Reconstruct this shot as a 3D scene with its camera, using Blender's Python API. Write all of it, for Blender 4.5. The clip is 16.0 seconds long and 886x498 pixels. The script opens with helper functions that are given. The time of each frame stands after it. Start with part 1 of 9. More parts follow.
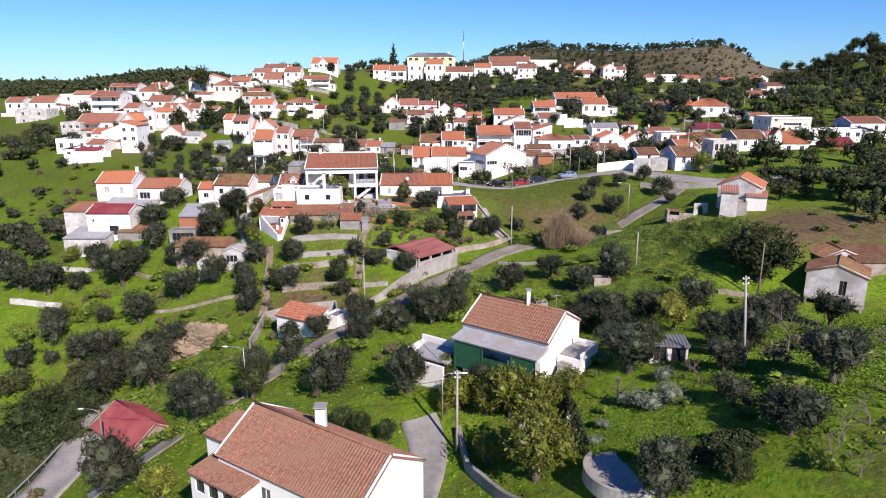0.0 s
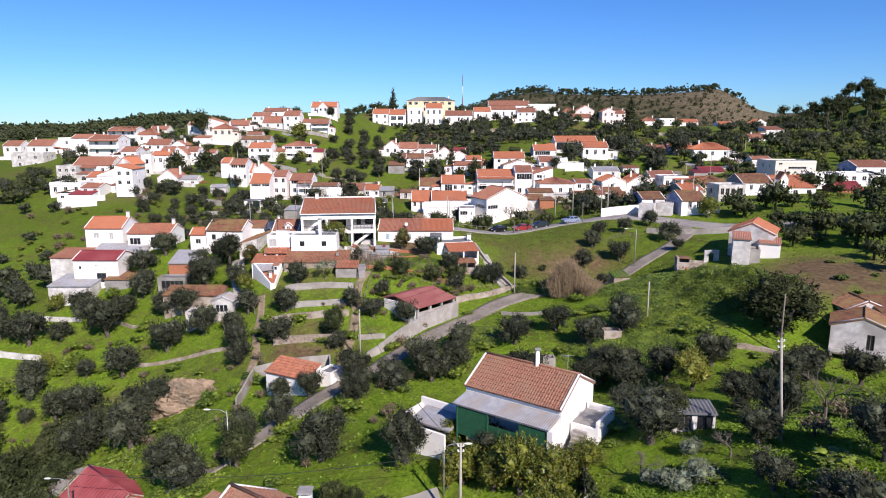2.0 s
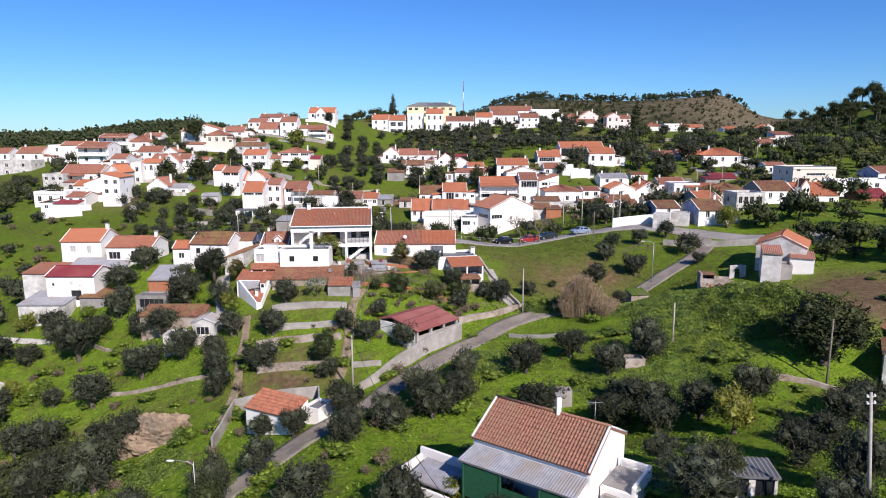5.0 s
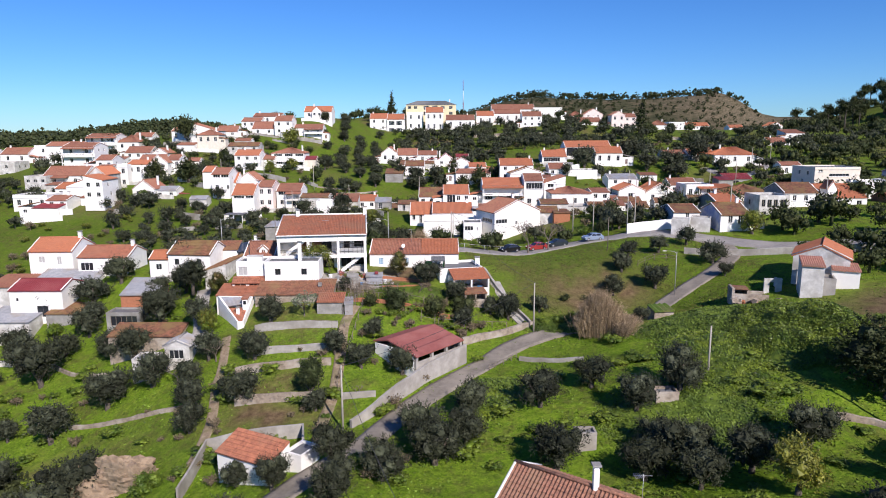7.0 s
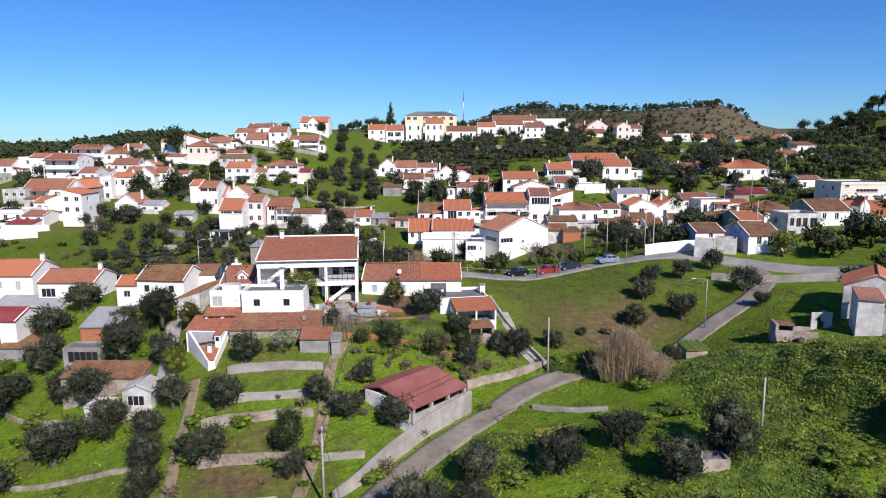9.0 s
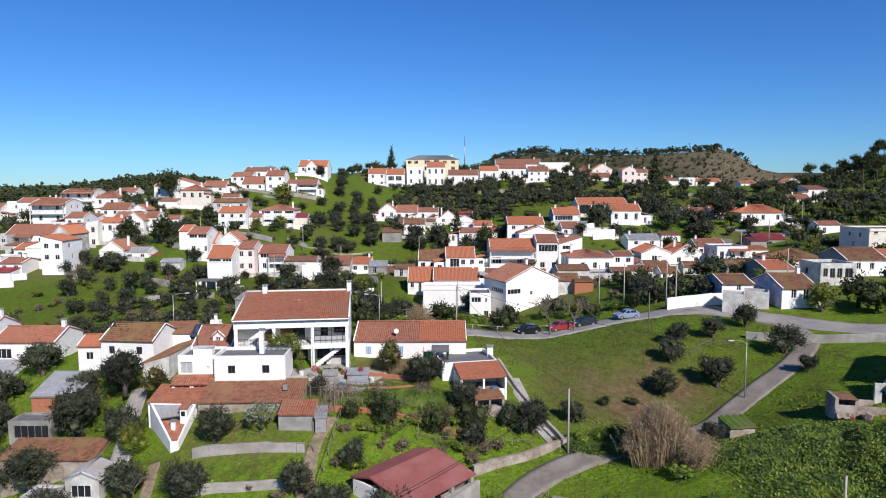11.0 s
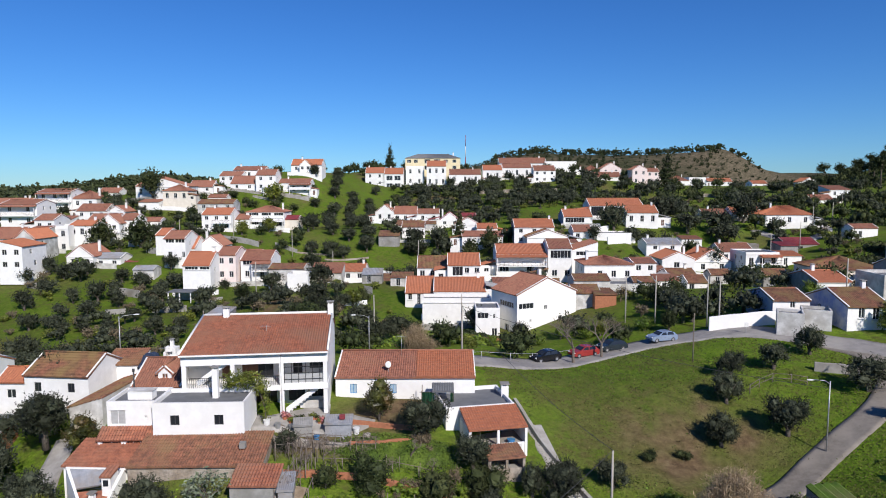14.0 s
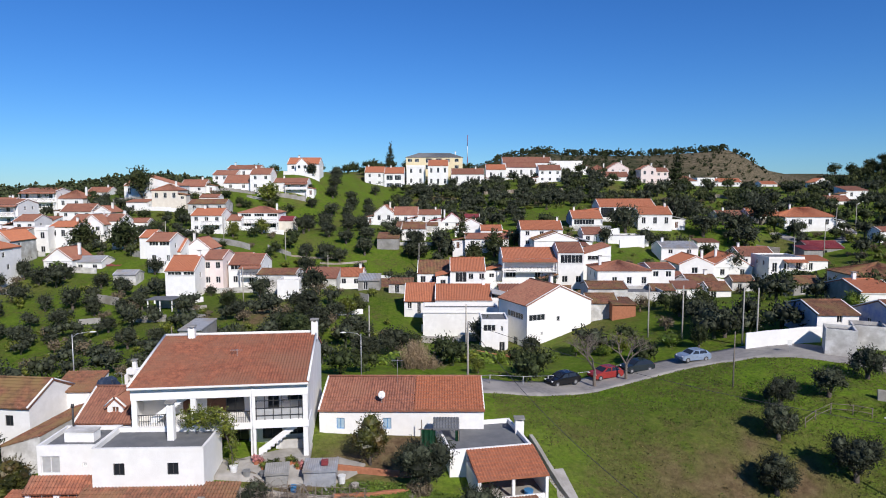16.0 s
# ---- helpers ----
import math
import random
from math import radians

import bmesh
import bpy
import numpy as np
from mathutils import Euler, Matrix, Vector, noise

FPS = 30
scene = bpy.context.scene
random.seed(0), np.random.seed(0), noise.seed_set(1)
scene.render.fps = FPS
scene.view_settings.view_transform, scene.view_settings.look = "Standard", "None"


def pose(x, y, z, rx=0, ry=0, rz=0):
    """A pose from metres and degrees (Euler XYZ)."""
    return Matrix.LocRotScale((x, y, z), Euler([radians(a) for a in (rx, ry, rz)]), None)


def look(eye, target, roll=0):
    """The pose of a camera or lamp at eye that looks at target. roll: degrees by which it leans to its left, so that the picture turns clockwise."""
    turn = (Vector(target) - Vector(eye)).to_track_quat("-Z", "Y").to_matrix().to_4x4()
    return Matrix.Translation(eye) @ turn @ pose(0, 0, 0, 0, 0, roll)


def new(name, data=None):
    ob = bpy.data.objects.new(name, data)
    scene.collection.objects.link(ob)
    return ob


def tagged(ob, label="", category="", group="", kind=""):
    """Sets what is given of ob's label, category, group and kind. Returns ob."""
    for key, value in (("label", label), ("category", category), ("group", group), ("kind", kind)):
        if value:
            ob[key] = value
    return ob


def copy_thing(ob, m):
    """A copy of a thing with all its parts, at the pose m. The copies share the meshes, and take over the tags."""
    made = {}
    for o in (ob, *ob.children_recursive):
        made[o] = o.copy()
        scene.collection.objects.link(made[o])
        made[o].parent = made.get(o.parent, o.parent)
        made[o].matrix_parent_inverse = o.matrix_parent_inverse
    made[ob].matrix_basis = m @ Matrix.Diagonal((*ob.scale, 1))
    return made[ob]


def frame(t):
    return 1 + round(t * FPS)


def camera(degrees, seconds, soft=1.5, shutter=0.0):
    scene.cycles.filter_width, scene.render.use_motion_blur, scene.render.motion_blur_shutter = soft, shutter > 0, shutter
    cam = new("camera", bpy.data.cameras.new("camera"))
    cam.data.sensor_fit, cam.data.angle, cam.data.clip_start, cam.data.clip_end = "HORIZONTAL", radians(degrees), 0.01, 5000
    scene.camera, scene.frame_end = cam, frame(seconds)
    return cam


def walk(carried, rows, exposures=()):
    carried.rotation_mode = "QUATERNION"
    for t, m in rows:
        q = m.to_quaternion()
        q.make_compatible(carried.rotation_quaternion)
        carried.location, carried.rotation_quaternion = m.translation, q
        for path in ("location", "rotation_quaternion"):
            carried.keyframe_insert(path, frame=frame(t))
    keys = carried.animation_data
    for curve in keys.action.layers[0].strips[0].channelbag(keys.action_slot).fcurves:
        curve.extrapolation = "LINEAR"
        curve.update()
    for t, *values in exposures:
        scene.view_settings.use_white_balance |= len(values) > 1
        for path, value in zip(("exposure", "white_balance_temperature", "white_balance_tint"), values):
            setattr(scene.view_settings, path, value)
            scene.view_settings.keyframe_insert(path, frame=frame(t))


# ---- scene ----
cam = camera(69, 16.0, soft=1.0)
PATH = [
    (0, look((0.57, 0.55, 23.26), (0.62, 50.55, 10.37), 0.1)),
    (0.5, look((0.51, 1.65, 23.28), (0.61, 51.65, 11.08), 0.1)),
    (1, look((0.46, 2.82, 23.30), (0.56, 52.82, 11.94), 0.1)),
    (1.5, look((0.41, 4.08, 23.30), (0.52, 54.08, 12.85), 0.1)),
    (2, look((0.39, 5.31, 23.28), (0.50, 55.31, 13.78), 0.1)),
    (2.5, look((0.39, 6.56, 23.22), (0.47, 56.56, 14.28), 0.1)),
    (3, look((0.39, 7.84, 23.18), (0.46, 57.84, 14.24), 0.1)),
    (3.5, look((0.39, 9.06, 23.15), (0.44, 59.06, 14.15), 0.1)),
    (4, look((0.39, 10.52, 23.08), (0.42, 60.52, 14.11), 0)),
    (6.5, look((0.02, 21.63, 23.04), (0.07, 71.63, 13.97), -0.1)),
    (7, look((-0.01, 24.40, 23.06), (0.04, 74.40, 13.99), -0.2)),
    (7.5, look((-0.05, 27.19, 23.12), (0.03, 77.19, 14.03), -0.2)),
    (8, look((-0.08, 29.97, 23.17), (-0.03, 79.97, 14.07), -0.1)),
    (8.5, look((-0.12, 32.73, 23.21), (-0.04, 82.73, 14.11), -0.1)),
    (9, look((-0.19, 35.66, 23.27), (-0.11, 85.66, 15.06), -0.1)),
    (9.5, look((-0.27, 38.37, 23.32), (-0.22, 88.37, 18.04), -0.1)),
    (12, look((-0.35, 51.14, 23.35), (-0.38, 101.14, 18.60), -0.1)),
    (12.5, look((-0.41, 53.94, 23.31), (-0.43, 103.94, 18.58), -0.1)),
    (13, look((-0.46, 56.62, 23.29), (-0.48, 106.62, 18.52), -0.1)),
    (13.5, look((-0.53, 59.31, 23.26), (-0.53, 109.31, 18.49), -0)),
    (14, look((-0.60, 61.98, 23.21), (-0.65, 111.97, 18.44), -0.1)),
    (14.5, look((-0.65, 64.60, 23.16), (-0.70, 114.60, 18.41), -0.1)),
    (15, look((-0.70, 67.20, 23.11), (-0.77, 117.20, 18.38), -0.1)),
    (15.5, look((-0.75, 69.70, 23.07), (-0.88, 119.70, 18.30), 0)),
    (16, look((-0.81, 72.24, 23.04), (-0.96, 122.24, 18.30), 0)),
]
walk(cam, PATH, [(0, 0.35, 6850, 20), (4, 0.26, 6750, 18), (8, 0.17, 6650, 16), (12, 0.0, 6550, 12), (16, -0.07, 6500, 12)])

# ---- sky and sun ----
SUN_AZ, SUN_EL = 152.0, 37.0     # degrees clockwise from +y, and above the horizon
sun_from = Vector((math.sin(radians(SUN_AZ)) * math.cos(radians(SUN_EL)), math.cos(radians(SUN_AZ)) * math.cos(radians(SUN_EL)), math.sin(radians(SUN_EL))))
world = bpy.data.worlds.new("world")
scene.world = world
world.use_nodes = True
wn = world.node_tree
sky = wn.nodes.new("ShaderNodeTexSky")
sky.sky_type = "NISHITA"
sky.sun_disc = False
sky.sun_elevation = radians(SUN_EL)
sky.sun_rotation = radians(SUN_AZ)
sky.altitude = 200
sky.air_density = 1.0
sky.dust_density = 0.0
sky.ozone_density = 5.0
deep = wn.nodes.new("ShaderNodeHueSaturation")      # the clear deep blue of a dry winter noon
deep.inputs["Saturation"].default_value = 1.15
tint = wn.nodes.new("ShaderNodeMix")
tint.data_type, tint.blend_type = "RGBA", "MULTIPLY"
tint.inputs["Factor"].default_value = 1.0
tint.inputs["B"].default_value = (0.54, 0.92, 1.38, 1)
wn.links.new(sky.outputs[0], deep.inputs["Color"])
wn.links.new(deep.outputs[0], tint.inputs["A"])
wn.links.new(tint.outputs["Result"], wn.nodes["Background"].inputs[0])
wn.nodes["Background"].inputs[1].default_value = 0.081
sun = new("sun", bpy.data.lights.new("sun", "SUN"))
sun.data.energy = 5.2
sun.data.angle = radians(0.5)
sun.data.color = (1.0, 0.95, 0.89)
sun.matrix_world = look(sun_from * 400, (0, 0, 0))

# ---- materials ----
MATS = {}


def mat(name, rgb, rgb2=None, scale=4.0, rough=0.85, bump=0.0, bump_scale=30.0, rgb3=None, scale3=0.4, metal=0.0, spread=0.0, island=0.0, spec=0.3, detail=5.0):
    """A surface of two tones at a fine scale and a third at a coarse one, with relief; spread varies it from object to object."""
    if name in MATS:
        return MATS[name]
    m = bpy.data.materials.new(name)
    m.use_nodes = True
    n, l = m.node_tree.nodes, m.node_tree.links
    b = n["Principled BSDF"]
    geo = n.new("ShaderNodeNewGeometry")
    pos = geo.outputs["Position"]
    out = None
    if rgb2 is None:
        rgb2 = tuple(c * 0.8 for c in rgb)
    t = n.new("ShaderNodeTexNoise")
    t.inputs["Scale"].default_value, t.inputs["Detail"].default_value, t.inputs["Roughness"].default_value = scale, detail, 0.65
    l.new(pos, t.inputs["Vector"])
    ramp = n.new("ShaderNodeValToRGB")
    ramp.color_ramp.elements[0].position, ramp.color_ramp.elements[1].position = 0.38, 0.64
    ramp.color_ramp.elements[0].color, ramp.color_ramp.elements[1].color = (*rgb2, 1), (*rgb, 1)
    l.new(t.outputs["Fac"], ramp.inputs["Fac"])
    out = ramp.outputs["Color"]
    if rgb3 is not None:
        t3 = n.new("ShaderNodeTexNoise")
        t3.inputs["Scale"].default_value, t3.inputs["Detail"].default_value = scale3, 4
        l.new(pos, t3.inputs["Vector"])
        r3 = n.new("ShaderNodeValToRGB")
        r3.color_ramp.elements[0].position, r3.color_ramp.elements[1].position = 0.45, 0.68
        l.new(t3.outputs["Fac"], r3.inputs["Fac"])
        mx = n.new("ShaderNodeMix")
        mx.data_type = "RGBA"
        l.new(r3.outputs["Color"], mx.inputs["Factor"])
        l.new(out, mx.inputs["A"])
        mx.inputs["B"].default_value = (*rgb3, 1)
        out = mx.outputs["Result"]
    if spread or island:
        hs = n.new("ShaderNodeHueSaturation")
        oi = n.new("ShaderNodeObjectInfo")
        mr = n.new("ShaderNodeMapRange")
        mr.inputs["To Min"].default_value, mr.inputs["To Max"].default_value = 1 - spread, 1 + spread
        l.new(oi.outputs["Random"], mr.inputs["Value"])
        val = mr.outputs["Result"]
        if island:
            mi = n.new("ShaderNodeMapRange")
            mi.inputs["To Min"].default_value, mi.inputs["To Max"].default_value = 1 - island, 1 + island
            l.new(geo.outputs["Random Per Island"], mi.inputs["Value"])
            mm = n.new("ShaderNodeMath")
            mm.operation = "MULTIPLY"
            l.new(val, mm.inputs[0])
            l.new(mi.outputs["Result"], mm.inputs[1])
            val = mm.outputs[0]
        l.new(val, hs.inputs["Value"])
        l.new(out, hs.inputs["Color"])
        out = hs.outputs["Color"]
    l.new(out, b.inputs["Base Color"])
    b.inputs["Roughness"].default_value = rough
    b.inputs["Metallic"].default_value = metal
    b.inputs["Specular IOR Level"].default_value = spec
    if bump:
        tb = n.new("ShaderNodeTexNoise")
        tb.inputs["Scale"].default_value, tb.inputs["Detail"].default_value = bump_scale, 6
        l.new(pos, tb.inputs["Vector"])
        bp = n.new("ShaderNodeBump")
        bp.inputs["Strength"].default_value, bp.inputs["Distance"].default_value = bump, 0.1
        l.new(tb.outputs["Fac"], bp.inputs["Height"])
        l.new(bp.outputs["Normal"], b.inputs["Normal"])
    MATS[name] = m
    return m


WHITE = mat("whitewash", (0.84, 0.83, 0.80), (0.76, 0.75, 0.72), 1.3, 0.9, 0.12, 12, (0.75, 0.735, 0.70), 0.3, spread=0.04)
OLDWHITE = mat("weathered_whitewash", (0.66, 0.65, 0.62), (0.46, 0.45, 0.42), 1.1, 0.95, 0.3, 9, (0.36, 0.34, 0.31), 0.5)
CREAM = mat("cream_render", (0.74, 0.68, 0.58), (0.66, 0.60, 0.5), 1.0, 0.9, 0.1, 12)
YELLOW = mat("yellow_render", (0.76, 0.66, 0.42), (0.70, 0.60, 0.38), 0.8, 0.9, 0.1, 12)
PINK = mat("pink_render", (0.78, 0.67, 0.63), (0.72, 0.61, 0.57), 0.8, 0.9)
BLUE = mat("faded_blue_limewash", (0.20, 0.26, 0.46), (0.34, 0.38, 0.50), 1.2, 0.95, 0.25, 8, (0.5, 0.5, 0.5), 0.45)
GREY = mat("grey_cement", (0.33, 0.32, 0.30), (0.24, 0.235, 0.22), 1.5, 0.95, 0.3, 14, (0.2, 0.19, 0.17), 0.4)
DARKGREY = mat("dark_slab", (0.17, 0.175, 0.18), (0.13, 0.135, 0.14), 1.0, 0.8, 0.1, 14)
CONCRETE = mat("concrete_wall", (0.40, 0.38, 0.35), (0.30, 0.285, 0.26), 0.9, 0.95, 0.3, 12, (0.22, 0.20, 0.17), 0.3)
STONE = mat("rubble_stone", (0.34, 0.28, 0.22), (0.20, 0.165, 0.13), 2.2, 0.95, 0.9, 5, (0.42, 0.38, 0.33), 0.6)
BRICK = mat("red_brick", (0.42, 0.17, 0.09), (0.32, 0.13, 0.07), 3.0, 0.9, 0.4, 12)
TILE_O = mat("orange_roof_tile", (0.47, 0.175, 0.088), (0.33, 0.122, 0.066), 2.6, 0.85, 0.35, 10, (0.40, 0.155, 0.085), 0.35, spread=0.1)
TILE_B = mat("brown_roof_tile", (0.345, 0.15, 0.096), (0.205, 0.09, 0.062), 2.4, 0.9, 0.4, 10, (0.29, 0.14, 0.09), 0.4, spread=0.14)
TILE_OLD = mat("old_lichen_roof_tile", (0.29, 0.125, 0.075), (0.12, 0.065, 0.042), 2.0, 0.95, 0.5, 9, (0.22, 0.145, 0.065), 0.5)
TILE_PK = mat("faded_pink_tile", (0.46, 0.22, 0.155), (0.36, 0.165, 0.115), 2.4, 0.9, 0.3, 10, (0.30, 0.16, 0.11), 0.4)
TILE_RED = mat("dark_red_sheet", (0.24, 0.045, 0.05), (0.20, 0.038, 0.042), 1.2, 0.55, 0.05, 6, (0.27, 0.07, 0.07), 0.4)
ZINC = mat("grey_corrugated_sheet", (0.34, 0.35, 0.37), (0.25, 0.26, 0.28), 1.6, 0.6, 0.15, 8, (0.28, 0.25, 0.22), 0.5)
GLASS = mat("dark_glass_and_recess", (0.025, 0.03, 0.035), (0.02, 0.022, 0.026), 0.5, 0.08, spec=0.5)
FRAME_W = mat("white_window_frame", (0.75, 0.75, 0.73), None, 3, 0.6)
FRAME_D = mat("dark_metal_frame", (0.05, 0.05, 0.052), None, 3, 0.5)
SHUTTER = mat("grey_shutter", (0.42, 0.42, 0.41), (0.36, 0.36, 0.35), 3, 0.7)
BLUE_P = mat("blue_paint", (0.10, 0.26, 0.48), (0.08, 0.22, 0.42), 3, 0.6)
GREEN_P = mat("dark_green_paint", (0.02, 0.10, 0.05), (0.015, 0.08, 0.04), 3, 0.6)
DOOR_BR = mat("brown_wood_door", (0.16, 0.075, 0.045), (0.11, 0.05, 0.03), 5, 0.7)
WOOD = mat("grey_weathered_wood", (0.24, 0.205, 0.17), (0.15, 0.125, 0.10), 6, 0.9, 0.3, 20)
POLE_C = mat("pole_concrete", (0.42, 0.39, 0.34), (0.34, 0.31, 0.27), 2, 0.9, 0.2, 20)
STEEL = mat("galvanised_steel", (0.46, 0.46, 0.46), (0.38, 0.38, 0.38), 3, 0.45, metal=0.6)
PORCELAIN = mat("white_porcelain", (0.8, 0.8, 0.78), None, 3, 0.3)
ASPHALT = mat("asphalt", (0.27, 0.255, 0.24), (0.205, 0.195, 0.185), 1.4, 0.95, 0.2, 25, (0.32, 0.30, 0.27), 0.25)
BARK = mat("olive_bark", (0.13, 0.11, 0.09), (0.07, 0.058, 0.047), 6, 0.95, 0.6, 12)
TWIG = mat("bare_twig", (0.20, 0.165, 0.135), (0.13, 0.105, 0.085), 5, 0.95)
LEAF_OL = mat("olive_leaf", (0.064, 0.073, 0.046), (0.018, 0.022, 0.013), 1.6, 0.6, rgb3=(0.046, 0.053, 0.030), scale3=0.16, spread=0.25, island=0.6, spec=0.12)
LEAF_DK = mat("dark_evergreen_leaf", (0.046, 0.060, 0.022), (0.016, 0.023, 0.009), 1.6, 0.6, rgb3=(0.058, 0.067, 0.025), scale3=0.14, spread=0.2, island=0.4, spec=0.12)
LEAF_CI = mat("citrus_leaf", (0.165, 0.180, 0.024), (0.062, 0.082, 0.013), 1.6, 0.45, spread=0.2, island=0.45)
LEAF_BZ = mat("bronzed_citrus_leaf", (0.080, 0.082, 0.018), (0.026, 0.034, 0.008), 1.2, 0.4, rgb3=(0.085, 0.052, 0.018), scale3=0.8, spread=0.15, island=0.55)
LEAF_YE = mat("yellow_green_leaf", (0.22, 0.22, 0.03), (0.12, 0.14, 0.022), 1.6, 0.5, spread=0.15, island=0.4)
LEAF_IVY = mat("bramble_leaf", (0.145, 0.195, 0.020), (0.055, 0.095, 0.012), 0.5, 0.5, spread=0.1, island=0.5)
LEAF_WEED = mat("rank_weed_leaf", (0.115, 0.168, 0.02), (0.05, 0.085, 0.012), 0.5, 0.6, spread=0.1, island=0.5)
REED = mat("dry_reed", (0.36, 0.27, 0.165), (0.24, 0.175, 0.105), 3, 0.9, island=0.35)
PALE = mat("pale_shrub_leaf", (0.20, 0.23, 0.15), (0.12, 0.15, 0.09), 3, 0.7, island=0.4)
ORANGE_F = mat("orange_fruit", (0.62, 0.24, 0.03), None, 3, 0.5)
LEMON_F = mat("lemon_fruit", (0.66, 0.50, 0.05), None, 3, 0.5)

# ---- terrain ----
GX, GY = (-75, -45, -25, -10, 2, 15, 30, 50, 80), (25, 45, 60, 75, 90, 105, 120, 135, 155, 185)
NEAR = {
    25: (-16.5, -15, -10.3, -8.1, -6.4, -2.4, 3, 3.2, 3.6),
    45: (-19.6, -18.2, -12.6, -7.4, -7, -1, 2.7, 1.9, 2.5),
    60: (-16.9, -21.6, -11.6, -7.3, -4.3, -2.2, -1.6, -0, 1.1),
    75: (-21, -19.6, -11.4, -7.1, -7.6, -7.2, -4, -4.3, 2.3),
    90: (-20.1, -15.6, -8.6, -7.1, -6.5, -4.9, -2.5, 1.7, 2.5),
    105: (-17.6, -10.2, -4, -3, -5.6, -5.3, -1.6, 1.9, 4.9),
    120: (-11.2, -4.7, 1.6, 0.7, -0.5, -2.5, -3.9, 2.2, 4.8),
    135: (-3.1, 0.3, 1.9, 1.8, 2.1, 0.9, 1.6, 2.6, 4.6),
    155: (-6.7, -0.6, -0.1, -0.1, 0.4, -0.8, 1.8, 4.4, 5.2),
    185: (-5, -1.2, -2.3, -3.7, -2.3, -4.5, 2.1, 3.6, 6.5),
}
FX, FY = (-190, -130, -95, -60, -30, 0, 35, 75, 120, 180), (20, 130, 175, 210, 240, 270, 300, 340, 380, 430)
FAR = {
    20: (-18.5, -20.2, -20.9, -30.5, -21.7, -9.1, 0.9, -1.8, 5.5, 6.8),
    130: (-12.8, -17.6, -13.9, -5.6, -1.6, -0.1, -1, 5.7, 5.1, 7.7),
    175: (-2.6, -6.9, -5.9, -1.8, 0.2, -3.4, 3, 6, 7, 7.7),
    210: (-1.1, 0.1, 1.8, 0.5, 0.8, 1.5, 0.7, 1.1, 9.4, 7.4),
    240: (1.7, 5.4, 6.2, 6.8, -1.5, -2.1, 7, 3, 9.8, 11.9),
    270: (5, 11.6, 11.8, 10.3, 7.8, 8, 12.4, 12.2, 11, 14.9),
    300: (8.6, 16.2, 19.6, 9.9, 10, 9.9, 15.9, 13.6, 14.7, 16.9),
    340: (10.1, 21.7, 24.8, 27.8, 14.9, 17.2, 18.6, 18.7, 16.4, 16.1),
    380: (16.8, 24.6, 29.8, 30.4, 22.7, 23.9, 26.4, 28.1, 21.8, 20.7),
    430: (18.1, 24.8, 25.3, 31, 33.7, 33, 34.4, 29.6, 24.7, 23.7),
}


def knots(s, v):
    """Weights of a smooth cubic through the values at the knots s."""
    v = min(max(v, s[0]), s[-1])
    i = 0
    while i < len(s) - 2 and v > s[i + 1]:
        i += 1
    h = s[i + 1] - s[i]
    u = (v - s[i]) / h
    out = {}
    a, b, c, d = 2 * u ** 3 - 3 * u ** 2 + 1, u ** 3 - 2 * u ** 2 + u, -2 * u ** 3 + 3 * u ** 2, u ** 3 - u ** 2
    for j, w in ((i, a), (i + 1, c)):
        out[j] = out.get(j, 0) + w
    for j, w in ((i, b), (i + 1, d)):
        p, q = max(j - 1, 0), min(j + 1, len(s) - 1)
        k = w * h / (s[q] - s[p])
        out[q] = out.get(q, 0) + k
        out[p] = out.get(p, 0) - k
    return out


def hill(x, y, cx, cy, rx, ry, h):
    return h * math.exp(-((x - cx) / rx) ** 2 - ((y - cy) / ry) ** 2)


def smooth(a, b, v):
    u = min(max((v - a) / (b - a), 0), 1)
    return u * u * (3 - 2 * u)


def far_ground(x, y):
    """The country behind the village: a wooded ridge, a bare hill and a tree-clad rise."""
    z = 4 + 6 * smooth(600, 3000, y)
    z += hill(x, y, -270, 690, 105, 130, 23) + hill(x, y, -520, 760, 170, 130, 7)
    u = x * 2100 / max(y, 1300)
    z += (108 * smooth(-60, 330, u) * (1 - smooth(850, 1060, u)) + 4 * noise.noise((x * 0.012, 3, 1))) * math.exp(-((y - 2100) / 430) ** 2)
    z += hill(x, y, -60, 2150, 300, 420, 60) + hill(x, y, 1150, 2150, 330, 420, 56)
    z += hill(x, y, 345, 500, 85, 150, 42)
    z += hill(x, y, 1700, 2900, 900, 500, 58)
    z += 4 * noise.noise((x * 0.004, y * 0.004, 0.3)) * smooth(500, 1200, y)
    return z


def height(x, y):
    n = (1 - smooth(150, 182, y)) * (1 - smooth(56, 78, abs(x)))
    z = 0.0
    for share, gx, gy, table in ((n, GX, GY, NEAR), (1 - n, FX, FY, FAR)):
        if share > 0:
            wx, wy = knots(gx, x), knots(gy, y)
            z += share * sum(w * v * table[gy[j]][i] for j, w in wy.items() for i, v in wx.items())
    away = max(smooth(430, 640, y), smooth(200, 360, abs(x)) * smooth(200, 420, y))
    if away > 0:
        z = z * (1 - away) + far_ground(x, y) * away
    near = 1 - smooth(200, 300, abs(x))
    return z + 0.35 * noise.noise((x * 0.09, y * 0.09, 0)) * near + 0.12 * noise.noise((x * 0.4, y * 0.4, 5)) * near


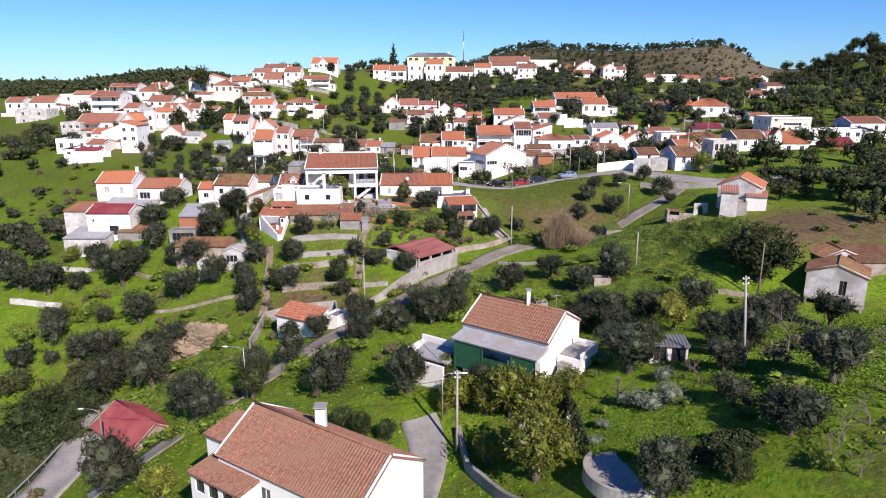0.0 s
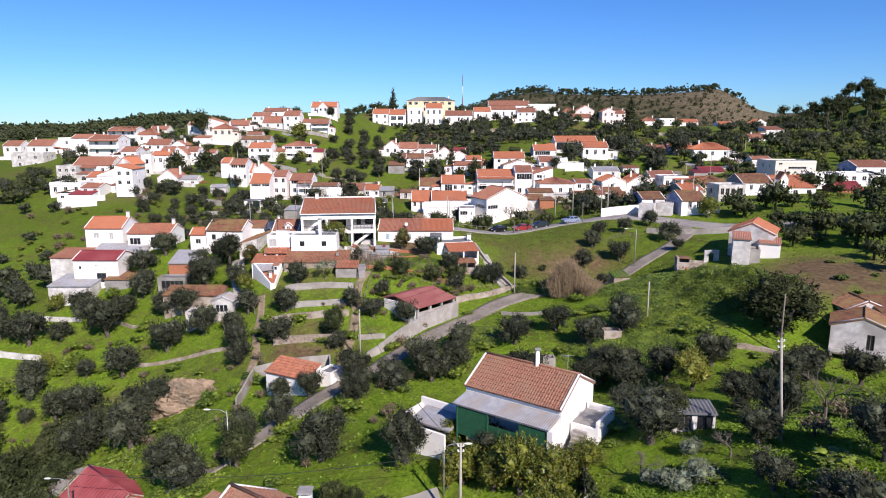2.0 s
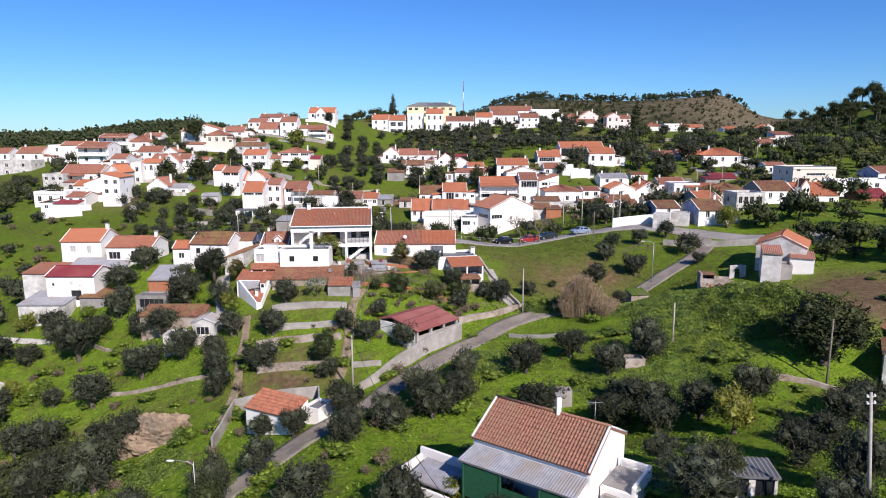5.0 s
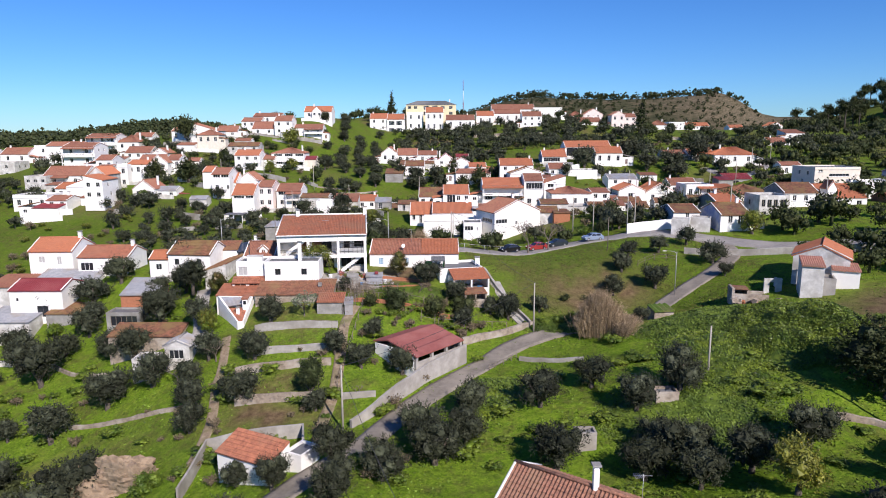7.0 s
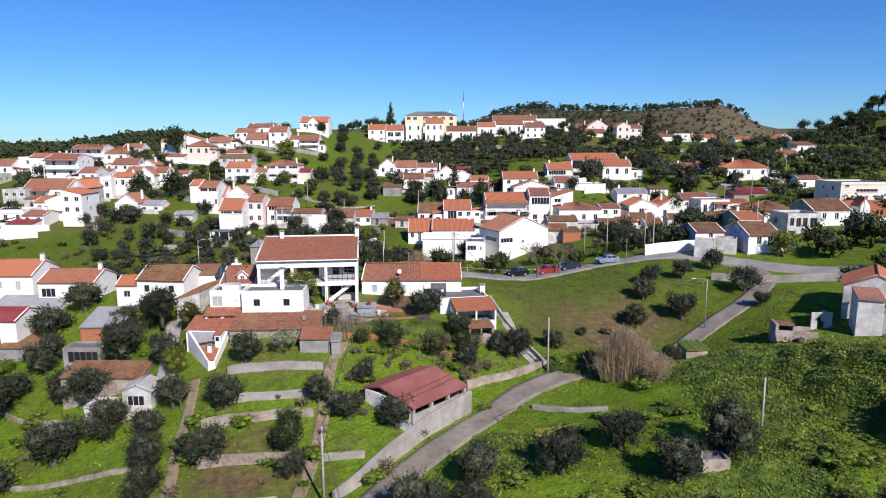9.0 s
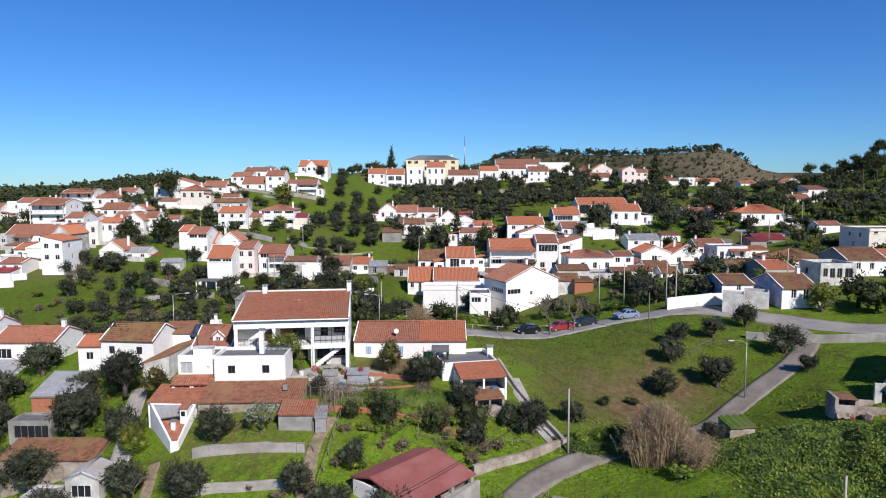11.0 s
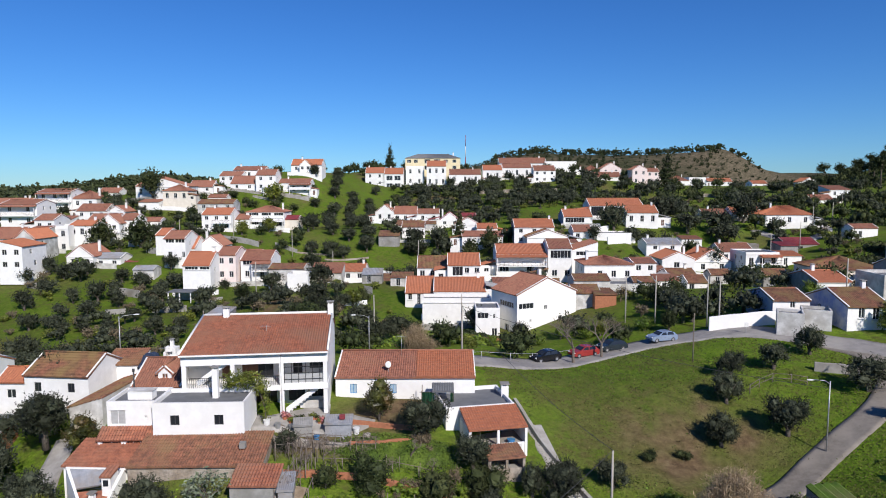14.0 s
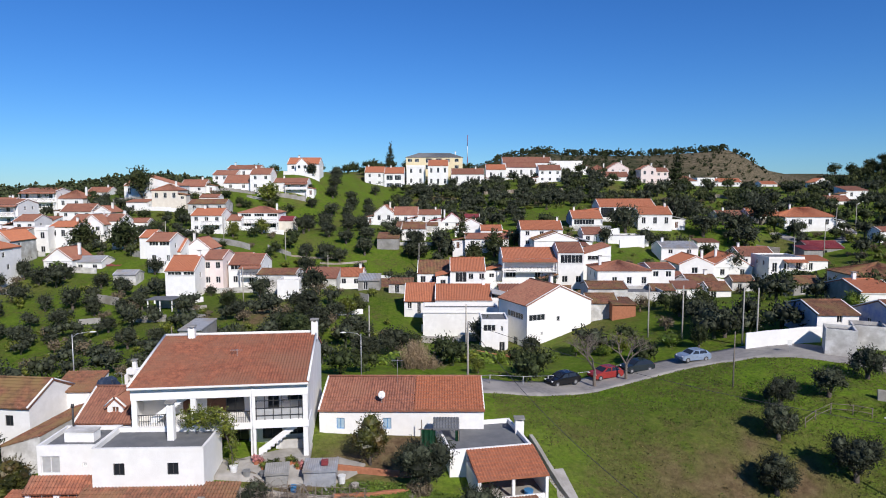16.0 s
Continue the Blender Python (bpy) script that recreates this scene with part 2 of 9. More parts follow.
def part(name, bm, material, parent, label="", smooth_it=False):
    me = bpy.data.meshes.new(name)
    bmesh.ops.recalc_face_normals(bm, faces=bm.faces[:]) if len(bm.faces) < 4000 else None
    bm.to_mesh(me)
    bm.free()
    for m in material if isinstance(material, (list, tuple)) else [material]:
        me.materials.append(m)
    if smooth_it:
        me.polygons.foreach_set("use_smooth", [True] * len(me.polygons))
    ob = new(name, me)
    if parent is not None:
        ob.parent = parent
    if label:
        tagged(ob, label)
    return ob


def mesh_of(name, verts, faces, material, parent=None, smooth_it=False, idx=None):
    me = bpy.data.meshes.new(name)
    me.from_pydata(verts, [], faces)
    for m in material if isinstance(material, (list, tuple)) else [material]:
        me.materials.append(m)
    if idx is not None:
        me.polygons.foreach_set("material_index", idx)
    if smooth_it:
        me.polygons.foreach_set("use_smooth", [True] * len(me.polygons))
    ob = new(name, me)
    if parent is not None:
        ob.parent = parent
    return ob


def thing(name, label, category, x, y, z, rz=0, group="", kind=""):
    e = tagged(new(name), label, category, group, kind)
    e.matrix_world = pose(x, y, z, 0, 0, rz)
    e.empty_display_size = 0.5
    return e


def box(bm, x0, x1, y0, y1, z0, z1):
    vs = [bm.verts.new((x, y, z)) for z in (z0, z1) for x, y in ((x0, y0), (x1, y0), (x1, y1), (x0, y1))]
    for f in ((3, 2, 1, 0), (4, 5, 6, 7), (0, 1, 5, 4), (1, 2, 6, 5), (2, 3, 7, 6), (3, 0, 4, 7)):
        bm.faces.new([vs[i] for i in f])


def boxed(name, dims, material, parent, label=""):
    bm = bmesh.new()
    box(bm, *dims)
    sz = min(dims[1] - dims[0], dims[3] - dims[2], dims[5] - dims[4])
    if sz > 0.05:
        bmesh.ops.bevel(bm, geom=bm.edges[:], offset=min(0.02, sz * 0.15), segments=1, affect="EDGES")
    return part(name, bm, material, parent, label)


def tube(bm, pts, r0, r1, n=8):
    """A tapered tube along points."""
    rings = []
    for k, p in enumerate(pts):
        p = Vector(p)
        d = (Vector(pts[min(k + 1, len(pts) - 1)]) - Vector(pts[max(k - 1, 0)])).normalized()
        a = d.orthogonal().normalized()
        b = d.cross(a)
        r = r0 + (r1 - r0) * k / max(1, len(pts) - 1)
        rings.append([bm.verts.new(p + a * r * math.cos(2 * math.pi * i / n) + b * r * math.sin(2 * math.pi * i / n)) for i in range(n)])
    for u, v in zip(rings, rings[1:]):
        for i in range(n):
            bm.faces.new((u[i], u[(i + 1) % n], v[(i + 1) % n], v[i]))
    bm.faces.new(rings[-1])
    bm.faces.new(rings[0][::-1])


def tubed(name, pts, r0, r1, material, parent, n=8, label=""):
    bm = bmesh.new()
    tube(bm, pts, r0, r1, n)
    return part(name, bm, material, parent, label, True)


def wall_panel(bm, p, u, length, top, bottom, holes, depth=0.16):
    """A wall face from p along u with real openings (a, b, z0, z1), their reveals, and a top that may slope (function of the length)."""
    n = Vector((u.y, -u.x, 0))
    xs = sorted({0.0, length, *[h[0] for h in holes], *[h[1] for h in holes]} | ({length / 2} if top(length / 2) > top(0) + 0.01 else set()))
    for a, b in zip(xs, xs[1:]):
        zs = sorted([(h[2], h[3]) for h in holes if h[0] <= a + 1e-6 and h[1] >= b - 1e-6])
        edges, z = [], bottom
        for z0, z1 in zs:
            edges.append((z, z, z0, z0))
            z = z1
        edges.append((z, z, top(a), top(b)))
        for la, lb, ha, hb in edges:
            bm.faces.new([bm.verts.new(p + u * s + Vector((0, 0, zz))) for s, zz in ((a, la), (b, lb), (b, hb), (a, ha))])
    for a, b, z0, z1 in holes:
        q = [p + u * s + Vector((0, 0, zz)) for s, zz in ((a, z0), (b, z0), (b, z1), (a, z1))]
        r = [v - n * depth for v in q]
        for k in range(4):
            bm.faces.new([bm.verts.new(v) for v in (q[k], q[(k + 1) % 4], r[(k + 1) % 4], r[k])])


def window(parent, p, u, a, b, z0, z1, glass=None, frame_mat=None, bars=1, depth=0.14, name="window"):
    """A window set into its opening: a frame and a pane of its own."""
    n = Vector((u.y, -u.x, 0))
    o = p + u * a - n * depth
    bm = bmesh.new()
    w, h, t = b - a, z1 - z0, 0.06

    def bar(s0, s1, v0, v1):
        c = [o + u * s + Vector((0, 0, v)) + n * k for k in (0.0, 0.05) for s, v in ((s0, v0), (s1, v0), (s1, v1), (s0, v1))]
        vs = [bm.verts.new(v) for v in c]
        for f in ((3, 2, 1, 0), (4, 5, 6, 7), (0, 1, 5, 4), (1, 2, 6, 5), (2, 3, 7, 6), (3, 0, 4, 7)):
            bm.faces.new([vs[i] for i in f])
    cuts = [0, t] + [w * (k + 1) / (bars + 1) + s * t / 2 for k in range(bars) for s in (-1, 1)] + [w - t, w]
    for s0, s1 in zip(cuts, cuts[1:]):
        bar(s0, s1, z0, z0 + t)
        bar(s0, s1, z1 - t, z1)
    bar(0, t, z0 + t, z1 - t)
    bar(w - t, w, z0 + t, z1 - t)
    for k in range(bars):
        c = w * (k + 1) / (bars + 1)
        bar(c - t / 2, c + t / 2, z0 + t, z1 - t)
    bmesh.ops.remove_doubles(bm, verts=bm.verts, dist=0.0005)
    win = part(name, bm, frame_mat or FRAME_W, parent)
    bm = bmesh.new()
    bm.faces.new([bm.verts.new(o + u * s + n * 0.02 + Vector((0, 0, z))) for s, z in ((0, z0), (w, z0), (w, z1), (0, z1))])
    part("pane", bm, glass or GLASS, win)
    return win


def tile_slope(bm, a, b, c, d, pitch, amp, course=0.42):
    """Rows of round tiles on the slope with eave a-b and ridge d-c, stepped at each course."""
    a, b, c, d = Vector(a), Vector(b), Vector(c), Vector(d)
    n = (b - a).cross(d - a).normalized()
    if n.z < 0:
        n = -n
    long = (b - a).length
    m = max(2, int(long / pitch))
    up = max(1, int((d - a).length / course)) if course else 1
    rows = []
    for k in range(up + 1):
        for step in ((0, 1) if course and 0 < k < up else (0,)):
            row = []
            v = k / up
            lift = 0.05 if (course and step == 0 and k > 0) else 0.0
            for i in range(m * 2 + 1):
                s = i / (m * 2)
                p = (a + (b - a) * s) * (1 - v) + (d + (c - d) * s) * v
                row.append(bm.verts.new(p + n * ((amp if i % 2 else -amp * 0.3) + 0.05 - lift)))
            rows.append(row)
    for r, q in zip(rows, rows[1:]):
        for i in range(m * 2):
            bm.faces.new((r[i], r[i + 1], q[i + 1], q[i]))
    # the slab beneath, closed to the tiles along its rim
    lo = [bm.verts.new(p - n * 0.12) for p in (a, b, c, d)]
    bm.faces.new(lo[::-1])
    bm.faces.new([lo[0], lo[1]] + rows[0][::-1])
    bm.faces.new([lo[2], lo[3]] + rows[-1])
    bm.faces.new([lo[3], lo[0]] + [r[0] for r in rows])
    bm.faces.new([lo[1], lo[2]] + [r[-1] for r in rows][::-1])


def slope(name, parent, material, a, b, c, d, pitch, amp, course=0.0, label=""):
    bm = bmesh.new()
    tile_slope(bm, a, b, c, d, pitch, amp, course)
    return part(name, bm, material, parent, label)


def chimney(parent, x, y, z0, z1, w=0.55, material=None):
    c = boxed("chimney", (x - w / 2, x + w / 2, y - w / 2, y + w / 2, z0, z1), material or WHITE, parent)
    boxed("chimney_cap", (x - w / 2 - 0.09, x + w / 2 + 0.09, y - w / 2 - 0.09, y + w / 2 + 0.09, z1 + 0.16, z1 + 0.26), GREY, c)
    for sx in (-1, 1):
        for sy in (-1, 1):
            boxed("cap_post", (x + sx * (w / 2 - 0.1) - 0.06, x + sx * (w / 2 - 0.1) + 0.06, y + sy * (w / 2 - 0.1) - 0.06, y + sy * (w / 2 - 0.1) + 0.06, z1, z1 + 0.16), material or WHITE, c)
    return c


def house(x, y, z, w, d, h, rh, label, kind="G", roof=None, wall=None, rz=0, wins=None, side=None, glass=None, frame_mat=None, chim=0, over=0.25, deep=3.0, pitch=0.3, course=0, door=None, name="house", trim=True, hatch=None, left_wall=None):
    """A house with its front's middle at x, y. kind: G roof slopes to the front, E gable to the front, H hipped, F flat, M one slope, back high, N one slope, right high, P left high.
    wins: openings of the front as (a, b, z0, z1) in metres, or (storeys, number)."""
    roof, wall = roof or TILE_O, wall or WHITE
    e = thing(name, label, "house" if name == "house" else "store", x, y, z, rz)
    if isinstance(wins, tuple) and len(wins) == 2 and not isinstance(wins[0], tuple):
        st, num = wins
        sh = h / st
        ww = min(1.1, w / num * 0.45)
        wins = [(w * (k + 0.5) / num - ww / 2, w * (k + 0.5) / num + ww / 2, s * sh + sh * 0.34, s * sh + sh * 0.78) for s in range(st) for k in range(num)]
    wins = list(wins or [])
    if side is None and rz == 0 and h > 2.7 and y > 140:      # small openings in the side wall that faces the valley
        hole = [(d * 0.3, d * 0.3 + 0.9, h - 1.9, h - 0.8)] + ([(d * 0.66, d * 0.66 + 0.9, h - 1.9, h - 0.8)] if w > 7 else []) + ([(d * 0.45, d * 0.45 + 0.9, 0.9, 2.1)] if h > 5 else [])
        side = {"r": hole, "l": None} if x < 0 else {"r": None, "l": hole}
    wins = [(max(a, 0.2), min(b, w - 0.2), z0, min(z1, h - 0.15)) for a, b, z0, z1 in wins if a < w - 0.7 and z0 < h - 0.6]
    doors = [door] if door else []
    x0, x1 = -w / 2, w / 2
    flat = lambda s: h
    gab = lambda L: (lambda s: h + rh * (1 - abs(2 * s / L - 1)))
    tops = {"G": (flat, gab(d), flat, gab(d)), "E": (gab(w), flat, gab(w), flat), "H": (flat,) * 4, "F": (lambda s: h + rh,) * 4,
            "M": (flat, lambda s: h + rh * s / d, lambda s: h + rh, lambda s: h + rh * (1 - s / d)),
            "N": (lambda s: h + rh * s / w, lambda s: h + rh, lambda s: h + rh * (1 - s / w), flat),
            "P": (lambda s: h + rh * (1 - s / w), flat, lambda s: h + rh * s / w, lambda s: h + rh)}[kind]
    sides = (side, None) if not isinstance(side, dict) else (side.get("r"), side.get("l"))
    faces = [(Vector((x0, 0, 0)), Vector((1, 0, 0)), w, tops[0], wins + doors), (Vector((x1, 0, 0)), Vector((0, 1, 0)), d, tops[1], list(sides[0] or [])),
             (Vector((x1, d, 0)), Vector((-1, 0, 0)), w, tops[2], []), (Vector((x0, d, 0)), Vector((0, -1, 0)), d, tops[3], list(sides[1] or []))]
    bm = bmesh.new()
    for k, (p, u, L, top, holes) in enumerate(faces):
        if k == 3 and left_wall is not None:
            continue
        wall_panel(bm, p, u, L, top, -deep, holes)
    if kind in "F":
        bm.faces.new([bm.verts.new(v) for v in ((x0, 0, h - 0.02), (x1, 0, h - 0.02), (x1, d, h - 0.02), (x0, d, h - 0.02))])
    part("wall", bm, wall, e)
    if left_wall is not None:
        bm = bmesh.new()
        p, u, L, top, holes = faces[3]
        wall_panel(bm, p, u, L, top, -deep, holes)
        part("gable_wall", bm, left_wall, e)
    for k, (p, u, L, top, holes) in enumerate(faces):
        for i, (a, b, z0, z1) in enumerate(holes):
            if doors and k == 0 and i == len(holes) - 1:
                bm = bmesh.new()
                q = p + u * a - Vector((u.y, -u.x, 0)) * 0.1
                bm.faces.new([bm.verts.new(q + u * s + Vector((0, 0, v))) for s, v in ((0, z0), (b - a, z0), (b - a, z1), (0, z1))])
                part("door", bm, DOOR_BR, e)
            else:
                # open loggias and shelters get the dark pane too, in place of their shade
                window(e, p, u, a, b, z0, z1, glass, frame_mat, 1 if b - a < 1.6 else int((b - a) / 0.9))
    amp = pitch * (0.3 if course else 0.22)
    X0, X1, Y0, Y1 = x0 - over, x1 + over, -over, d + over
    m = d / 2
    drop_y, drop_x = over * rh / max(m, 0.1), over * rh / max(w / 2, 0.1)
    if kind == "G":
        slope("roof_slope", e, roof, (x0 - 0.08, Y0, h - drop_y), (x1 + 0.08, Y0, h - drop_y), (x1 + 0.08, m, h + rh), (x0 - 0.08, m, h + rh), pitch, amp, course)
        slope("roof_slope", e, roof, (x1 + 0.08, Y1, h - drop_y), (x0 - 0.08, Y1, h - drop_y), (x0 - 0.08, m, h + rh), (x1 + 0.08, m, h + rh), pitch, amp, course)
        ridge = [(x0 - 0.08, m, h + rh + 0.1), (x1 + 0.08, m, h + rh + 0.1)]
    elif kind == "E":
        slope("roof_slope", e, roof, (X0, d + 0.08, h - drop_x), (X0, -0.08, h - drop_x), (0, -0.08, h + rh), (0, d + 0.08, h + rh), pitch, amp, course)
        slope("roof_slope", e, roof, (X1, -0.08, h - drop_x), (X1, d + 0.08, h - drop_x), (0, d + 0.08, h + rh), (0, -0.08, h + rh), pitch, amp, course)
        ridge = [(0, -0.08, h + rh + 0.1), (0, d + 0.08, h + rh + 0.1)]
    elif kind == "H":
        r = min(w, d) / 2
        ra, rb = ((x0 + r, m), (x1 - r, m)) if w >= d else ((0, r), (0, d - r))
        A, B, C, D = (X0, Y0, h - 0.1), (X1, Y0, h - 0.1), (X1, Y1, h - 0.1), (X0, Y1, h - 0.1)
        R1, R2 = (*ra, h + rh), (*rb, h + rh)
        quads = ((A, B, R2, R1), (C, D, R1, R2), (B, C, R2, R2), (D, A, R1, R1)) if w >= d else ((A, B, R1, R1), (C, D, R2, R2), (B, C, R2, R1), (D, A, R1, R2))
        for q in quads:
            slope("roof_slope", e, roof, *q, pitch, amp, 0)
        ridge = [(*ra, h + rh + 0.1), (*rb, h + rh + 0.1)]
    elif kind == "M":
        slope("roof_slope", e, roof, (x0 - 0.08, Y0, h - drop_y / 2), (x1 + 0.08, Y0, h - drop_y / 2), (x1 + 0.08, d, h + rh + 0.02), (x0 - 0.08, d, h + rh + 0.02), pitch, amp, course)
        ridge = None
    elif kind in "NP":
        lo, hi = (x0 - over, x1) if kind == "N" else (x1 + over, x0)
        q = [(lo, d, h), (lo, 0, h), (hi, 0, h + rh + 0.02), (hi, d, h + rh + 0.02)] if kind == "N" else [(lo, 0, h), (lo, d, h), (hi, d, h + rh + 0.02), (hi, 0, h + rh + 0.02)]
        slope("roof_slope", e, roof, *q, pitch, amp, course)
        ridge = None
    else:
        bm = bmesh.new()
        bm.faces.new([bm.verts.new(v) for v in ((x0 + 0.18, 0.18, h + 0.0), (x1 - 0.18, 0.18, h + 0.0), (x1 - 0.18, d - 0.18, h + 0.0), (x0 + 0.18, d - 0.18, h + 0.0))])
        part("flat_roof", bm, DARKGREY, e)
        ridge = None
    if kind == "F":
        t = 0.18
        bm = bmesh.new()
        for q in ((x0, x1, 0.003, t), (x0, x1, d - t, d), (x0, x0 + t, t, d - t), (x1 - t, x1, t, d - t)):
            box(bm, q[0] - 0.01, q[1] + 0.01, q[2] - 0.01, q[3] + 0.01, h - 0.05, h + max(rh, 0.25) + 0.01)
        part("parapet", bm, wall, e)
    if ridge and kind != "F":
        tubed("ridge_tiles", ridge, 0.11, 0.11, roof, e, 6)
    if trim and kind in "GE":
        if kind == "G":
            runs = [[(xx, Y0, h - drop_y + 0.1), (xx, m, h + rh + 0.1), (xx, Y1, h - drop_y + 0.1)] for xx in (x0, x1)]
        else:
            runs = [[(X0, 0, h - drop_x + 0.1), (0, 0, h + rh + 0.1), (X1, 0, h - drop_x + 0.1)]]
        for run in runs:
            tubed("verge", run, 0.1, 0.1, wall, e, 4)
    rng = random.Random(int(x * 10) * 7 + int(y * 10))
    lived = y > 140 and rz == 0 and name == "house" and wall in (WHITE, CREAM, PINK, YELLOW) and w > 5.5
    if lived and not chim and kind in "GEH" and rng.random() < 0.65:
        chim = rng.choice((-0.7, -0.4, 0.5, 0.75))
    if chim:
        chimney(e, w * chim * 0.5, m if kind == "G" else d * 0.5, h + rh * 0.3, h + rh + 0.9)
    if lived:
        fittings(e, x, y, z, w, d, h, rh, wins, wall, roof, rng)
    return e


def fittings(e, x, y, z, w, d, h, rh, wins, wall, roof, rng):
    """What a village house carries: sills, a cornice, a balcony with its rail, a lean-to and a yard wall."""
    x0, x1 = -w / 2, w / 2
    for a, b, z0, z1 in wins:
        if y < 290 and z1 - z0 < 2:
            boxed("window_sill", (x0 + a - 0.1, x0 + b + 0.1, -0.14, -0.003, z0 - 0.1, z0 - 0.01), FRAME_W, e)
    if rng.random() < 0.7:
        boxed("cornice", (x0 - 0.04, x1 + 0.04, -0.16, -0.004, h - 0.34, h - 0.16), wall, e)
    if h > 4.6 and w > 6 and y < 345 and rng.random() < 0.75:
        s = h * 0.5 - 0.1
        a = x0 + rng.choice((0.0, 0.0, w * 0.4))
        b = min(x1, a + w * rng.choice((0.6, 1.0)))
        boxed("balcony", (a, b, -1.5, -0.004, s - 0.22, s), wall, e)
        solid = rng.random() < 0.45
        bm = bmesh.new()
        if solid:
            box(bm, a, b, -1.5, -1.38, s, s + 0.85)
        else:
            for k in range(int((b - a) / 0.3) + 1):
                box(bm, a + k * 0.3, a + k * 0.3 + 0.04, -1.46, -1.42, s, s + 0.9)
            box(bm, a, b, -1.48, -1.4, s + 0.9, s + 0.96)
        part("balustrade", bm, wall if solid else FRAME_D, e)
        for c in (a + 0.15, b - 0.15):
            boxed("balcony_post", (c - 0.11, c + 0.11, -1.45, -1.23, -3, s - 0.22), wall, e)
        if rng.random() < 0.5:
            slope("porch_roof", e, roof, (a - 0.1, -1.8, h - 0.75), (b + 0.1, -1.8, h - 0.75), (b + 0.1, -0.05, h - 0.3), (a - 0.1, -0.05, h - 0.3), 0.3, 0.06)
            for c in (a + 0.15, b - 0.15):
                boxed("porch_post", (c - 0.09, c + 0.09, -1.45, -1.27, s, h - 0.8), wall, e)
    if rng.random() < 0.6:
        side = rng.choice((-1, 1))
        aw, ad, ah = rng.uniform(2.4, 4.4), min(d - 0.5, rng.uniform(3.5, 5.5)), rng.uniform(2.2, 2.8)
        p0 = x1 if side > 0 else x0 - aw
        ya = rng.uniform(-1.2, 1.5)
        hole = (aw * 0.3, aw * 0.3 + 0.9, 0.1, 1.95) if rng.random() < 0.5 else (aw * 0.3, aw * 0.3 + 1.1, 0.95, 1.85)
        top = lambda t: ah
        bm = bmesh.new()
        wall_panel(bm, Vector((p0, ya, 0)), Vector((1, 0, 0)), aw, top, -3, [hole])
        wall_panel(bm, Vector((p0 + aw, ya, 0)), Vector((0, 1, 0)), ad, top, -3, [])
        wall_panel(bm, Vector((p0 + aw, ya + ad, 0)), Vector((-1, 0, 0)), aw, top, -3, [])
        wall_panel(bm, Vector((p0, ya + ad, 0)), Vector((0, -1, 0)), ad, top, -3, [])
        part("annex_wall", bm, wall, e)
        window(e, Vector((p0, ya, 0)), Vector((1, 0, 0)), *hole, DOOR_BR if hole[2] < 0.5 else GLASS)
        lo, hi = (p0 + aw + 0.2, p0) if side > 0 else (p0 - 0.2, p0 + aw)
        zl, zh = ah, ah + 0.25 * aw
        q = [(lo, ya - 0.2, zl), (lo, ya + ad, zl), (hi, ya + ad, zh), (hi, ya - 0.2, zh)]
        slope("annex_roof", e, rng.choice((roof, roof, TILE_OLD, ZINC)), *(q if side > 0 else [q[1], q[0], q[3], q[2]]), 0.3, 0.06)
    if rng.random() < 0.6 and y < 345:
        yw, hw = -rng.uniform(2.6, 4.2), rng.uniform(1.0, 1.7)
        a, b = x0 - rng.uniform(0, 3), x1 + rng.uniform(0, 4)
        mat_w = rng.choice((wall, WHITE, WHITE, OLDWHITE, CONCRETE))
        bm, n = bmesh.new(), 5
        for k in range(n):
            u, v = a + (b - a) * k / n, a + (b - a) * (k + 1) / n
            g = height(x + (u + v) / 2, y + yw) - z
            box(bm, u, v, yw, yw + 0.22, g - 1.5, g + hw)
        part("yard_wall", bm, mat_w, e)


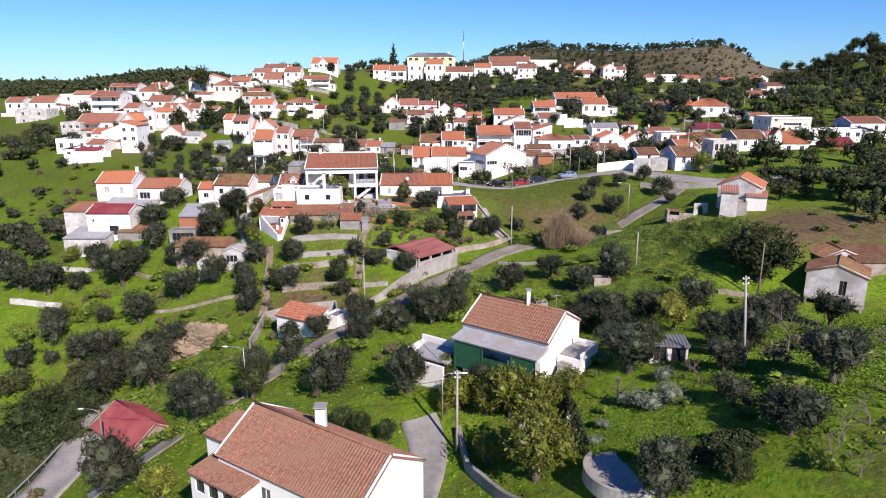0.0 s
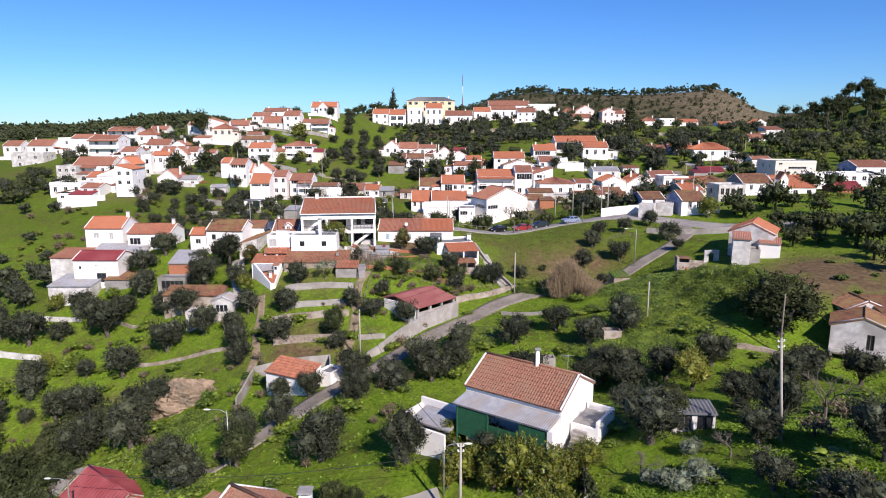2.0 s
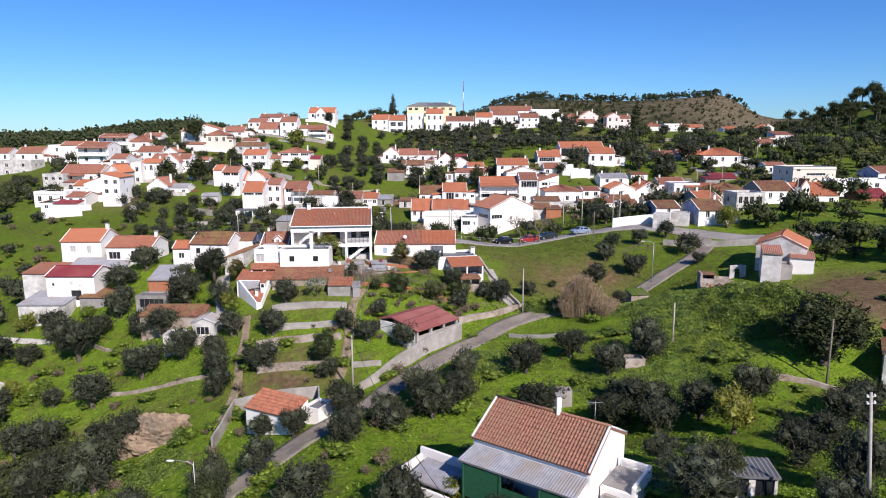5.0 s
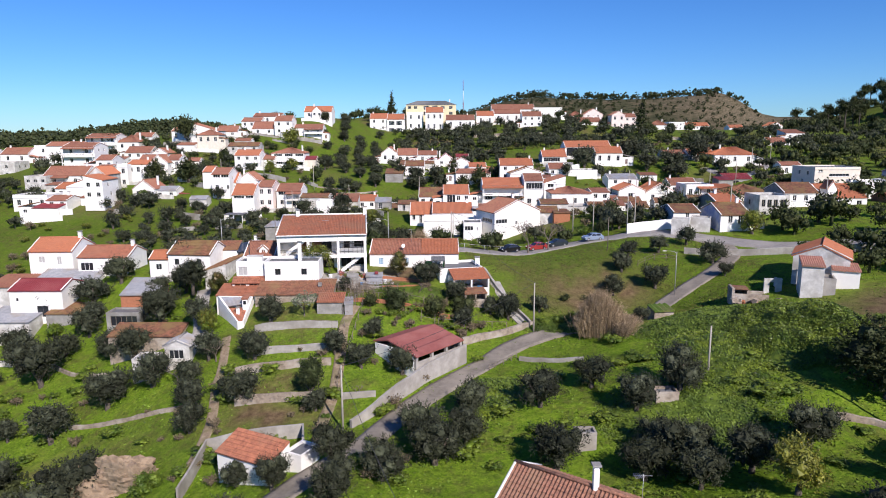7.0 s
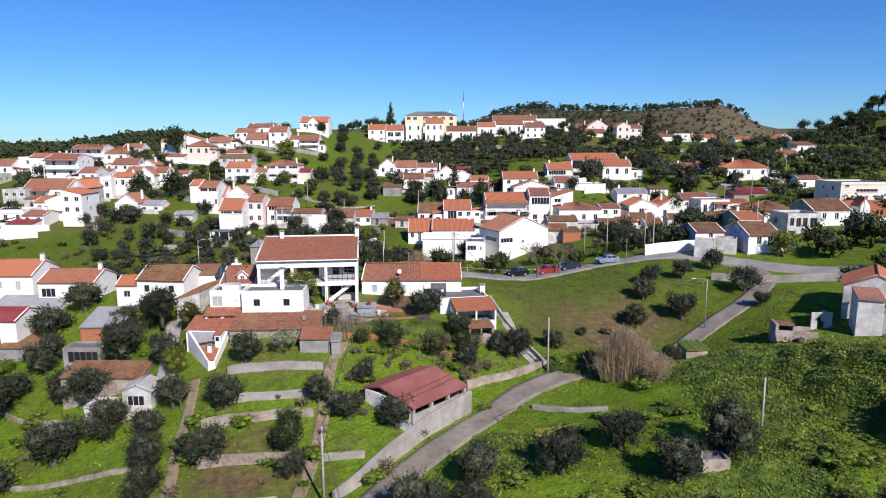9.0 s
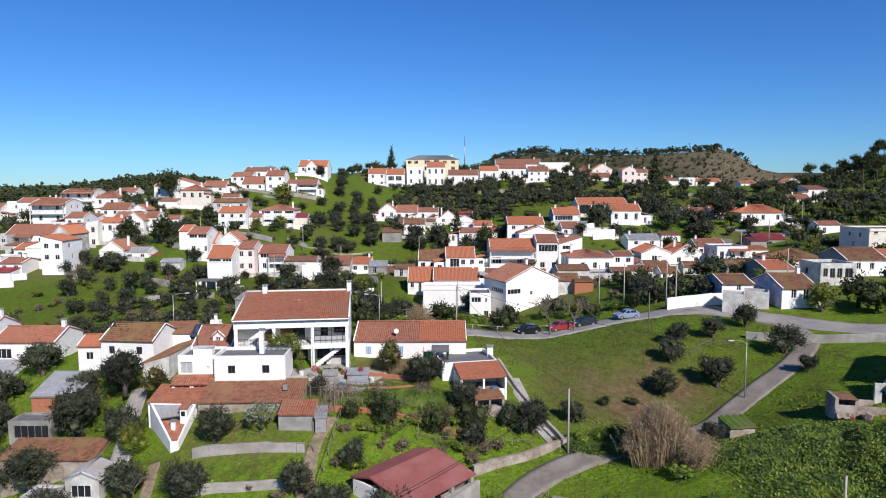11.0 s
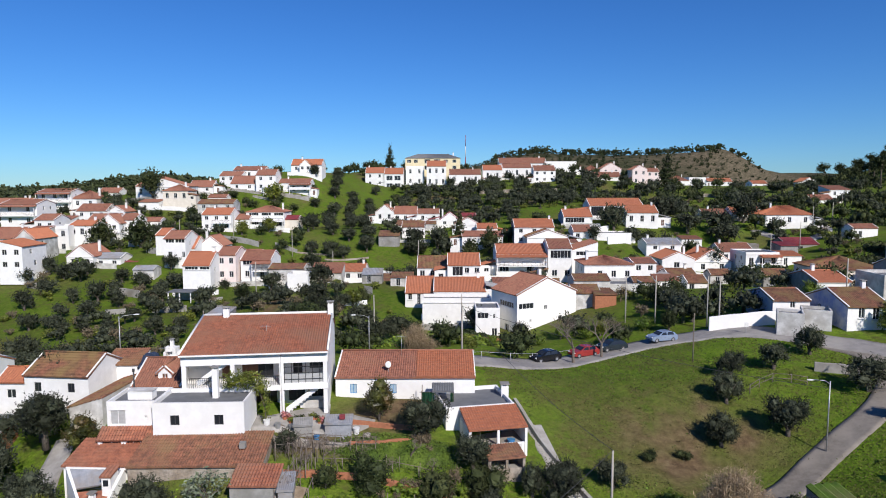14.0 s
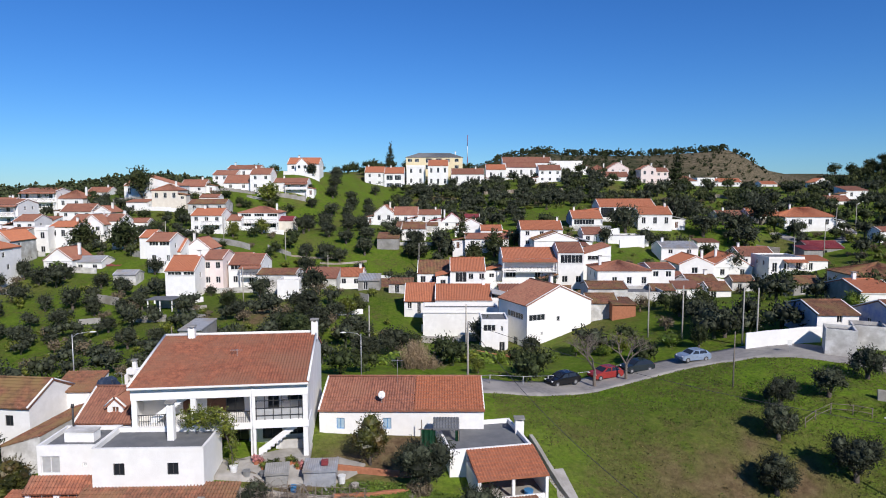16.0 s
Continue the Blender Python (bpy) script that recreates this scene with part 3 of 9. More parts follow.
# ---- plants ----
def leaf_cloud(rng, lobes, count, size, flat=0.35, nu=9, nv=6, core=0.58, spray=1):
    """Small leaf blades spread over the outer shell of overlapping lobes, with an uneven inner mass."""
    verts, faces = [], []
    vol = np.array([l[3] * l[4] * l[5] for l in lobes]) ** 0.67
    pick = rng.choice(len(lobes), count, p=vol / vol.sum())
    L = np.array(lobes)[pick]
    d = rng.normal(size=(count, 3))
    d /= np.linalg.norm(d, axis=1)[:, None]
    r = 1 - 0.42 * rng.random(count) ** 1.6 + 0.34 * rng.random(count) * (rng.random(count) < 0.3)
    if spray > 1:            # blades gathered along short shoots that point outwards and up
        k = np.repeat(np.arange(0, count, spray), spray)[:count]
        L, d, r = L[k], d[k], r[k]
    c = L[:, :3] + d * L[:, 3:6] * r[:, None]
    nrm = d + rng.normal(size=(count, 3)) * 0.6
    if spray > 1:
        shoot = d * 0.8 + np.array((0, 0, 0.45)) + rng.normal(size=(count, 3))[k] * 0.5
        shoot /= np.linalg.norm(shoot, axis=1)[:, None]
        along = (np.arange(count) % spray)[:, None] / spray - 0.4
        c = c + shoot * along * size * 5.5 + rng.normal(size=(count, 3)) * size * 0.5
        a = shoot + rng.normal(size=(count, 3)) * 0.55
        nrm = nrm - a * ((nrm * a).sum(1) / (a * a).sum(1))[:, None]
    else:
        a = np.cross(nrm, rng.normal(size=(count, 3)))
    nrm /= np.linalg.norm(nrm, axis=1)[:, None]
    a /= np.linalg.norm(a, axis=1)[:, None]
    b = np.cross(nrm, a)
    s = size * (0.6 + 0.8 * rng.random(count))[:, None]
    quad = np.stack([c - a * s, c + b * s * flat, c + a * s, c - b * s * flat], 1).reshape(-1, 3)
    verts += quad.tolist()
    faces += [(4 * i, 4 * i + 1, 4 * i + 2, 4 * i + 3) for i in range(count)]
    # the inner mass: a faceted, dented body in each lobe
    for cx, cy, cz, rx, ry, rz in lobes:
        o = len(verts)
        for j in range(nv + 1):
            for i in range(nu):
                th, ph = math.pi * j / nv, 2 * math.pi * (i + 0.5 * (j % 2)) / nu
                k = core + 0.3 * (rng.random() - 0.5)
                verts.append((cx + rx * k * math.sin(th) * math.cos(ph), cy + ry * k * math.sin(th) * math.sin(ph), cz + rz * k * math.cos(th)))
        for j in range(nv):
            for i in range(nu):
                faces.append((o + j * nu + i, o + j * nu + (i + 1) % nu, o + (j + 1) * nu + (i + 1) % nu, o + (j + 1) * nu + i))
    return verts, faces


def make_tree(seed, leaf, hi, label, category, shape="olive", fruit=None):
    """A tree two units wide: a forked tapered trunk and a crown of blades."""
    rng = np.random.default_rng(seed)
    e = thing("tree", label, category, 0, 0, 0)
    bm = bmesh.new()
    lobes = []
    if shape == "conifer":
        tube(bm, [(0, 0, -0.4), (0, 0, 1.5), (0.02, 0, 3.4)], 0.13, 0.03, 6)
        for k in range(7):
            z = 0.6 + k * 0.42
            r = 0.85 * (1 - k / 7.5)
            for i in range(4):
                a = rng.random() * 6.28
                lobes.append((r * 0.45 * math.cos(a), r * 0.45 * math.sin(a), z, r * 0.6, r * 0.6, 0.28))
    elif shape == "pine":
        tube(bm, [(0, 0, -0.6), (0.05, 0, 1.6), (-0.03, 0.03, 3.0)], 0.12, 0.05, 6)
        for k in range(7):
            a, q = rng.random() * 6.28, 0.7 * rng.random()
            lobes.append((q * math.cos(a), q * math.sin(a), 2.5 + 0.9 * rng.random(), 0.55, 0.55, 0.36))
    elif shape == "bush":
        tube(bm, [(0, 0, -0.3), (0, 0, 0.5)], 0.08, 0.05, 6)
        for k in range(7):
            a, q = rng.random() * 6.28, 0.55 * rng.random() ** 0.5
            lobes.append((q * math.cos(a), q * math.sin(a), 0.35 + 0.45 * rng.random(), 0.5, 0.5, 0.42))
    elif shape == "dense":
        tube(bm, [(0, 0, -0.3), (0.02, 0, 0.3), (0, 0.02, 0.9)], 0.10, 0.05, 7)
        lobes.append((0, 0, 1.15, 0.86, 0.86, 0.80))
        lobes.append((0, 0, 1.75, 0.55, 0.55, 0.55))
        for k in range(10):
            a, u = 6.28 * k / 10 + 0.5 * rng.random(), rng.random()
            lobes.append((0.58 * math.cos(a), 0.58 * math.sin(a), 0.7 + 0.8 * u, 0.36, 0.36, 0.36))
    else:
        n = 3 if shape == "olive" else 2
        h0 = 0.32 if shape == "olive" else 0.25
        tube(bm, [(0, 0, -0.35), (0.03, 0, 0.05), (0.05, 0.02, h0)], 0.13, 0.10, 8)
        for k in range(n):
            a = 6.28 * k / n + rng.random()
            tube(bm, [(0.05, 0.02, h0 - 0.06), (0.25 * math.cos(a), 0.25 * math.sin(a), h0 + 0.3), (0.5 * math.cos(a), 0.5 * math.sin(a), h0 + 0.85)], 0.075, 0.02, 6)
        lobes.append((0, 0, 0.95, 0.70, 0.70, 0.62))
        lobes.append((0, 0, 1.35, 0.5, 0.5, 0.4))
        for k in range(9 if shape == "olive" else 6):
            a = 6.28 * k / (8 if shape == "olive" else 6) + 0.6 * rng.random()
            q = 0.40 + 0.32 * rng.random()
            rr = 0.28 + 0.22 * rng.random()
            lobes.append((q * math.cos(a), q * math.sin(a), 0.62 + 0.75 * rng.random(), rr, rr, rr * (1.0 if shape == "olive" else 1.15)))
        if shape == "round":
            lobes = [(a * 0.85, b * 0.85, c * 1.12, r, s, t * 1.1) for a, b, c, r, s, t in lobes]
    part("trunk", bm, BARK, e, "", True)
    count = {2: 8200, 1: 3000, 0: 1100}[hi]
    if shape == "bush":
        count = int(count * 0.6)
    size = {2: 0.038, 1: 0.058, 0: 0.10}[hi]
    v, f = leaf_cloud(rng, lobes, count, size, 0.36 if shape == "olive" else 0.46, 8, 5, 0.78 if shape == "dense" else {2: 0.6, 1: 0.55, 0: 0.45}[hi], {2: 10, 1: 7, 0: 4}[hi])
    mesh_of("crown", v, f, leaf, e)
    if fruit is not None:
        bm = bmesh.new()
        for k in range(70):
            l = lobes[rng.integers(len(lobes))]
            d = rng.normal(size=3)
            d /= np.linalg.norm(d)
            p = Vector((l[0] + d[0] * l[3] * 0.98, l[1] + d[1] * l[4] * 0.98, l[2] + d[2] * l[5] * 0.98))
            bmesh.ops.create_icosphere(bm, subdivisions=1, radius=0.014, matrix=Matrix.Translation(p))
        tagged(part("fruit", bm, fruit, e), kind="stuff")
    return e


TREES = {}
KINDS = {
    "olive": (LEAF_OL, "grey-green olive tree with a low forked trunk", "olive tree", "olive"),
    "dark": (LEAF_DK, "dense dark green evergreen tree on the slope", "tree", "round"),
    "citrus": (LEAF_CI, "glossy green orange tree with small fruit", "orange tree", "round"),
    "camellia": (LEAF_BZ, "dense round bronze-green garden tree with reddish shoots", "garden tree", "dense"),
    "lemon": (LEAF_YE, "yellow-green lemon tree in a garden", "lemon tree", "round"),
    "bush": (LEAF_IVY, "bright green garden shrub", "shrub", "bush"),
    "darkbush": (LEAF_DK, "low dark evergreen shrub", "shrub", "bush"),
    "pale": (PALE, "pale grey-green leafy shrub", "shrub", "bush"),
    "pine": (LEAF_DK, "tall bare-stemmed pine with a flat crown", "pine", "pine"),
    "conifer": (LEAF_DK, "dark pointed conifer beside houses", "conifer", "conifer"),
}
tree_rng = random.Random(7)


def tree(kind, x, y, r, hi=1, sink=0.0, tall=1.0, z=None):
    """A tree of crown radius r. hi: 2 near, 1 middle, 0 far."""
    v = tree_rng.randrange(4 if kind == "olive" else 2)
    key = (kind, hi, v)
    z = (height(x, y) if z is None else z) - sink
    s = r
    sz = s * tall * tree_rng.uniform(0.88, 1.12)
    m = pose(x, y, z, 0, 0, tree_rng.uniform(0, 360)) @ Matrix.Diagonal((s, s * tree_rng.uniform(0.9, 1.1), sz, 1))
    if key not in TREES:
        leaf, label, cat, shape = KINDS[kind]
        fruit = {"citrus": ORANGE_F, "lemon": LEMON_F}.get(kind) if hi == 2 else None
        TREES[key] = make_tree(hash_seed(kind, hi, v), leaf, hi, label, cat, shape, fruit)
        tagged(TREES[key], group=cat + "s of the hillside")
        TREES[key].matrix_basis = m
        TREES[key]["first"] = 1
        return TREES[key]
    c = TREES[key]
    keep = c.matrix_basis.copy()
    c.matrix_basis = Matrix.Identity(4)
    o = copy_thing(c, m)
    c.matrix_basis = keep
    return o


def hash_seed(kind, hi, v):
    return sum(ord(ch) * (i + 1) for i, ch in enumerate(kind)) * 10 + hi * 4 + v


def bare_tree(x, y, h, spread, label, seed=1, blossom=False, depth=4, z=None):
    """A leafless tree: forks of tapering twigs."""
    rng = random.Random(seed)
    e = thing("bare_tree", label, "tree", x, y, (height(x, y) if z is None else z))
    bm = bmesh.new()
    tips = []

    def fork(p, d, length, r, k):
        q = p + d * length
        tube(bm, [p, p + d * length * 0.5 + Vector((rng.uniform(-1, 1), rng.uniform(-1, 1), 0)) * length * 0.06, q], r, r * 0.62, 5 if k > 1 else 4)
        if k == 0:
            tips.append(q)
            return
        for i in range(3 if k > 1 else 4):
            a = rng.uniform(0, 6.28)
            n = (d + Vector((math.cos(a), math.sin(a), rng.uniform(-0.1, 0.5))) * spread).normalized()
            fork(q, n, length * rng.uniform(0.6, 0.85), r * 0.55, k - 1)
    fork(Vector((0, 0, -0.3)), Vector((0, 0, 1)), h * 0.3, h * 0.03, depth)
    part("crown", bm, TWIG, e)
    if blossom:
        rg = np.random.default_rng(seed)
        v, f = [], []
        for t in tips:
            for k in range(2):
                c = np.array(t) + rg.normal(size=3) * 0.18
                a, b = rg.normal(size=3) * 0.07, rg.normal(size=3) * 0.07
                o = len(v)
                v += [tuple(c - a), tuple(c + b), tuple(c + a), tuple(c - b)]
                f.append((o, o + 1, o + 2, o + 3))
        mesh_of("blossom", v, f, PALE, e)
    return e


def bramble(x, y, rx, ry, h, count, label, leaf=None, seed=3, name="bramble", size=0.22):
    """A spreading mass of leaves that follows the ground."""
    rng = np.random.default_rng(seed)
    e = thing(name, label, "bramble", x, y, height(x, y), kind="stuff")
    v, f = [], []
    for k in range(count):
        a, q = rng.random() * 6.283, rng.random() ** 0.5
        q *= 1 + 0.3 * noise.noise((2 * math.cos(a), 2 * math.sin(a), seed))
        px, py = x + rx * q * math.cos(a), y + ry * q * math.sin(a)
        q = min(q, 1.0)
        bumpy = 0.5 + 0.5 * noise.noise((px * 0.22, py * 0.22, seed)) + 0.35 * noise.noise((px * 0.7, py * 0.7, seed))
        c = np.array((px - x, py - y, height(px, py) - height(x, y) + h * max(0.05, (1 - q ** 3)) * max(0.1, bumpy + 0.3) * (0.75 + 0.3 * rng.random())))
        n = np.array((0, -0.3, 1)) + rng.normal(size=3) * 0.6
        n /= np.linalg.norm(n)
        t = np.cross(n, rng.normal(size=3))
        t /= np.linalg.norm(t)
        b = np.cross(n, t)
        s = size * (0.6 + 0.9 * rng.random())
        o = len(v)
        v += [tuple(c - t * s), tuple(c + b * s * 0.6), tuple(c + t * s), tuple(c - b * s * 0.6)]
        f.append((o, o + 1, o + 2, o + 3))
    nu, rings, o = 36, 12, len(v)
    for j in range(rings + 1):
        for i in range(nu):
            a = 6.2832 * i / nu
            q = j / rings
            k = q * (1 + 0.3 * noise.noise((2 * math.cos(a), 2 * math.sin(a), seed)))
            px, py = x + rx * k * math.cos(a), y + ry * k * math.sin(a)
            bumpy = 0.5 + 0.5 * noise.noise((px * 0.22, py * 0.22, seed)) + 0.35 * noise.noise((px * 0.7, py * 0.7, seed))
            v.append((px - x, py - y, height(px, py) - height(x, y) + (h * max(0.05, (1 - q ** 3)) * max(0.1, bumpy + 0.3) * 0.8 - 0.5 * q ** 4)))
    for j in range(rings):
        for i in range(nu):
            f.append((o + j * nu + i, o + j * nu + (i + 1) % nu, o + (j + 1) * nu + (i + 1) % nu, o + (j + 1) * nu + i))
    mesh_of("foliage", v, f, leaf or LEAF_IVY, e)
    return e


# ---- roads, walls, poles ----
def smooth_line(pts, step=1.0):
    out = []
    P = [Vector((*p, 0)) if len(p) == 2 else Vector(p) for p in pts]
    for i in range(len(P) - 1):
        a, b, c, d = P[max(i - 1, 0)], P[i], P[i + 1], P[min(i + 2, len(P) - 1)]
        n = max(2, int((c - b).length / step))
        for k in range(n):
            t = k / n
            out.append(0.5 * ((2 * b) + (c - a) * t + (2 * a - 5 * b + 4 * c - d) * t * t + (3 * b - a - 3 * c + d) * t ** 3))
    out.append(P[-1])
    return out


def road(name, pts, width, material, label, lift=0.1):
    line = smooth_line(pts)
    v, f, n = [], [], 6
    for k, p in enumerate(line):
        d = (line[min(k + 1, len(line) - 1)] - line[max(k - 1, 0)]).normalized()
        s = Vector((d.y, -d.x, 0))
        zc = max(height(p.x + s.x * width * q, p.y + s.y * width * q) for q in (-0.5, 0, 0.5))
        for i in range(n + 1):
            q = p + s * width * (i / n - 0.5)
            z = 0.35 * height(q.x, q.y) + 0.65 * (height(p.x, p.y))
            v.append((q.x, q.y, max(z, height(q.x, q.y)) + lift + 0.03 * (1 - (2 * i / n - 1) ** 2)))
        for i in (0, n):
            q = p + s * (width + 0.3) * (i / n - 0.5)
            v.append((q.x, q.y, height(q.x, q.y) - 0.6))
    m = n + 3
    for k in range(len(line) - 1):
        o = k * m
        for i in range(n):
            f.append((o + i, o + i + 1, o + m + i + 1, o + m + i))
        f.append((o + n + 1, o, o + m, o + m + n + 1))
        f.append((o + n, o + n + 2, o + m + n + 2, o + m + n))
    ob = mesh_of(name, v, f, material, None, True)
    return tagged(ob, label, "road", kind="structure")


def long_wall(name, pts, h0, h1, thick, material, label, base=1.2, wobble=0.0, category="wall", top=None):
    """A wall along points, its top at a height over the ground that runs from h0 to h1; uneven if wobble. top: two heights in the world instead."""
    line = []
    for a, b in zip(pts, pts[1:]):
        n = max(1, int(math.dist(a, b) / 0.9))
        line += [Vector((a[0] + (b[0] - a[0]) * k / n, a[1] + (b[1] - a[1]) * k / n, 0)) for k in range(n)]
    line.append(Vector((*pts[-1], 0)))
    rng = random.Random(len(line))
    v, f = [], []
    for k, p in enumerate(line):
        d = (line[min(k + 1, len(line) - 1)] - line[max(k - 1, 0)]).normalized()
        s = Vector((d.y, -d.x, 0)) * thick / 2
        u = k / (len(line) - 1)
        g = height(p.x, p.y)
        zt = (g + h0 + (h1 - h0) * u if top is None else top[0] + (top[1] - top[0]) * u) + rng.uniform(-wobble, wobble)
        for q, z in ((p - s, min(g, zt) - base), (p - s, zt - 0.03), (p - s * 0.8, zt), (p + s * 0.8, zt), (p + s, zt - 0.03), (p + s, min(g, zt) - base)):
            v.append((q.x, q.y, z))
    for k in range(len(line) - 1):
        for i in range(5):
            o = k * 6 + i
            f.append((o, o + 1, o + 7, o + 6))
    e = (len(line) - 1) * 6
    f += [(5, 4, 3, 2, 1, 0), (e, e + 1, e + 2, e + 3, e + 4, e + 5)]
    ob = mesh_of(name, v, f, material)
    return tagged(ob, label, category, kind="structure")


def pole(x, y, h, label, material=None, arm=None, insul=False, r=0.13, z=None, lean=0.0):
    e = thing("utility_pole" if arm is None else "street_lamp", label, "utility pole" if arm is None else "street lamp", x, y, height(x, y) if z is None else z)
    e.matrix_world = pose(x, y, height(x, y) if z is None else z, 0, lean, 0)
    tubed("post", [(0, 0, -0.6), (0, 0, h * 0.5), (0, 0, h)], r, r * 0.62, material or POLE_C, e, 8)
    if arm is not None:
        a = radians(arm)
        c, s = math.cos(a), math.sin(a)
        ar = tubed("arm", [(0, 0, h - 0.3), (0.5 * c, 0.5 * s, h + 0.05), (1.6 * c, 1.6 * s, h + 0.15)], 0.035, 0.03, STEEL, e, 6)
        bm = bmesh.new()
        bmesh.ops.create_icosphere(bm, subdivisions=2, radius=1, matrix=Matrix.Translation((1.9 * c, 1.9 * s, h + 0.12)) @ Matrix.Rotation(a, 4, "Z") @ Matrix.Diagonal((0.36, 0.13, 0.08, 1)))
        part("lamp_head", bm, FRAME_W, ar, "", True)
    if insul:
        for sx in (-1, 1):
            for k in range(2):
                bm = bmesh.new()
                tube(bm, [(sx * 0.2, 0, h - 0.25 - 0.4 * k), (sx * 0.2, 0, h - 0.12 - 0.4 * k)], 0.07, 0.05, 8)
                box(bm, min(0, sx * 0.2), max(0, sx * 0.2), -0.02, 0.02, h - 0.28 - 0.4 * k, h - 0.24 - 0.4 * k)
                part("insulator", bm, PORCELAIN, e)
    return e


def cable(a, b, sag, label="thin black overhead cable between poles"):
    a, b = Vector(a), Vector(b)
    pts = [a.lerp(b, k / 16) - Vector((0, 0, sag * 4 * (k / 16) * (1 - k / 16))) for k in range(17)]
    bm = bmesh.new()
    tube(bm, pts, 0.025, 0.025, 4)
    return tagged(part("overhead_cable", bm, FRAME_D, None), label, "cable")


def fence(pts, h, label, step=2.5, rails=2, material=None, name="fence"):
    line = smooth_line(pts, step)
    e = thing(name, label, "fence", line[0].x, line[0].y, height(line[0].x, line[0].y))
    o = e.location
    tops = []
    for p in line:
        z = height(p.x, p.y) - o.z
        q = Vector((p.x - o.x, p.y - o.y, z))
        tubed("post", [q - Vector((0, 0, 0.3)), q + Vector((0, 0, h))], 0.05, 0.045, material or WOOD, e, 6)
        tops.append(q)
    for k in range(rails):
        up = Vector((0, 0, h * (0.95 - 0.5 * k)))
        for a, b in zip(tops, tops[1:]):
            tubed("rail", [a + up, b + up], 0.03, 0.03, material or WOOD, e, 5)
    return e


def car(x, y, rz, paint, label, kind="hatch"):
    """A car about four metres long: body, glass, wheels with rims, lamps."""
    e = thing("car", label, "car", x, y, height(x, y) + 0.14, rz, group="cars parked along the road")
    L, W = 4.1, 1.72
    prof = [(0, 0.38), (0.03, 0.62), (0.35, 0.86), (1.05, 0.96), (1.75, 1.36), (2.1, 1.44), (3.0, 1.44), (3.55, 1.3), (3.95, 0.95), (4.08, 0.86), (4.1, 0.4), (3.9, 0.26), (0.2, 0.26)]
    bm = bmesh.new()
    rings = []
    for yy, k in ((-W / 2, 0.0), (-W / 2 + 0.08, 1.0), (W / 2 - 0.08, 1.0), (W / 2, 0.0)):
        ring = []
        for px, pz in prof:
            inset = 0.16 * max(0, (pz - 0.9) / 0.55)
            sx = (px - L / 2) * (1 if k else 0.985)
            ring.append(bm.verts.new((sx, yy + (inset if yy < 0 else -inset), pz - (0.0 if k else 0.02))))
        rings.append(ring)
    n = len(prof)
    for a, b in zip(rings, rings[1:]):
        for i in range(n):
            bm.faces.new((a[i], a[(i + 1) % n], b[(i + 1) % n], b[i]))
    bm.faces.new(rings[0][::-1])
    bm.faces.new(rings[-1])
    part("body", bm, paint, e)
    gl = [("windscreen", [(1.12, 1.0), (1.72, 1.345)], None), ("rear_window", [(3.6, 1.28), (3.92, 0.99)], None)]
    for nm, ((ax, az), (bx, bz)), _ in gl:
        bm = bmesh.new()
        off = Vector((-0.012, 0, 0.015)) if nm == "windscreen" else Vector((0.015, 0, 0.012))
        ia, ib = 0.16 * max(0, (az - 0.9) / 0.55) + 0.12, 0.16 * max(0, (bz - 0.9) / 0.55) + 0.12
        bm.faces.new([bm.verts.new(Vector(v) + off) for v in ((ax - L / 2, -W / 2 + ia, az), (ax - L / 2, W / 2 - ia, az), (bx - L / 2, W / 2 - ib, bz), (bx - L / 2, -W / 2 + ib, bz))])
        part(nm, bm, GLASS, e)
    for sy in (-1, 1):
        for a, b in ((1.35, 2.3), (2.38, 3.5)):
            bm = bmesh.new()
            q = []
            for px, pz in ((a, 1.0), (b, 1.0), (min(b, 3.3), 1.36), (max(a + 0.1, 1.85), 1.36)):
                ins = 0.16 * max(0, (pz - 0.9) / 0.55)
                q.append(bm.verts.new((px - L / 2, sy * (W / 2 - ins + 0.006), pz)))
            bm.faces.new(q)
            part("side_window", bm, GLASS, e)
        for px in (0.75, 3.3):
            bm = bmesh.new()
            tube(bm, [(px - L / 2, sy * (W / 2 - 0.19), 0.31), (px - L / 2, sy * (W / 2 + 0.015), 0.31)], 0.31, 0.31, 18)
            wh = part("tyre", bm, FRAME_D, e)
            bm = bmesh.new()
            tube(bm, [(px - L / 2, sy * (W / 2 - 0.02), 0.31), (px - L / 2, sy * (W / 2 + 0.03), 0.31)], 0.2, 0.17, 12)
            part("rim", bm, STEEL, wh)
        boxed("headlight", (-L / 2 + 0.06, -L / 2 + 0.3, sy * 0.62 - 0.14, sy * 0.62 + 0.14, 0.62, 0.76), FRAME_W, e)
        boxed("tail_light", (L / 2 - 0.2, L / 2 - 0.03, sy * 0.7 - 0.09, sy * 0.7 + 0.09, 0.72, 0.92), TILE_RED, e)
    return e


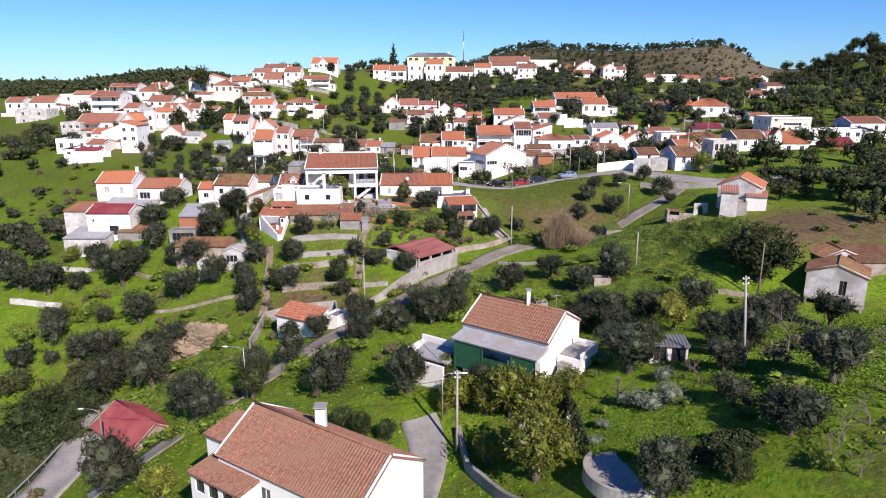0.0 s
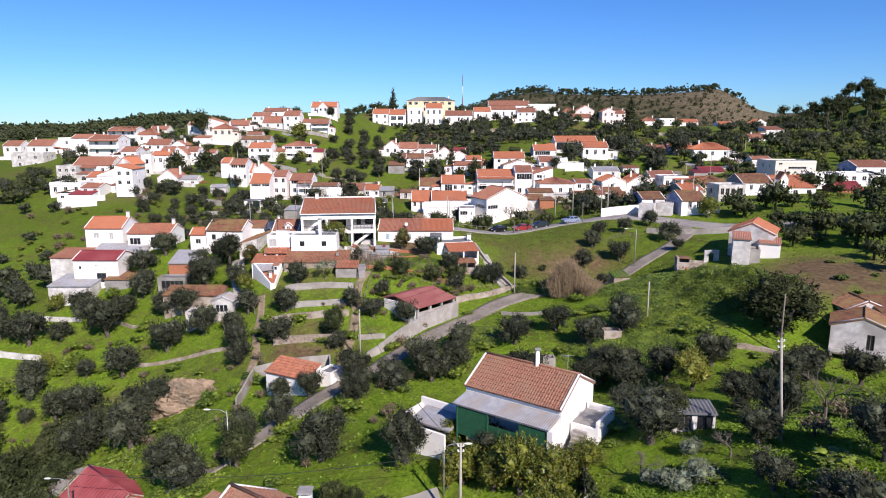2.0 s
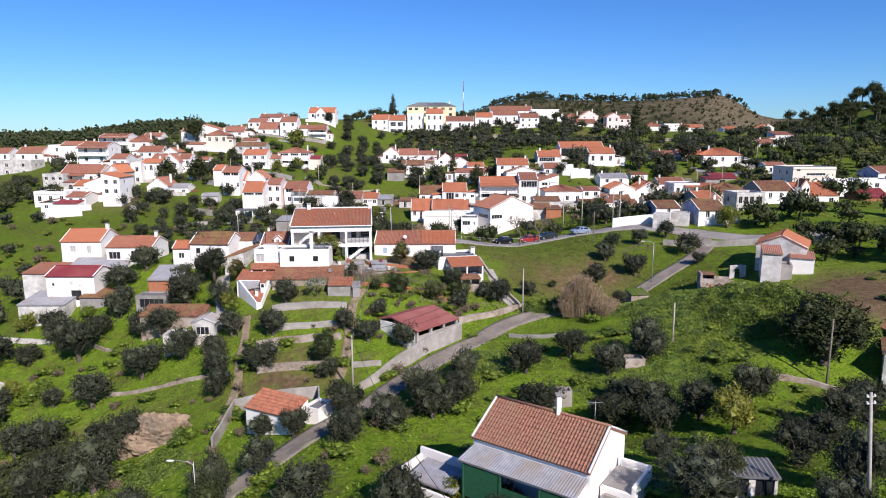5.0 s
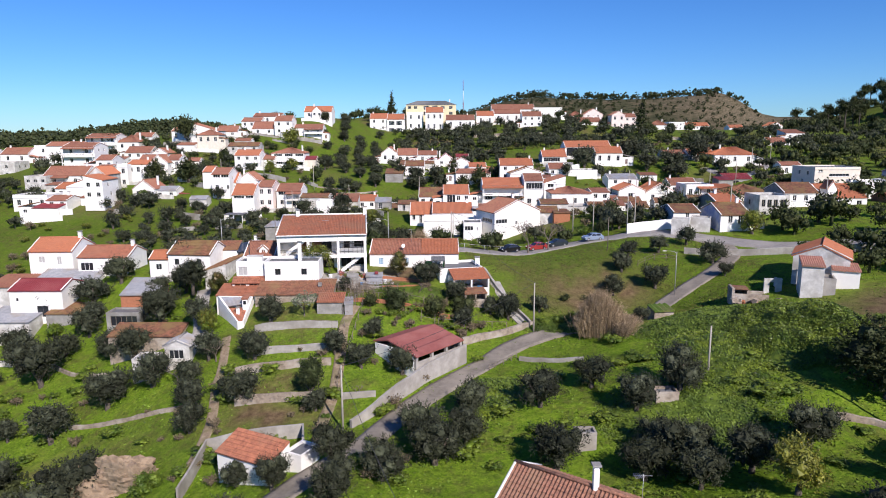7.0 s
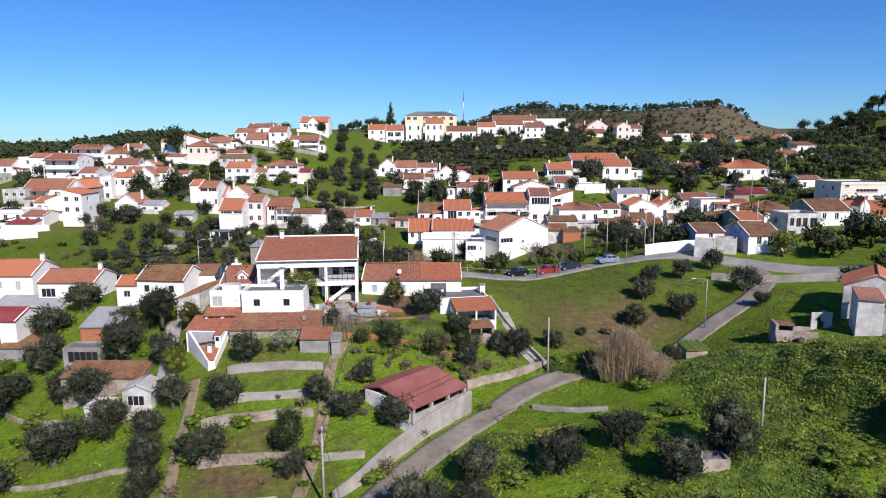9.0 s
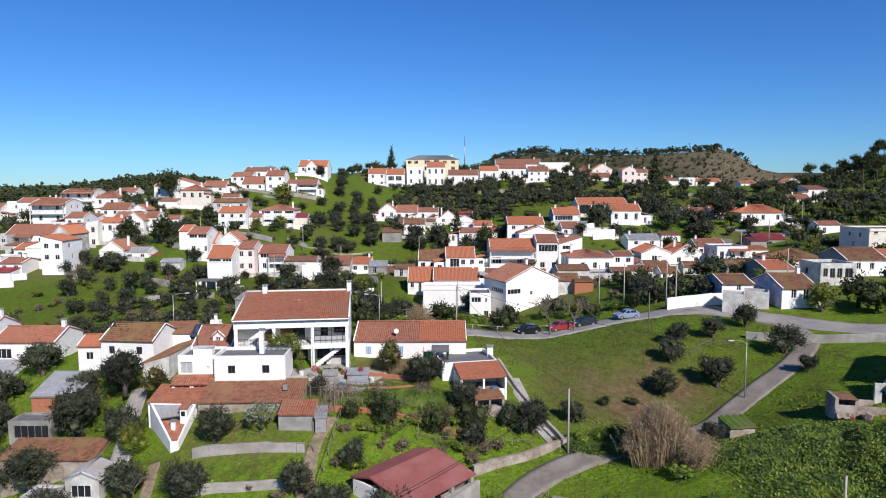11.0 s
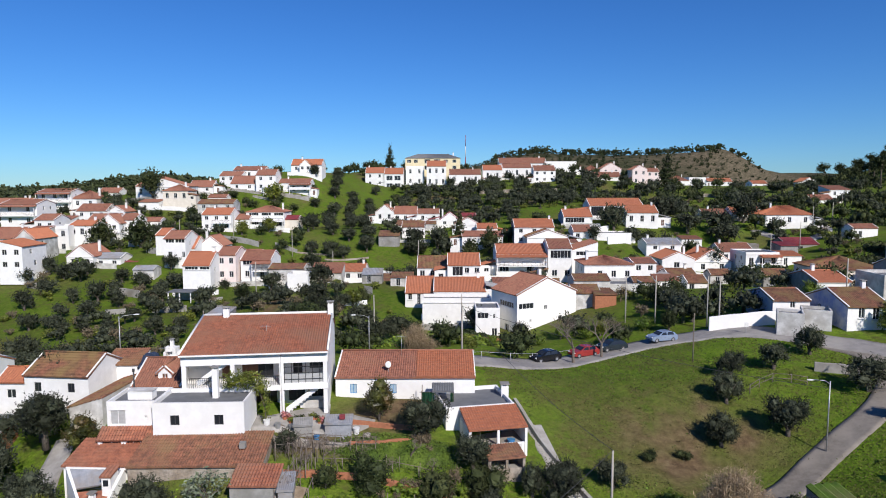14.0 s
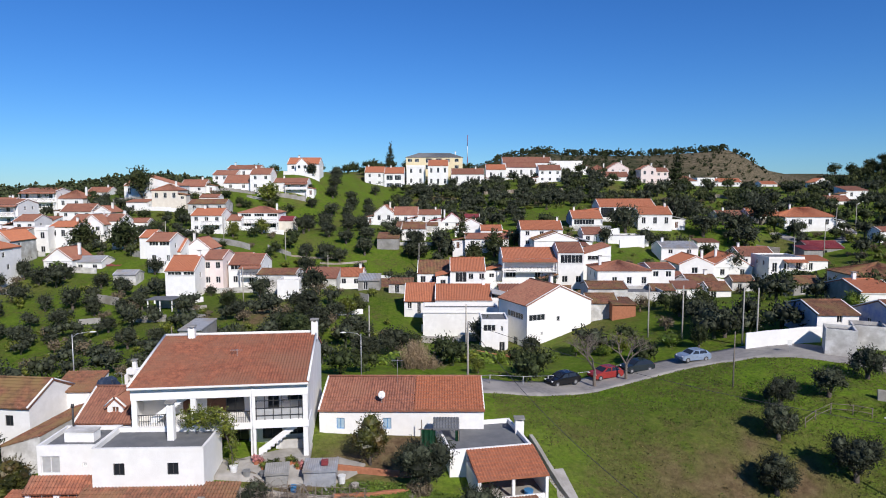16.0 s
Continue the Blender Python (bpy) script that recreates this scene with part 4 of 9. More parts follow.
def crowd(name, label, items, leaf, core=0.66):
    """Far trees that nobody could count: crowns on stems, joined into one stuff object. items: (x, y, radius, tall)."""
    rng = np.random.default_rng(len(items))
    kits, vs, fs, n = [], [], [], 0
    for s in range(5):
        lobes = [(0, 0, 1.05, 0.6, 0.6, 0.55)]
        for k in range(6):
            a = 6.28 * k / 6 + rng.random()
            q, rr = 0.5 + 0.15 * rng.random(), 0.36 + 0.14 * rng.random()
            lobes.append((q * math.cos(a), q * math.sin(a), 0.7 + 0.65 * rng.random(), rr, rr, rr))
        v, f = leaf_cloud(rng, lobes, 470, 0.11, 0.5, 6, 4, core, 4)
        o = len(v)
        v = v + [(0.1, 0, 1), (-0.05, 0.09, 1), (-0.05, -0.09, 1), (0.13, 0, -0.4), (-0.06, 0.11, -0.4), (-0.06, -0.11, -0.4)]
        f = f + [(o, o + 1, o + 4, o + 3), (o + 1, o + 2, o + 5, o + 4), (o + 2, o, o + 3, o + 5)]
        kits.append((np.array(v), np.array(f)))
    for x, y, r, tall in items:
        v, f = kits[rng.integers(len(kits))]
        a = rng.random() * 6.283
        c, s = math.cos(a) * r, math.sin(a) * r
        vs.append(np.stack([v[:, 0] * c - v[:, 1] * s + x, v[:, 0] * s + v[:, 1] * c + y, v[:, 2] * r * tall + height(x, y)], 1))
        fs.append(f + n)
        n += len(v)
    V, Fq = np.concatenate(vs), np.concatenate(fs)
    me = bpy.data.meshes.new(name)
    me.vertices.add(len(V))
    me.vertices.foreach_set("co", V.astype(np.float32).ravel())
    me.loops.add(Fq.size)
    me.loops.foreach_set("vertex_index", Fq.astype(np.int32).ravel())
    me.polygons.add(len(Fq))
    me.polygons.foreach_set("loop_start", np.arange(0, Fq.size, 4, dtype=np.int32))
    me.update(calc_edges=True)
    me.materials.append(leaf)
    return tagged(new(name, me), label, "grove", kind="stuff")


# ---- ground ----
def spaced(a, b, step):
    n = int(round((b - a) / step))
    return [a + (b - a) * k / n for k in range(n)]


xs = [-4600, -3600, -2800, -2200, -1700] + spaced(-1350, -330, 60) + spaced(-330, -160, 10) + spaced(-160, -80, 4) + spaced(-80, 80, 1.6) + spaced(80, 160, 4) + spaced(160, 330, 10) + spaced(330, 1350, 60) + [1350, 1700, 2200, 2800, 3600, 4600]
ys = [-700, -300, -120, -40] + spaced(0, 30, 5) + spaced(30, 165, 1.6) + spaced(165, 440, 4) + spaced(440, 800, 20) + spaced(800, 2800, 60) + [2800, 3100, 3400, 3800, 4300, 4800]
DRY = [(20, 120, 7, 4, 1.1), (23, 126, 8, 4, 0.9), (11, 129, 5, 4, 0.3), (15, 134, 6, 2.5, 0.3), (31, 124, 4, 3, 0.6), (29, 131, 5, 5, 0.4), (54, 92, 11, 5, 1.2), (60, 97, 12, 6, 0.9), (-19.8, 90.6, 5.0, 2.4, 1.8), (-6, 119, 5, 2, 0.5),
       (-43, 91, 8, 3, 1.0), (-30, 200, 8, 5, 0.5), (-20, 112, 6, 3, 0.6), (20, 176, 10, 6, 0.6), (56, 98, 9, 9, 1.2), (-12, 118, 5, 2.2, 1.3), (-6.8, 122.4, 3, 1.8, 1.6), (-15, 120.6, 4, 1.2, 1.2), (-20, 107.2, 7, 1.2, 0.8), (-20, 96, 6, 2.0, 1.0), (-5, 125.2, 7, 2.2, 1.7), (-33.5, 186, 2.0, 12, 1.6), (-48, 184, 7, 3, 0.7)]


def dryness(x, y):
    q = sum(s * math.exp(-((x - a) / rx) ** 2 - ((y - b) / ry) ** 2) for a, b, rx, ry, s in DRY) if y < 210 else 0
    if y > 140:                                       # trodden plots between the houses
        q += 1.5 * max(0, noise.noise((x * 0.06, y * 0.05, 7)) - 0.08) * smooth(140, 160, y)
    return min(1.0, q * (0.75 + 0.7 * noise.noise((x * 0.35, y * 0.35, 2)) + 0.5 * noise.noise((x * 0.9, y * 0.9, 4))))


def lushness(x, y):
    """Young grass below the lanes, poor grass in the fallow field."""
    q = 1 - 0.25 * smooth(100, 125, y) - 0.4 * smooth(150, 170, y)
    q -= 0.5 * math.exp(-((x - 20) / 10) ** 4 - ((y - 126) / 10) ** 4)
    return q + 0.3 * noise.noise((x * 0.05, y * 0.05, 9))


verts, cols = [], []
for y in ys:
    for x in xs:
        verts.append((x, y, height(x, y)))
        scrub = smooth(430, 700, y)
        cols.append((max(0, dryness(x, y)) if y < 800 else 0.85 * smooth(500, 760, x) * (1 - smooth(1000, 1150, x)), scrub, min(1, max(0, lushness(x, y))), 1))
nx = len(xs)
faces = [(j * nx + i, j * nx + i + 1, (j + 1) * nx + i + 1, (j + 1) * nx + i) for j in range(len(ys) - 1) for i in range(nx - 1)]
GRASS = bpy.data.materials.new("meadow")
GRASS.use_nodes = True
gn, gl = GRASS.node_tree.nodes, GRASS.node_tree.links
gb = gn["Principled BSDF"]
gb.inputs["Roughness"].default_value = 0.95
gb.inputs["Specular IOR Level"].default_value = 0.05
gpos = gn.new("ShaderNodeNewGeometry").outputs["Position"]
gatt = gn.new("ShaderNodeAttribute")
gatt.attribute_name = "cover"
gsep = gn.new("ShaderNodeSeparateColor")
gl.new(gatt.outputs["Color"], gsep.inputs["Color"])


def gnoise(scale, detail=6, rough=0.65):
    t = gn.new("ShaderNodeTexNoise")
    t.inputs["Scale"].default_value, t.inputs["Detail"].default_value, t.inputs["Roughness"].default_value = scale, detail, rough
    gl.new(gpos, t.inputs["Vector"])
    return t.outputs["Fac"]


def gramp(fac, stops):
    r = gn.new("ShaderNodeValToRGB")
    while len(r.color_ramp.elements) < len(stops):
        r.color_ramp.elements.new(0.5)
    for e, (p, c) in zip(r.color_ramp.elements, stops):
        e.position, e.color = p, (*c, 1)
    gl.new(fac, r.inputs["Fac"])
    return r.outputs["Color"]


def gmix(fac, a, b):
    m = gn.new("ShaderNodeMix")
    m.data_type = "RGBA"
    gl.new(fac, m.inputs["Factor"])
    gl.new(a, m.inputs["A"])
    gl.new(b, m.inputs["B"])
    return m.outputs["Result"]


fine = gramp(gnoise(2.4, 9, 0.75), [(0.30, (0.022, 0.045, 0.006)), (0.44, (0.076, 0.142, 0.012)), (0.56, (0.185, 0.280, 0.024)), (0.72, (0.285, 0.315, 0.055))])
lush = gramp(gnoise(0.5, 9, 0.75), [(0.33, (0.048, 0.110, 0.009)), (0.52, (0.150, 0.255, 0.020)), (0.68, (0.225, 0.255, 0.048))])
poor = gramp(gnoise(1.3, 9, 0.75), [(0.30, (0.024, 0.042, 0.007)), (0.46, (0.056, 0.100, 0.011)), (0.60, (0.110, 0.140, 0.022)), (0.74, (0.190, 0.160, 0.060))])
half = gn.new("ShaderNodeValue")
half.outputs[0].default_value = 0.5
grass = gmix(gsep.outputs[2], poor, gmix(half.outputs[0], fine, lush))
bare = gramp(gnoise(0.16, 5), [(0.42, (0, 0, 0)), (0.62, (0.85, 0.85, 0.85))])
soil = gramp(gnoise(1.1), [(0.3, (0.085, 0.055, 0.032)), (0.55, (0.165, 0.115, 0.065)), (0.75, (0.22, 0.17, 0.09))])
weeds = gramp(gnoise(0.9), [(0.42, (0, 0, 0)), (0.6, (1, 1, 1))])
rough_grass = gramp(gnoise(2.2), [(0.3, (0.05, 0.06, 0.018)), (0.6, (0.12, 0.115, 0.035)), (0.75, (0.17, 0.145, 0.06))])
meadow = gmix(bare, grass, gmix(weeds, rough_grass, grass))
dryf = gn.new("ShaderNodeMath")
dryf.operation = "MULTIPLY"
dryf.use_clamp = True
gl.new(gsep.outputs[0], dryf.inputs[0])
dryf.inputs[1].default_value = 1.0
meadow = gmix(dryf.outputs[0], meadow, soil)
scrub = gramp(gnoise(0.02, 8, 0.7), [(0.35, (0.026, 0.034, 0.014)), (0.47, (0.055, 0.056, 0.028)), (0.57, (0.095, 0.080, 0.048)), (0.72, (0.17, 0.135, 0.09))])
gwave = gn.new("ShaderNodeTexWave")          # worn contour terraces on the bare end of the hill
gwave.bands_direction = "Z"
gwave.inputs["Scale"].default_value, gwave.inputs["Distortion"].default_value, gwave.inputs["Detail"].default_value = 0.05, 14.0, 6.0
gl.new(gpos, gwave.inputs["Vector"])
ochre = gramp(gwave.outputs["Fac"], [(0.1, (0.075, 0.068, 0.038)), (0.5, (0.125, 0.102, 0.064)), (0.9, (0.19, 0.15, 0.10))])
scrub = gmix(dryf.outputs[0], scrub, ochre)
gl.new(gmix(gsep.outputs[1], meadow, scrub), gb.inputs["Base Color"])
gbump = gn.new("ShaderNodeBump")
gbump.inputs["Strength"].default_value, gbump.inputs["Distance"].default_value = 0.9, 0.35
gl.new(gnoise(1.9, 8, 0.7), gbump.inputs["Height"])
gl.new(gbump.outputs["Normal"], gb.inputs["Normal"])
ground = mesh_of("ground", verts, faces, GRASS, None, True)
ca = ground.data.color_attributes.new("cover", "FLOAT_COLOR", "POINT")
ca.data.foreach_set("color", np.array(cols, dtype=np.float32).ravel())
tagged(ground, "green winter meadow on terraced hillside with bare patches", "ground", kind="structure")

# ---- roads and walls ----
LANE = mat("worn_buff_lane", (0.225, 0.20, 0.168), (0.165, 0.147, 0.122), 1.6, 0.95, 0.3, 14, (0.27, 0.24, 0.20), 0.3)
road("road", [(-10, 138.6), (0, 138.8), (6.2, 139.4), (12, 142.5), (20, 146.5), (29, 149.5), (38, 150), (46, 146), (56, 138), (70, 130), (90, 124)], 5.0, ASPHALT, "grey asphalt village road with cars parked on it")
road("hill_road", [(96, 262), (97.6, 254), (99, 249.5), (102.5, 245.5), (109, 249.5), (116, 258), (121, 272), (118, 286)], 3.2, CONCRETE, "pale concrete road winding up the hill", 0.2)
road("road", [(47.5, 143.5), (50.5, 138), (49, 131.7), (45, 126.8), (41.2, 124), (37.7, 122.2), (34.2, 120.3), (30.9, 118), (25.7, 114.2), (19.9, 111.9), (16.5, 110.9), (12.1, 109), (8.2, 106.3), (5.0, 102.3), (2.0, 98.6), (-1.1, 94.4), (-4.7, 88.8), (-8.2, 82.6), (-12.7, 77), (-17.2, 71), (-21.5, 66.5), (-28, 61), (-35, 57)], 2.9, LANE, "narrow grey lane climbing the slope", 0.09)
road("road", [(-44, 79), (-43.2, 71.5), (-43.5, 66), (-45, 60), (-47, 50), (-48, 38)], 6.0, ASPHALT, "curving asphalt road at the valley bottom", 0.1)
road("road", [(-6, 34), (-2.5, 40), (-1.2, 44.5), (-0.6, 49), (-1.5, 53)], 3.2, ASPHALT, "grey lane between houses", 0.09)
long_wall("retaining_wall", [(-9.6, 87.1), (-7.4, 89.4), (-5.0, 92.4)], 0.9, 2.0, 0.35, CONCRETE, "pale concrete retaining wall along the lane", 1.5)
long_wall("retaining_wall", [(-5.0, 92.4), (-1.6, 97.6), (2.9, 103.0)], 2.0, 2.5, 0.35, CONCRETE, "tall grey concrete retaining wall under the shed", 1.5)
long_wall("retaining_wall", [(2.6, 107.4), (5.5, 109.0), (8.4, 110.2), (13.0, 112.6)], 1.0, 0.7, 0.5, STONE, "low rubble stone wall beside the lane", 1.0, 0.06)
long_wall("kerb_wall", [(9.9, 103.7), (13.5, 102.0), (17.4, 100.4)], 0.5, 0.45, 0.5, CONCRETE, "low concrete wall at the edge of the meadow", 0.8)
long_wall("terrace_wall", [(-25, 107.0), (-13.9, 106.8)], 1.0, 0.9, 0.3, CONCRETE, "pale cement terrace wall in the gardens", 1.0, 0.04)
long_wall("terrace_wall", [(-23.8, 102.2), (-14, 102.0)], 0.9, 0.8, 0.3, CONCRETE, "pale cement terrace wall in the gardens", 1.0, 0.04)
long_wall("terrace_wall", [(-25.2, 98.8), (-13.6, 99.2)], 1.1, 0.9, 0.32, STONE, "pale stone terrace wall in the gardens", 1.0, 0.06)
long_wall("terrace_wall", [(-23.6, 93.2), (-13.6, 92.9)], 1.1, 1.0, 0.32, STONE, "pale stone terrace wall above tilled soil", 1.0, 0.06)
long_wall("terrace_wall", [(-11.4, 93.0), (-7.6, 93.2)], 0.7, 0.6, 0.3, CONCRETE, "low pale terrace wall in the gardens", 1.0, 0.05)
long_wall("terrace_wall", [(-61, 116), (-52, 110), (-44.5, 107)], 0.6, 0.5, 0.3, STONE, "dry stone terrace wall on the slope", 1.0, 0.1)
long_wall("terrace_wall", [(-46, 98.6), (-40, 97.2), (-30, 95.4)], 0.5, 0.4, 0.3, STONE, "dry stone terrace wall on the slope", 1.0, 0.1)
long_wall("terrace_wall", [(-73, 104.8), (-64, 104.2)], 0.9, 0.8, 0.5, OLDWHITE, "whitewashed terrace wall on the slope", 1.0, 0.06)
long_wall("terrace_wall", [(-74, 117), (-63, 114.5)], 0.8, 0.7, 0.5, OLDWHITE, "whitewashed terrace wall on the slope", 1.0, 0.06)
long_wall("terrace_wall", [(-16, 113.2), (-6, 113.6), (1, 112.6)], 0.5, 0.5, 0.35, BRICK, "low brick wall round the kitchen garden", 0.8, 0.05)
long_wall("boundary_wall", [(6.8, 127.5), (8.6, 121.5), (12.6, 112.5)], 0.5, 0.6, 0.35, CONCRETE, "low concrete wall along the field", 0.8, 0.03)
long_wall("boundary_wall", [(42, 134.5), (49, 131.5), (58, 128), (72, 124)], 1.0, 1.3, 0.4, CONCRETE, "rendered boundary wall beside the road", 1.5, 0.03)
long_wall("garden_wall", [(-9.4, 121.2), (-6, 121.0), (-3.4, 121.0)], 0.5, 0.45, 0.22, BRICK, "low brick planter wall before the long house", 1.2, 0.04)
road("paved_yard", [(-19.0, 119.9), (-14, 120.3), (-9.6, 120.9), (-8.4, 122.6)], 2.6, CONCRETE, "cracked concrete yard in front of the house", 0.07)
road("alley", [(-33.2, 107.5), (-34.0, 112), (-36.0, 117.5), (-37.6, 123.5)], 2.2, CONCRETE, "narrow concrete alley between old houses", 0.08)
long_wall("garden_wall", [(36.8, 151.5), (41, 151.2), (46, 151.4)], 2.1, 1.9, 0.3, WHITE, "white garden wall along the road", 1.2)
long_wall("retaining_wall", [(2.0, 50.5), (2.6, 46), (5, 41), (8, 36)], 0.9, 0.9, 0.35, CONCRETE, "stained concrete wall beside the lane", 1.5)
DIRT = mat("trodden_earth", (0.30, 0.24, 0.17), (0.20, 0.15, 0.10), 1.8, 0.95, 0.5, 7, (0.16, 0.15, 0.07), 0.7)
road("garden_path", [(-12.2, 112), (-13.1, 107.5), (-12.8, 101.8), (-12.5, 94.4), (-12.9, 88.2), (-12.4, 83)], 1.3, DIRT, "trodden earth path up through the gardens", 0.1)
road("garden_path", [(-29, 107.5), (-27.6, 101), (-27.2, 97.6), (-25.6, 90.6), (-25.6, 84)], 1.1, DIRT, "trodden earth path between gardens", 0.1)
long_wall("path", [(8.2, 124), (9.6, 117), (11.8, 112.5)], 0.08, 0.08, 1.8, CONCRETE, "concrete ramp beside the field", 0.6, 0.01, "path")


# ---- the large white house ----
def big_house():
    e = thing("house", "large white two-storey house with loggias and brown tiled roof", "house", -18.35, 121.3, 1.7, 7)
    w, d = 13.4, 15.0
    x0, x1 = -w / 2, w / 2
    s = 2.4      # the slab of the upper floor
    bm = bmesh.new()
    z_e, z_r, ym = 6.1, 7.8, 9.3
    wall_panel(bm, Vector((x1, 0, 0)), Vector((0, 1, 0)), ym, lambda t: z_e + (z_r - z_e) * t / ym, -3, [])
    wall_panel(bm, Vector((x0, ym, 0)), Vector((0, -1, 0)), ym, lambda t: z_r - (z_r - z_e) * t / ym, -3, [])
    wall_panel(bm, Vector((x1, ym, 0)), Vector((0, 1, 0)), d - ym, lambda t: z_r - 2.2 * t / (d - ym), -3, [])
    wall_panel(bm, Vector((x1, d, 0)), Vector((-1, 0, 0)), w, lambda t: z_r - 2.2, -3, [])
    wall_panel(bm, Vector((x0, d, 0)), Vector((0, -1, 0)), d - ym, lambda t: z_r - 2.2 + 2.2 * t / (d - ym), -3, [])
    # the inner back wall of the loggias, with openings
    wall_panel(bm, Vector((x0, 2.6, 0)), Vector((1, 0, 0)), w, lambda t: z_e, -3, [(3.1, 4.1, 2.95, 4.9), (5.0, 8.0, 2.95, 4.9), (9.9, 10.8, 3.0, 4.8), (11.5, 13.2, 3.7, 4.8), (5.4, 8.3, 0.1, 2.1), (9.4, 11.0, 0.5, 2.2), (11.3, 13.1, 0.8, 2.2)])
    part("wall", bm, WHITE, e)
    p, u = Vector((x0, 2.6, 0)), Vector((1, 0, 0))
    for a, b, z0, z1 in ((6.5, 8.0, 2.95, 4.9), (9.9, 10.8, 3.0, 4.8), (11.5, 13.2, 3.7, 4.8), (9.4, 11.0, 0.5, 2.2), (11.3, 13.1, 0.8, 2.2), (6.9, 8.3, 0.1, 2.1)):
        window(e, p, u, a, b, z0, z1, GLASS, FRAME_D)
    # brown panels darken the recesses; the first-bay one stands for a deep shaded opening
    for a, b, z0, z1 in ((3.1, 4.1, 2.95, 4.9), (5.0, 6.5, 2.95, 4.9), (5.4, 6.9, 0.1, 2.1)):
        boxed("door", (x0 + a, x0 + b, 2.7, 2.75, z0, z1), DOOR_BR, e)
    boxed("floor_slab", (x0 - 0.05, x1 + 0.05, -0.1, 2.6, s, s + 0.5), WHITE, e)
    boxed("porch_floor", (x0 - 0.1, x1 + 0.1, -0.5, 2.6, -2.5, 0.0), CONCRETE, e)
    boxed("porch_wall", (x0 + 10.6, x1 - 0.45, 1.55, 1.75, 0.0, 0.75), OLDWHITE, e)
    tubed("downpipe", [(x0 + 9.1, -0.1, -0.2), (x0 + 9.1, -0.1, z_e - 0.15)], 0.05, 0.05, FRAME_W, e, 8)
    boxed("front_beam", (x0 - 0.03, x1 + 0.03, -0.06, 0.3, 5.0, z_e), WHITE, e)
    for c in (x0 + 0.22, x0 + 4.6, x0 + 9.1, x1 - 0.22):
        boxed("pillar", (c - 0.2, c + 0.2, -0.04, 0.36, -2, 5.0), WHITE, e)
    # glazed bay with a grid of dark bars
    bay = boxed("balcony_sill", (x0 + 9.3, x1 - 0.4, 0.05, 0.2, s + 0.5, s + 0.62), WHITE, e)
    bm = bmesh.new()
    for k in range(7):
        c = x0 + 9.35 + k * 0.66
        box(bm, c - 0.025, c + 0.025, 0.1, 0.15, s + 0.6, 5.0)
    for z in (s + 0.95, s + 1.55, 4.55):
        box(bm, x0 + 9.3, x1 - 0.4, 0.09, 0.16, z, z + 0.05)
    part("balcony_grille", bm, FRAME_D, e)
    bm = bmesh.new()
    box(bm, x0 + 9.3, x1 - 0.4, 0.17, 0.2, s + 0.6, s + 1.5)
    part("balcony_panel", bm, SHUTTER, e)
    # railing of the middle and first bays
    bm = bmesh.new()
    for k in range(24):
        c = x0 + 0.5 + k * 0.17
        box(bm, c, c + 0.025, 0.1, 0.13, s + 0.5, s + 1.35)
        box(bm, c + 4.6, c + 4.625, 0.1, 0.13, s + 0.5, s + 1.35)
    box(bm, x0 + 0.4, x0 + 9.0, 0.08, 0.15, s + 1.35, s + 1.4)
    part("balcony_railing", bm, FRAME_D, e)
    # outside stairs: one white flight below, one in the first bay
    for nm, xa, za, xb, zb in (("staircase", x0 + 9.4, 0.0, x0 + 13.0, s + 0.4), ("staircase", x0 + 1.2, s + 0.5, x0 + 3.9, 5.0)):
        bm = bmesh.new()
        n = 12
        for k in range(n):
            xa_, xb_ = xa + (xb - xa) * k / n, xa + (xb - xa) * (k + 1) / n
            z = za + (zb - za) * (k + 1) / n
            boxed("step", (xa_, xb_ + 0.02, 0.58, 1.5, z - 0.32, z), WHITE, e)
        q = [(xa, 0.45, za - 0.05), (xb, 0.45, zb - 0.2), (xb, 0.45, zb + 0.35), (xa, 0.45, za + 0.5)]
        vs = [bm.verts.new(v) for v in q] + [bm.verts.new((a, 0.57, c)) for a, b, c in q]
        for f in ((0, 1, 2, 3), (7, 6, 5, 4), (0, 4, 5, 1), (1, 5, 6, 2), (2, 6, 7, 3), (3, 7, 4, 0)):
            bm.faces.new([vs[i] for i in f])
        part(nm, bm, WHITE, e)
    slope("roof_slope", e, TILE_MAIN, (x0 - 0.1, -0.4, z_e + 0.02), (x1 + 0.1, -0.4, z_e + 0.02), (x1 + 0.1, ym, z_r + 0.1), (x0 - 0.1, ym, z_r + 0.1), 0.235, 0.085, 0.44)
    slope("roof_slope", e, TILE_MAIN, (x1 + 0.1, d + 0.3, z_r - 2.3), (x0 - 0.1, d + 0.3, z_r - 2.3), (x0 - 0.1, ym, z_r + 0.1), (x1 + 0.1, ym, z_r + 0.1), 0.235, 0.05, 0)
    for xx in (x0 - 0.06, x1 + 0.06):
        tubed("verge", [(xx, -0.4, z_e + 0.14), (xx, ym, z_r + 0.22)], 0.12, 0.12, WHITE, e, 4)
    tubed("ridge", [(x0, ym, z_r + 0.22), (x1, ym, z_r + 0.22)], 0.14, 0.14, WHITE, e, 6)
    boxed("gutter", (x0 - 0.1, x1 + 0.1, -0.55, -0.4, z_e - 0.12, z_e + 0.02), WHITE, e)
    chimney(e, x0 + 2.4, ym - 0.5, z_r - 0.4, z_r + 0.9, 0.6)
    chimney(e, x1 - 0.1, ym - 0.2, z_r - 0.4, z_r + 1.2, 0.6)
    return e


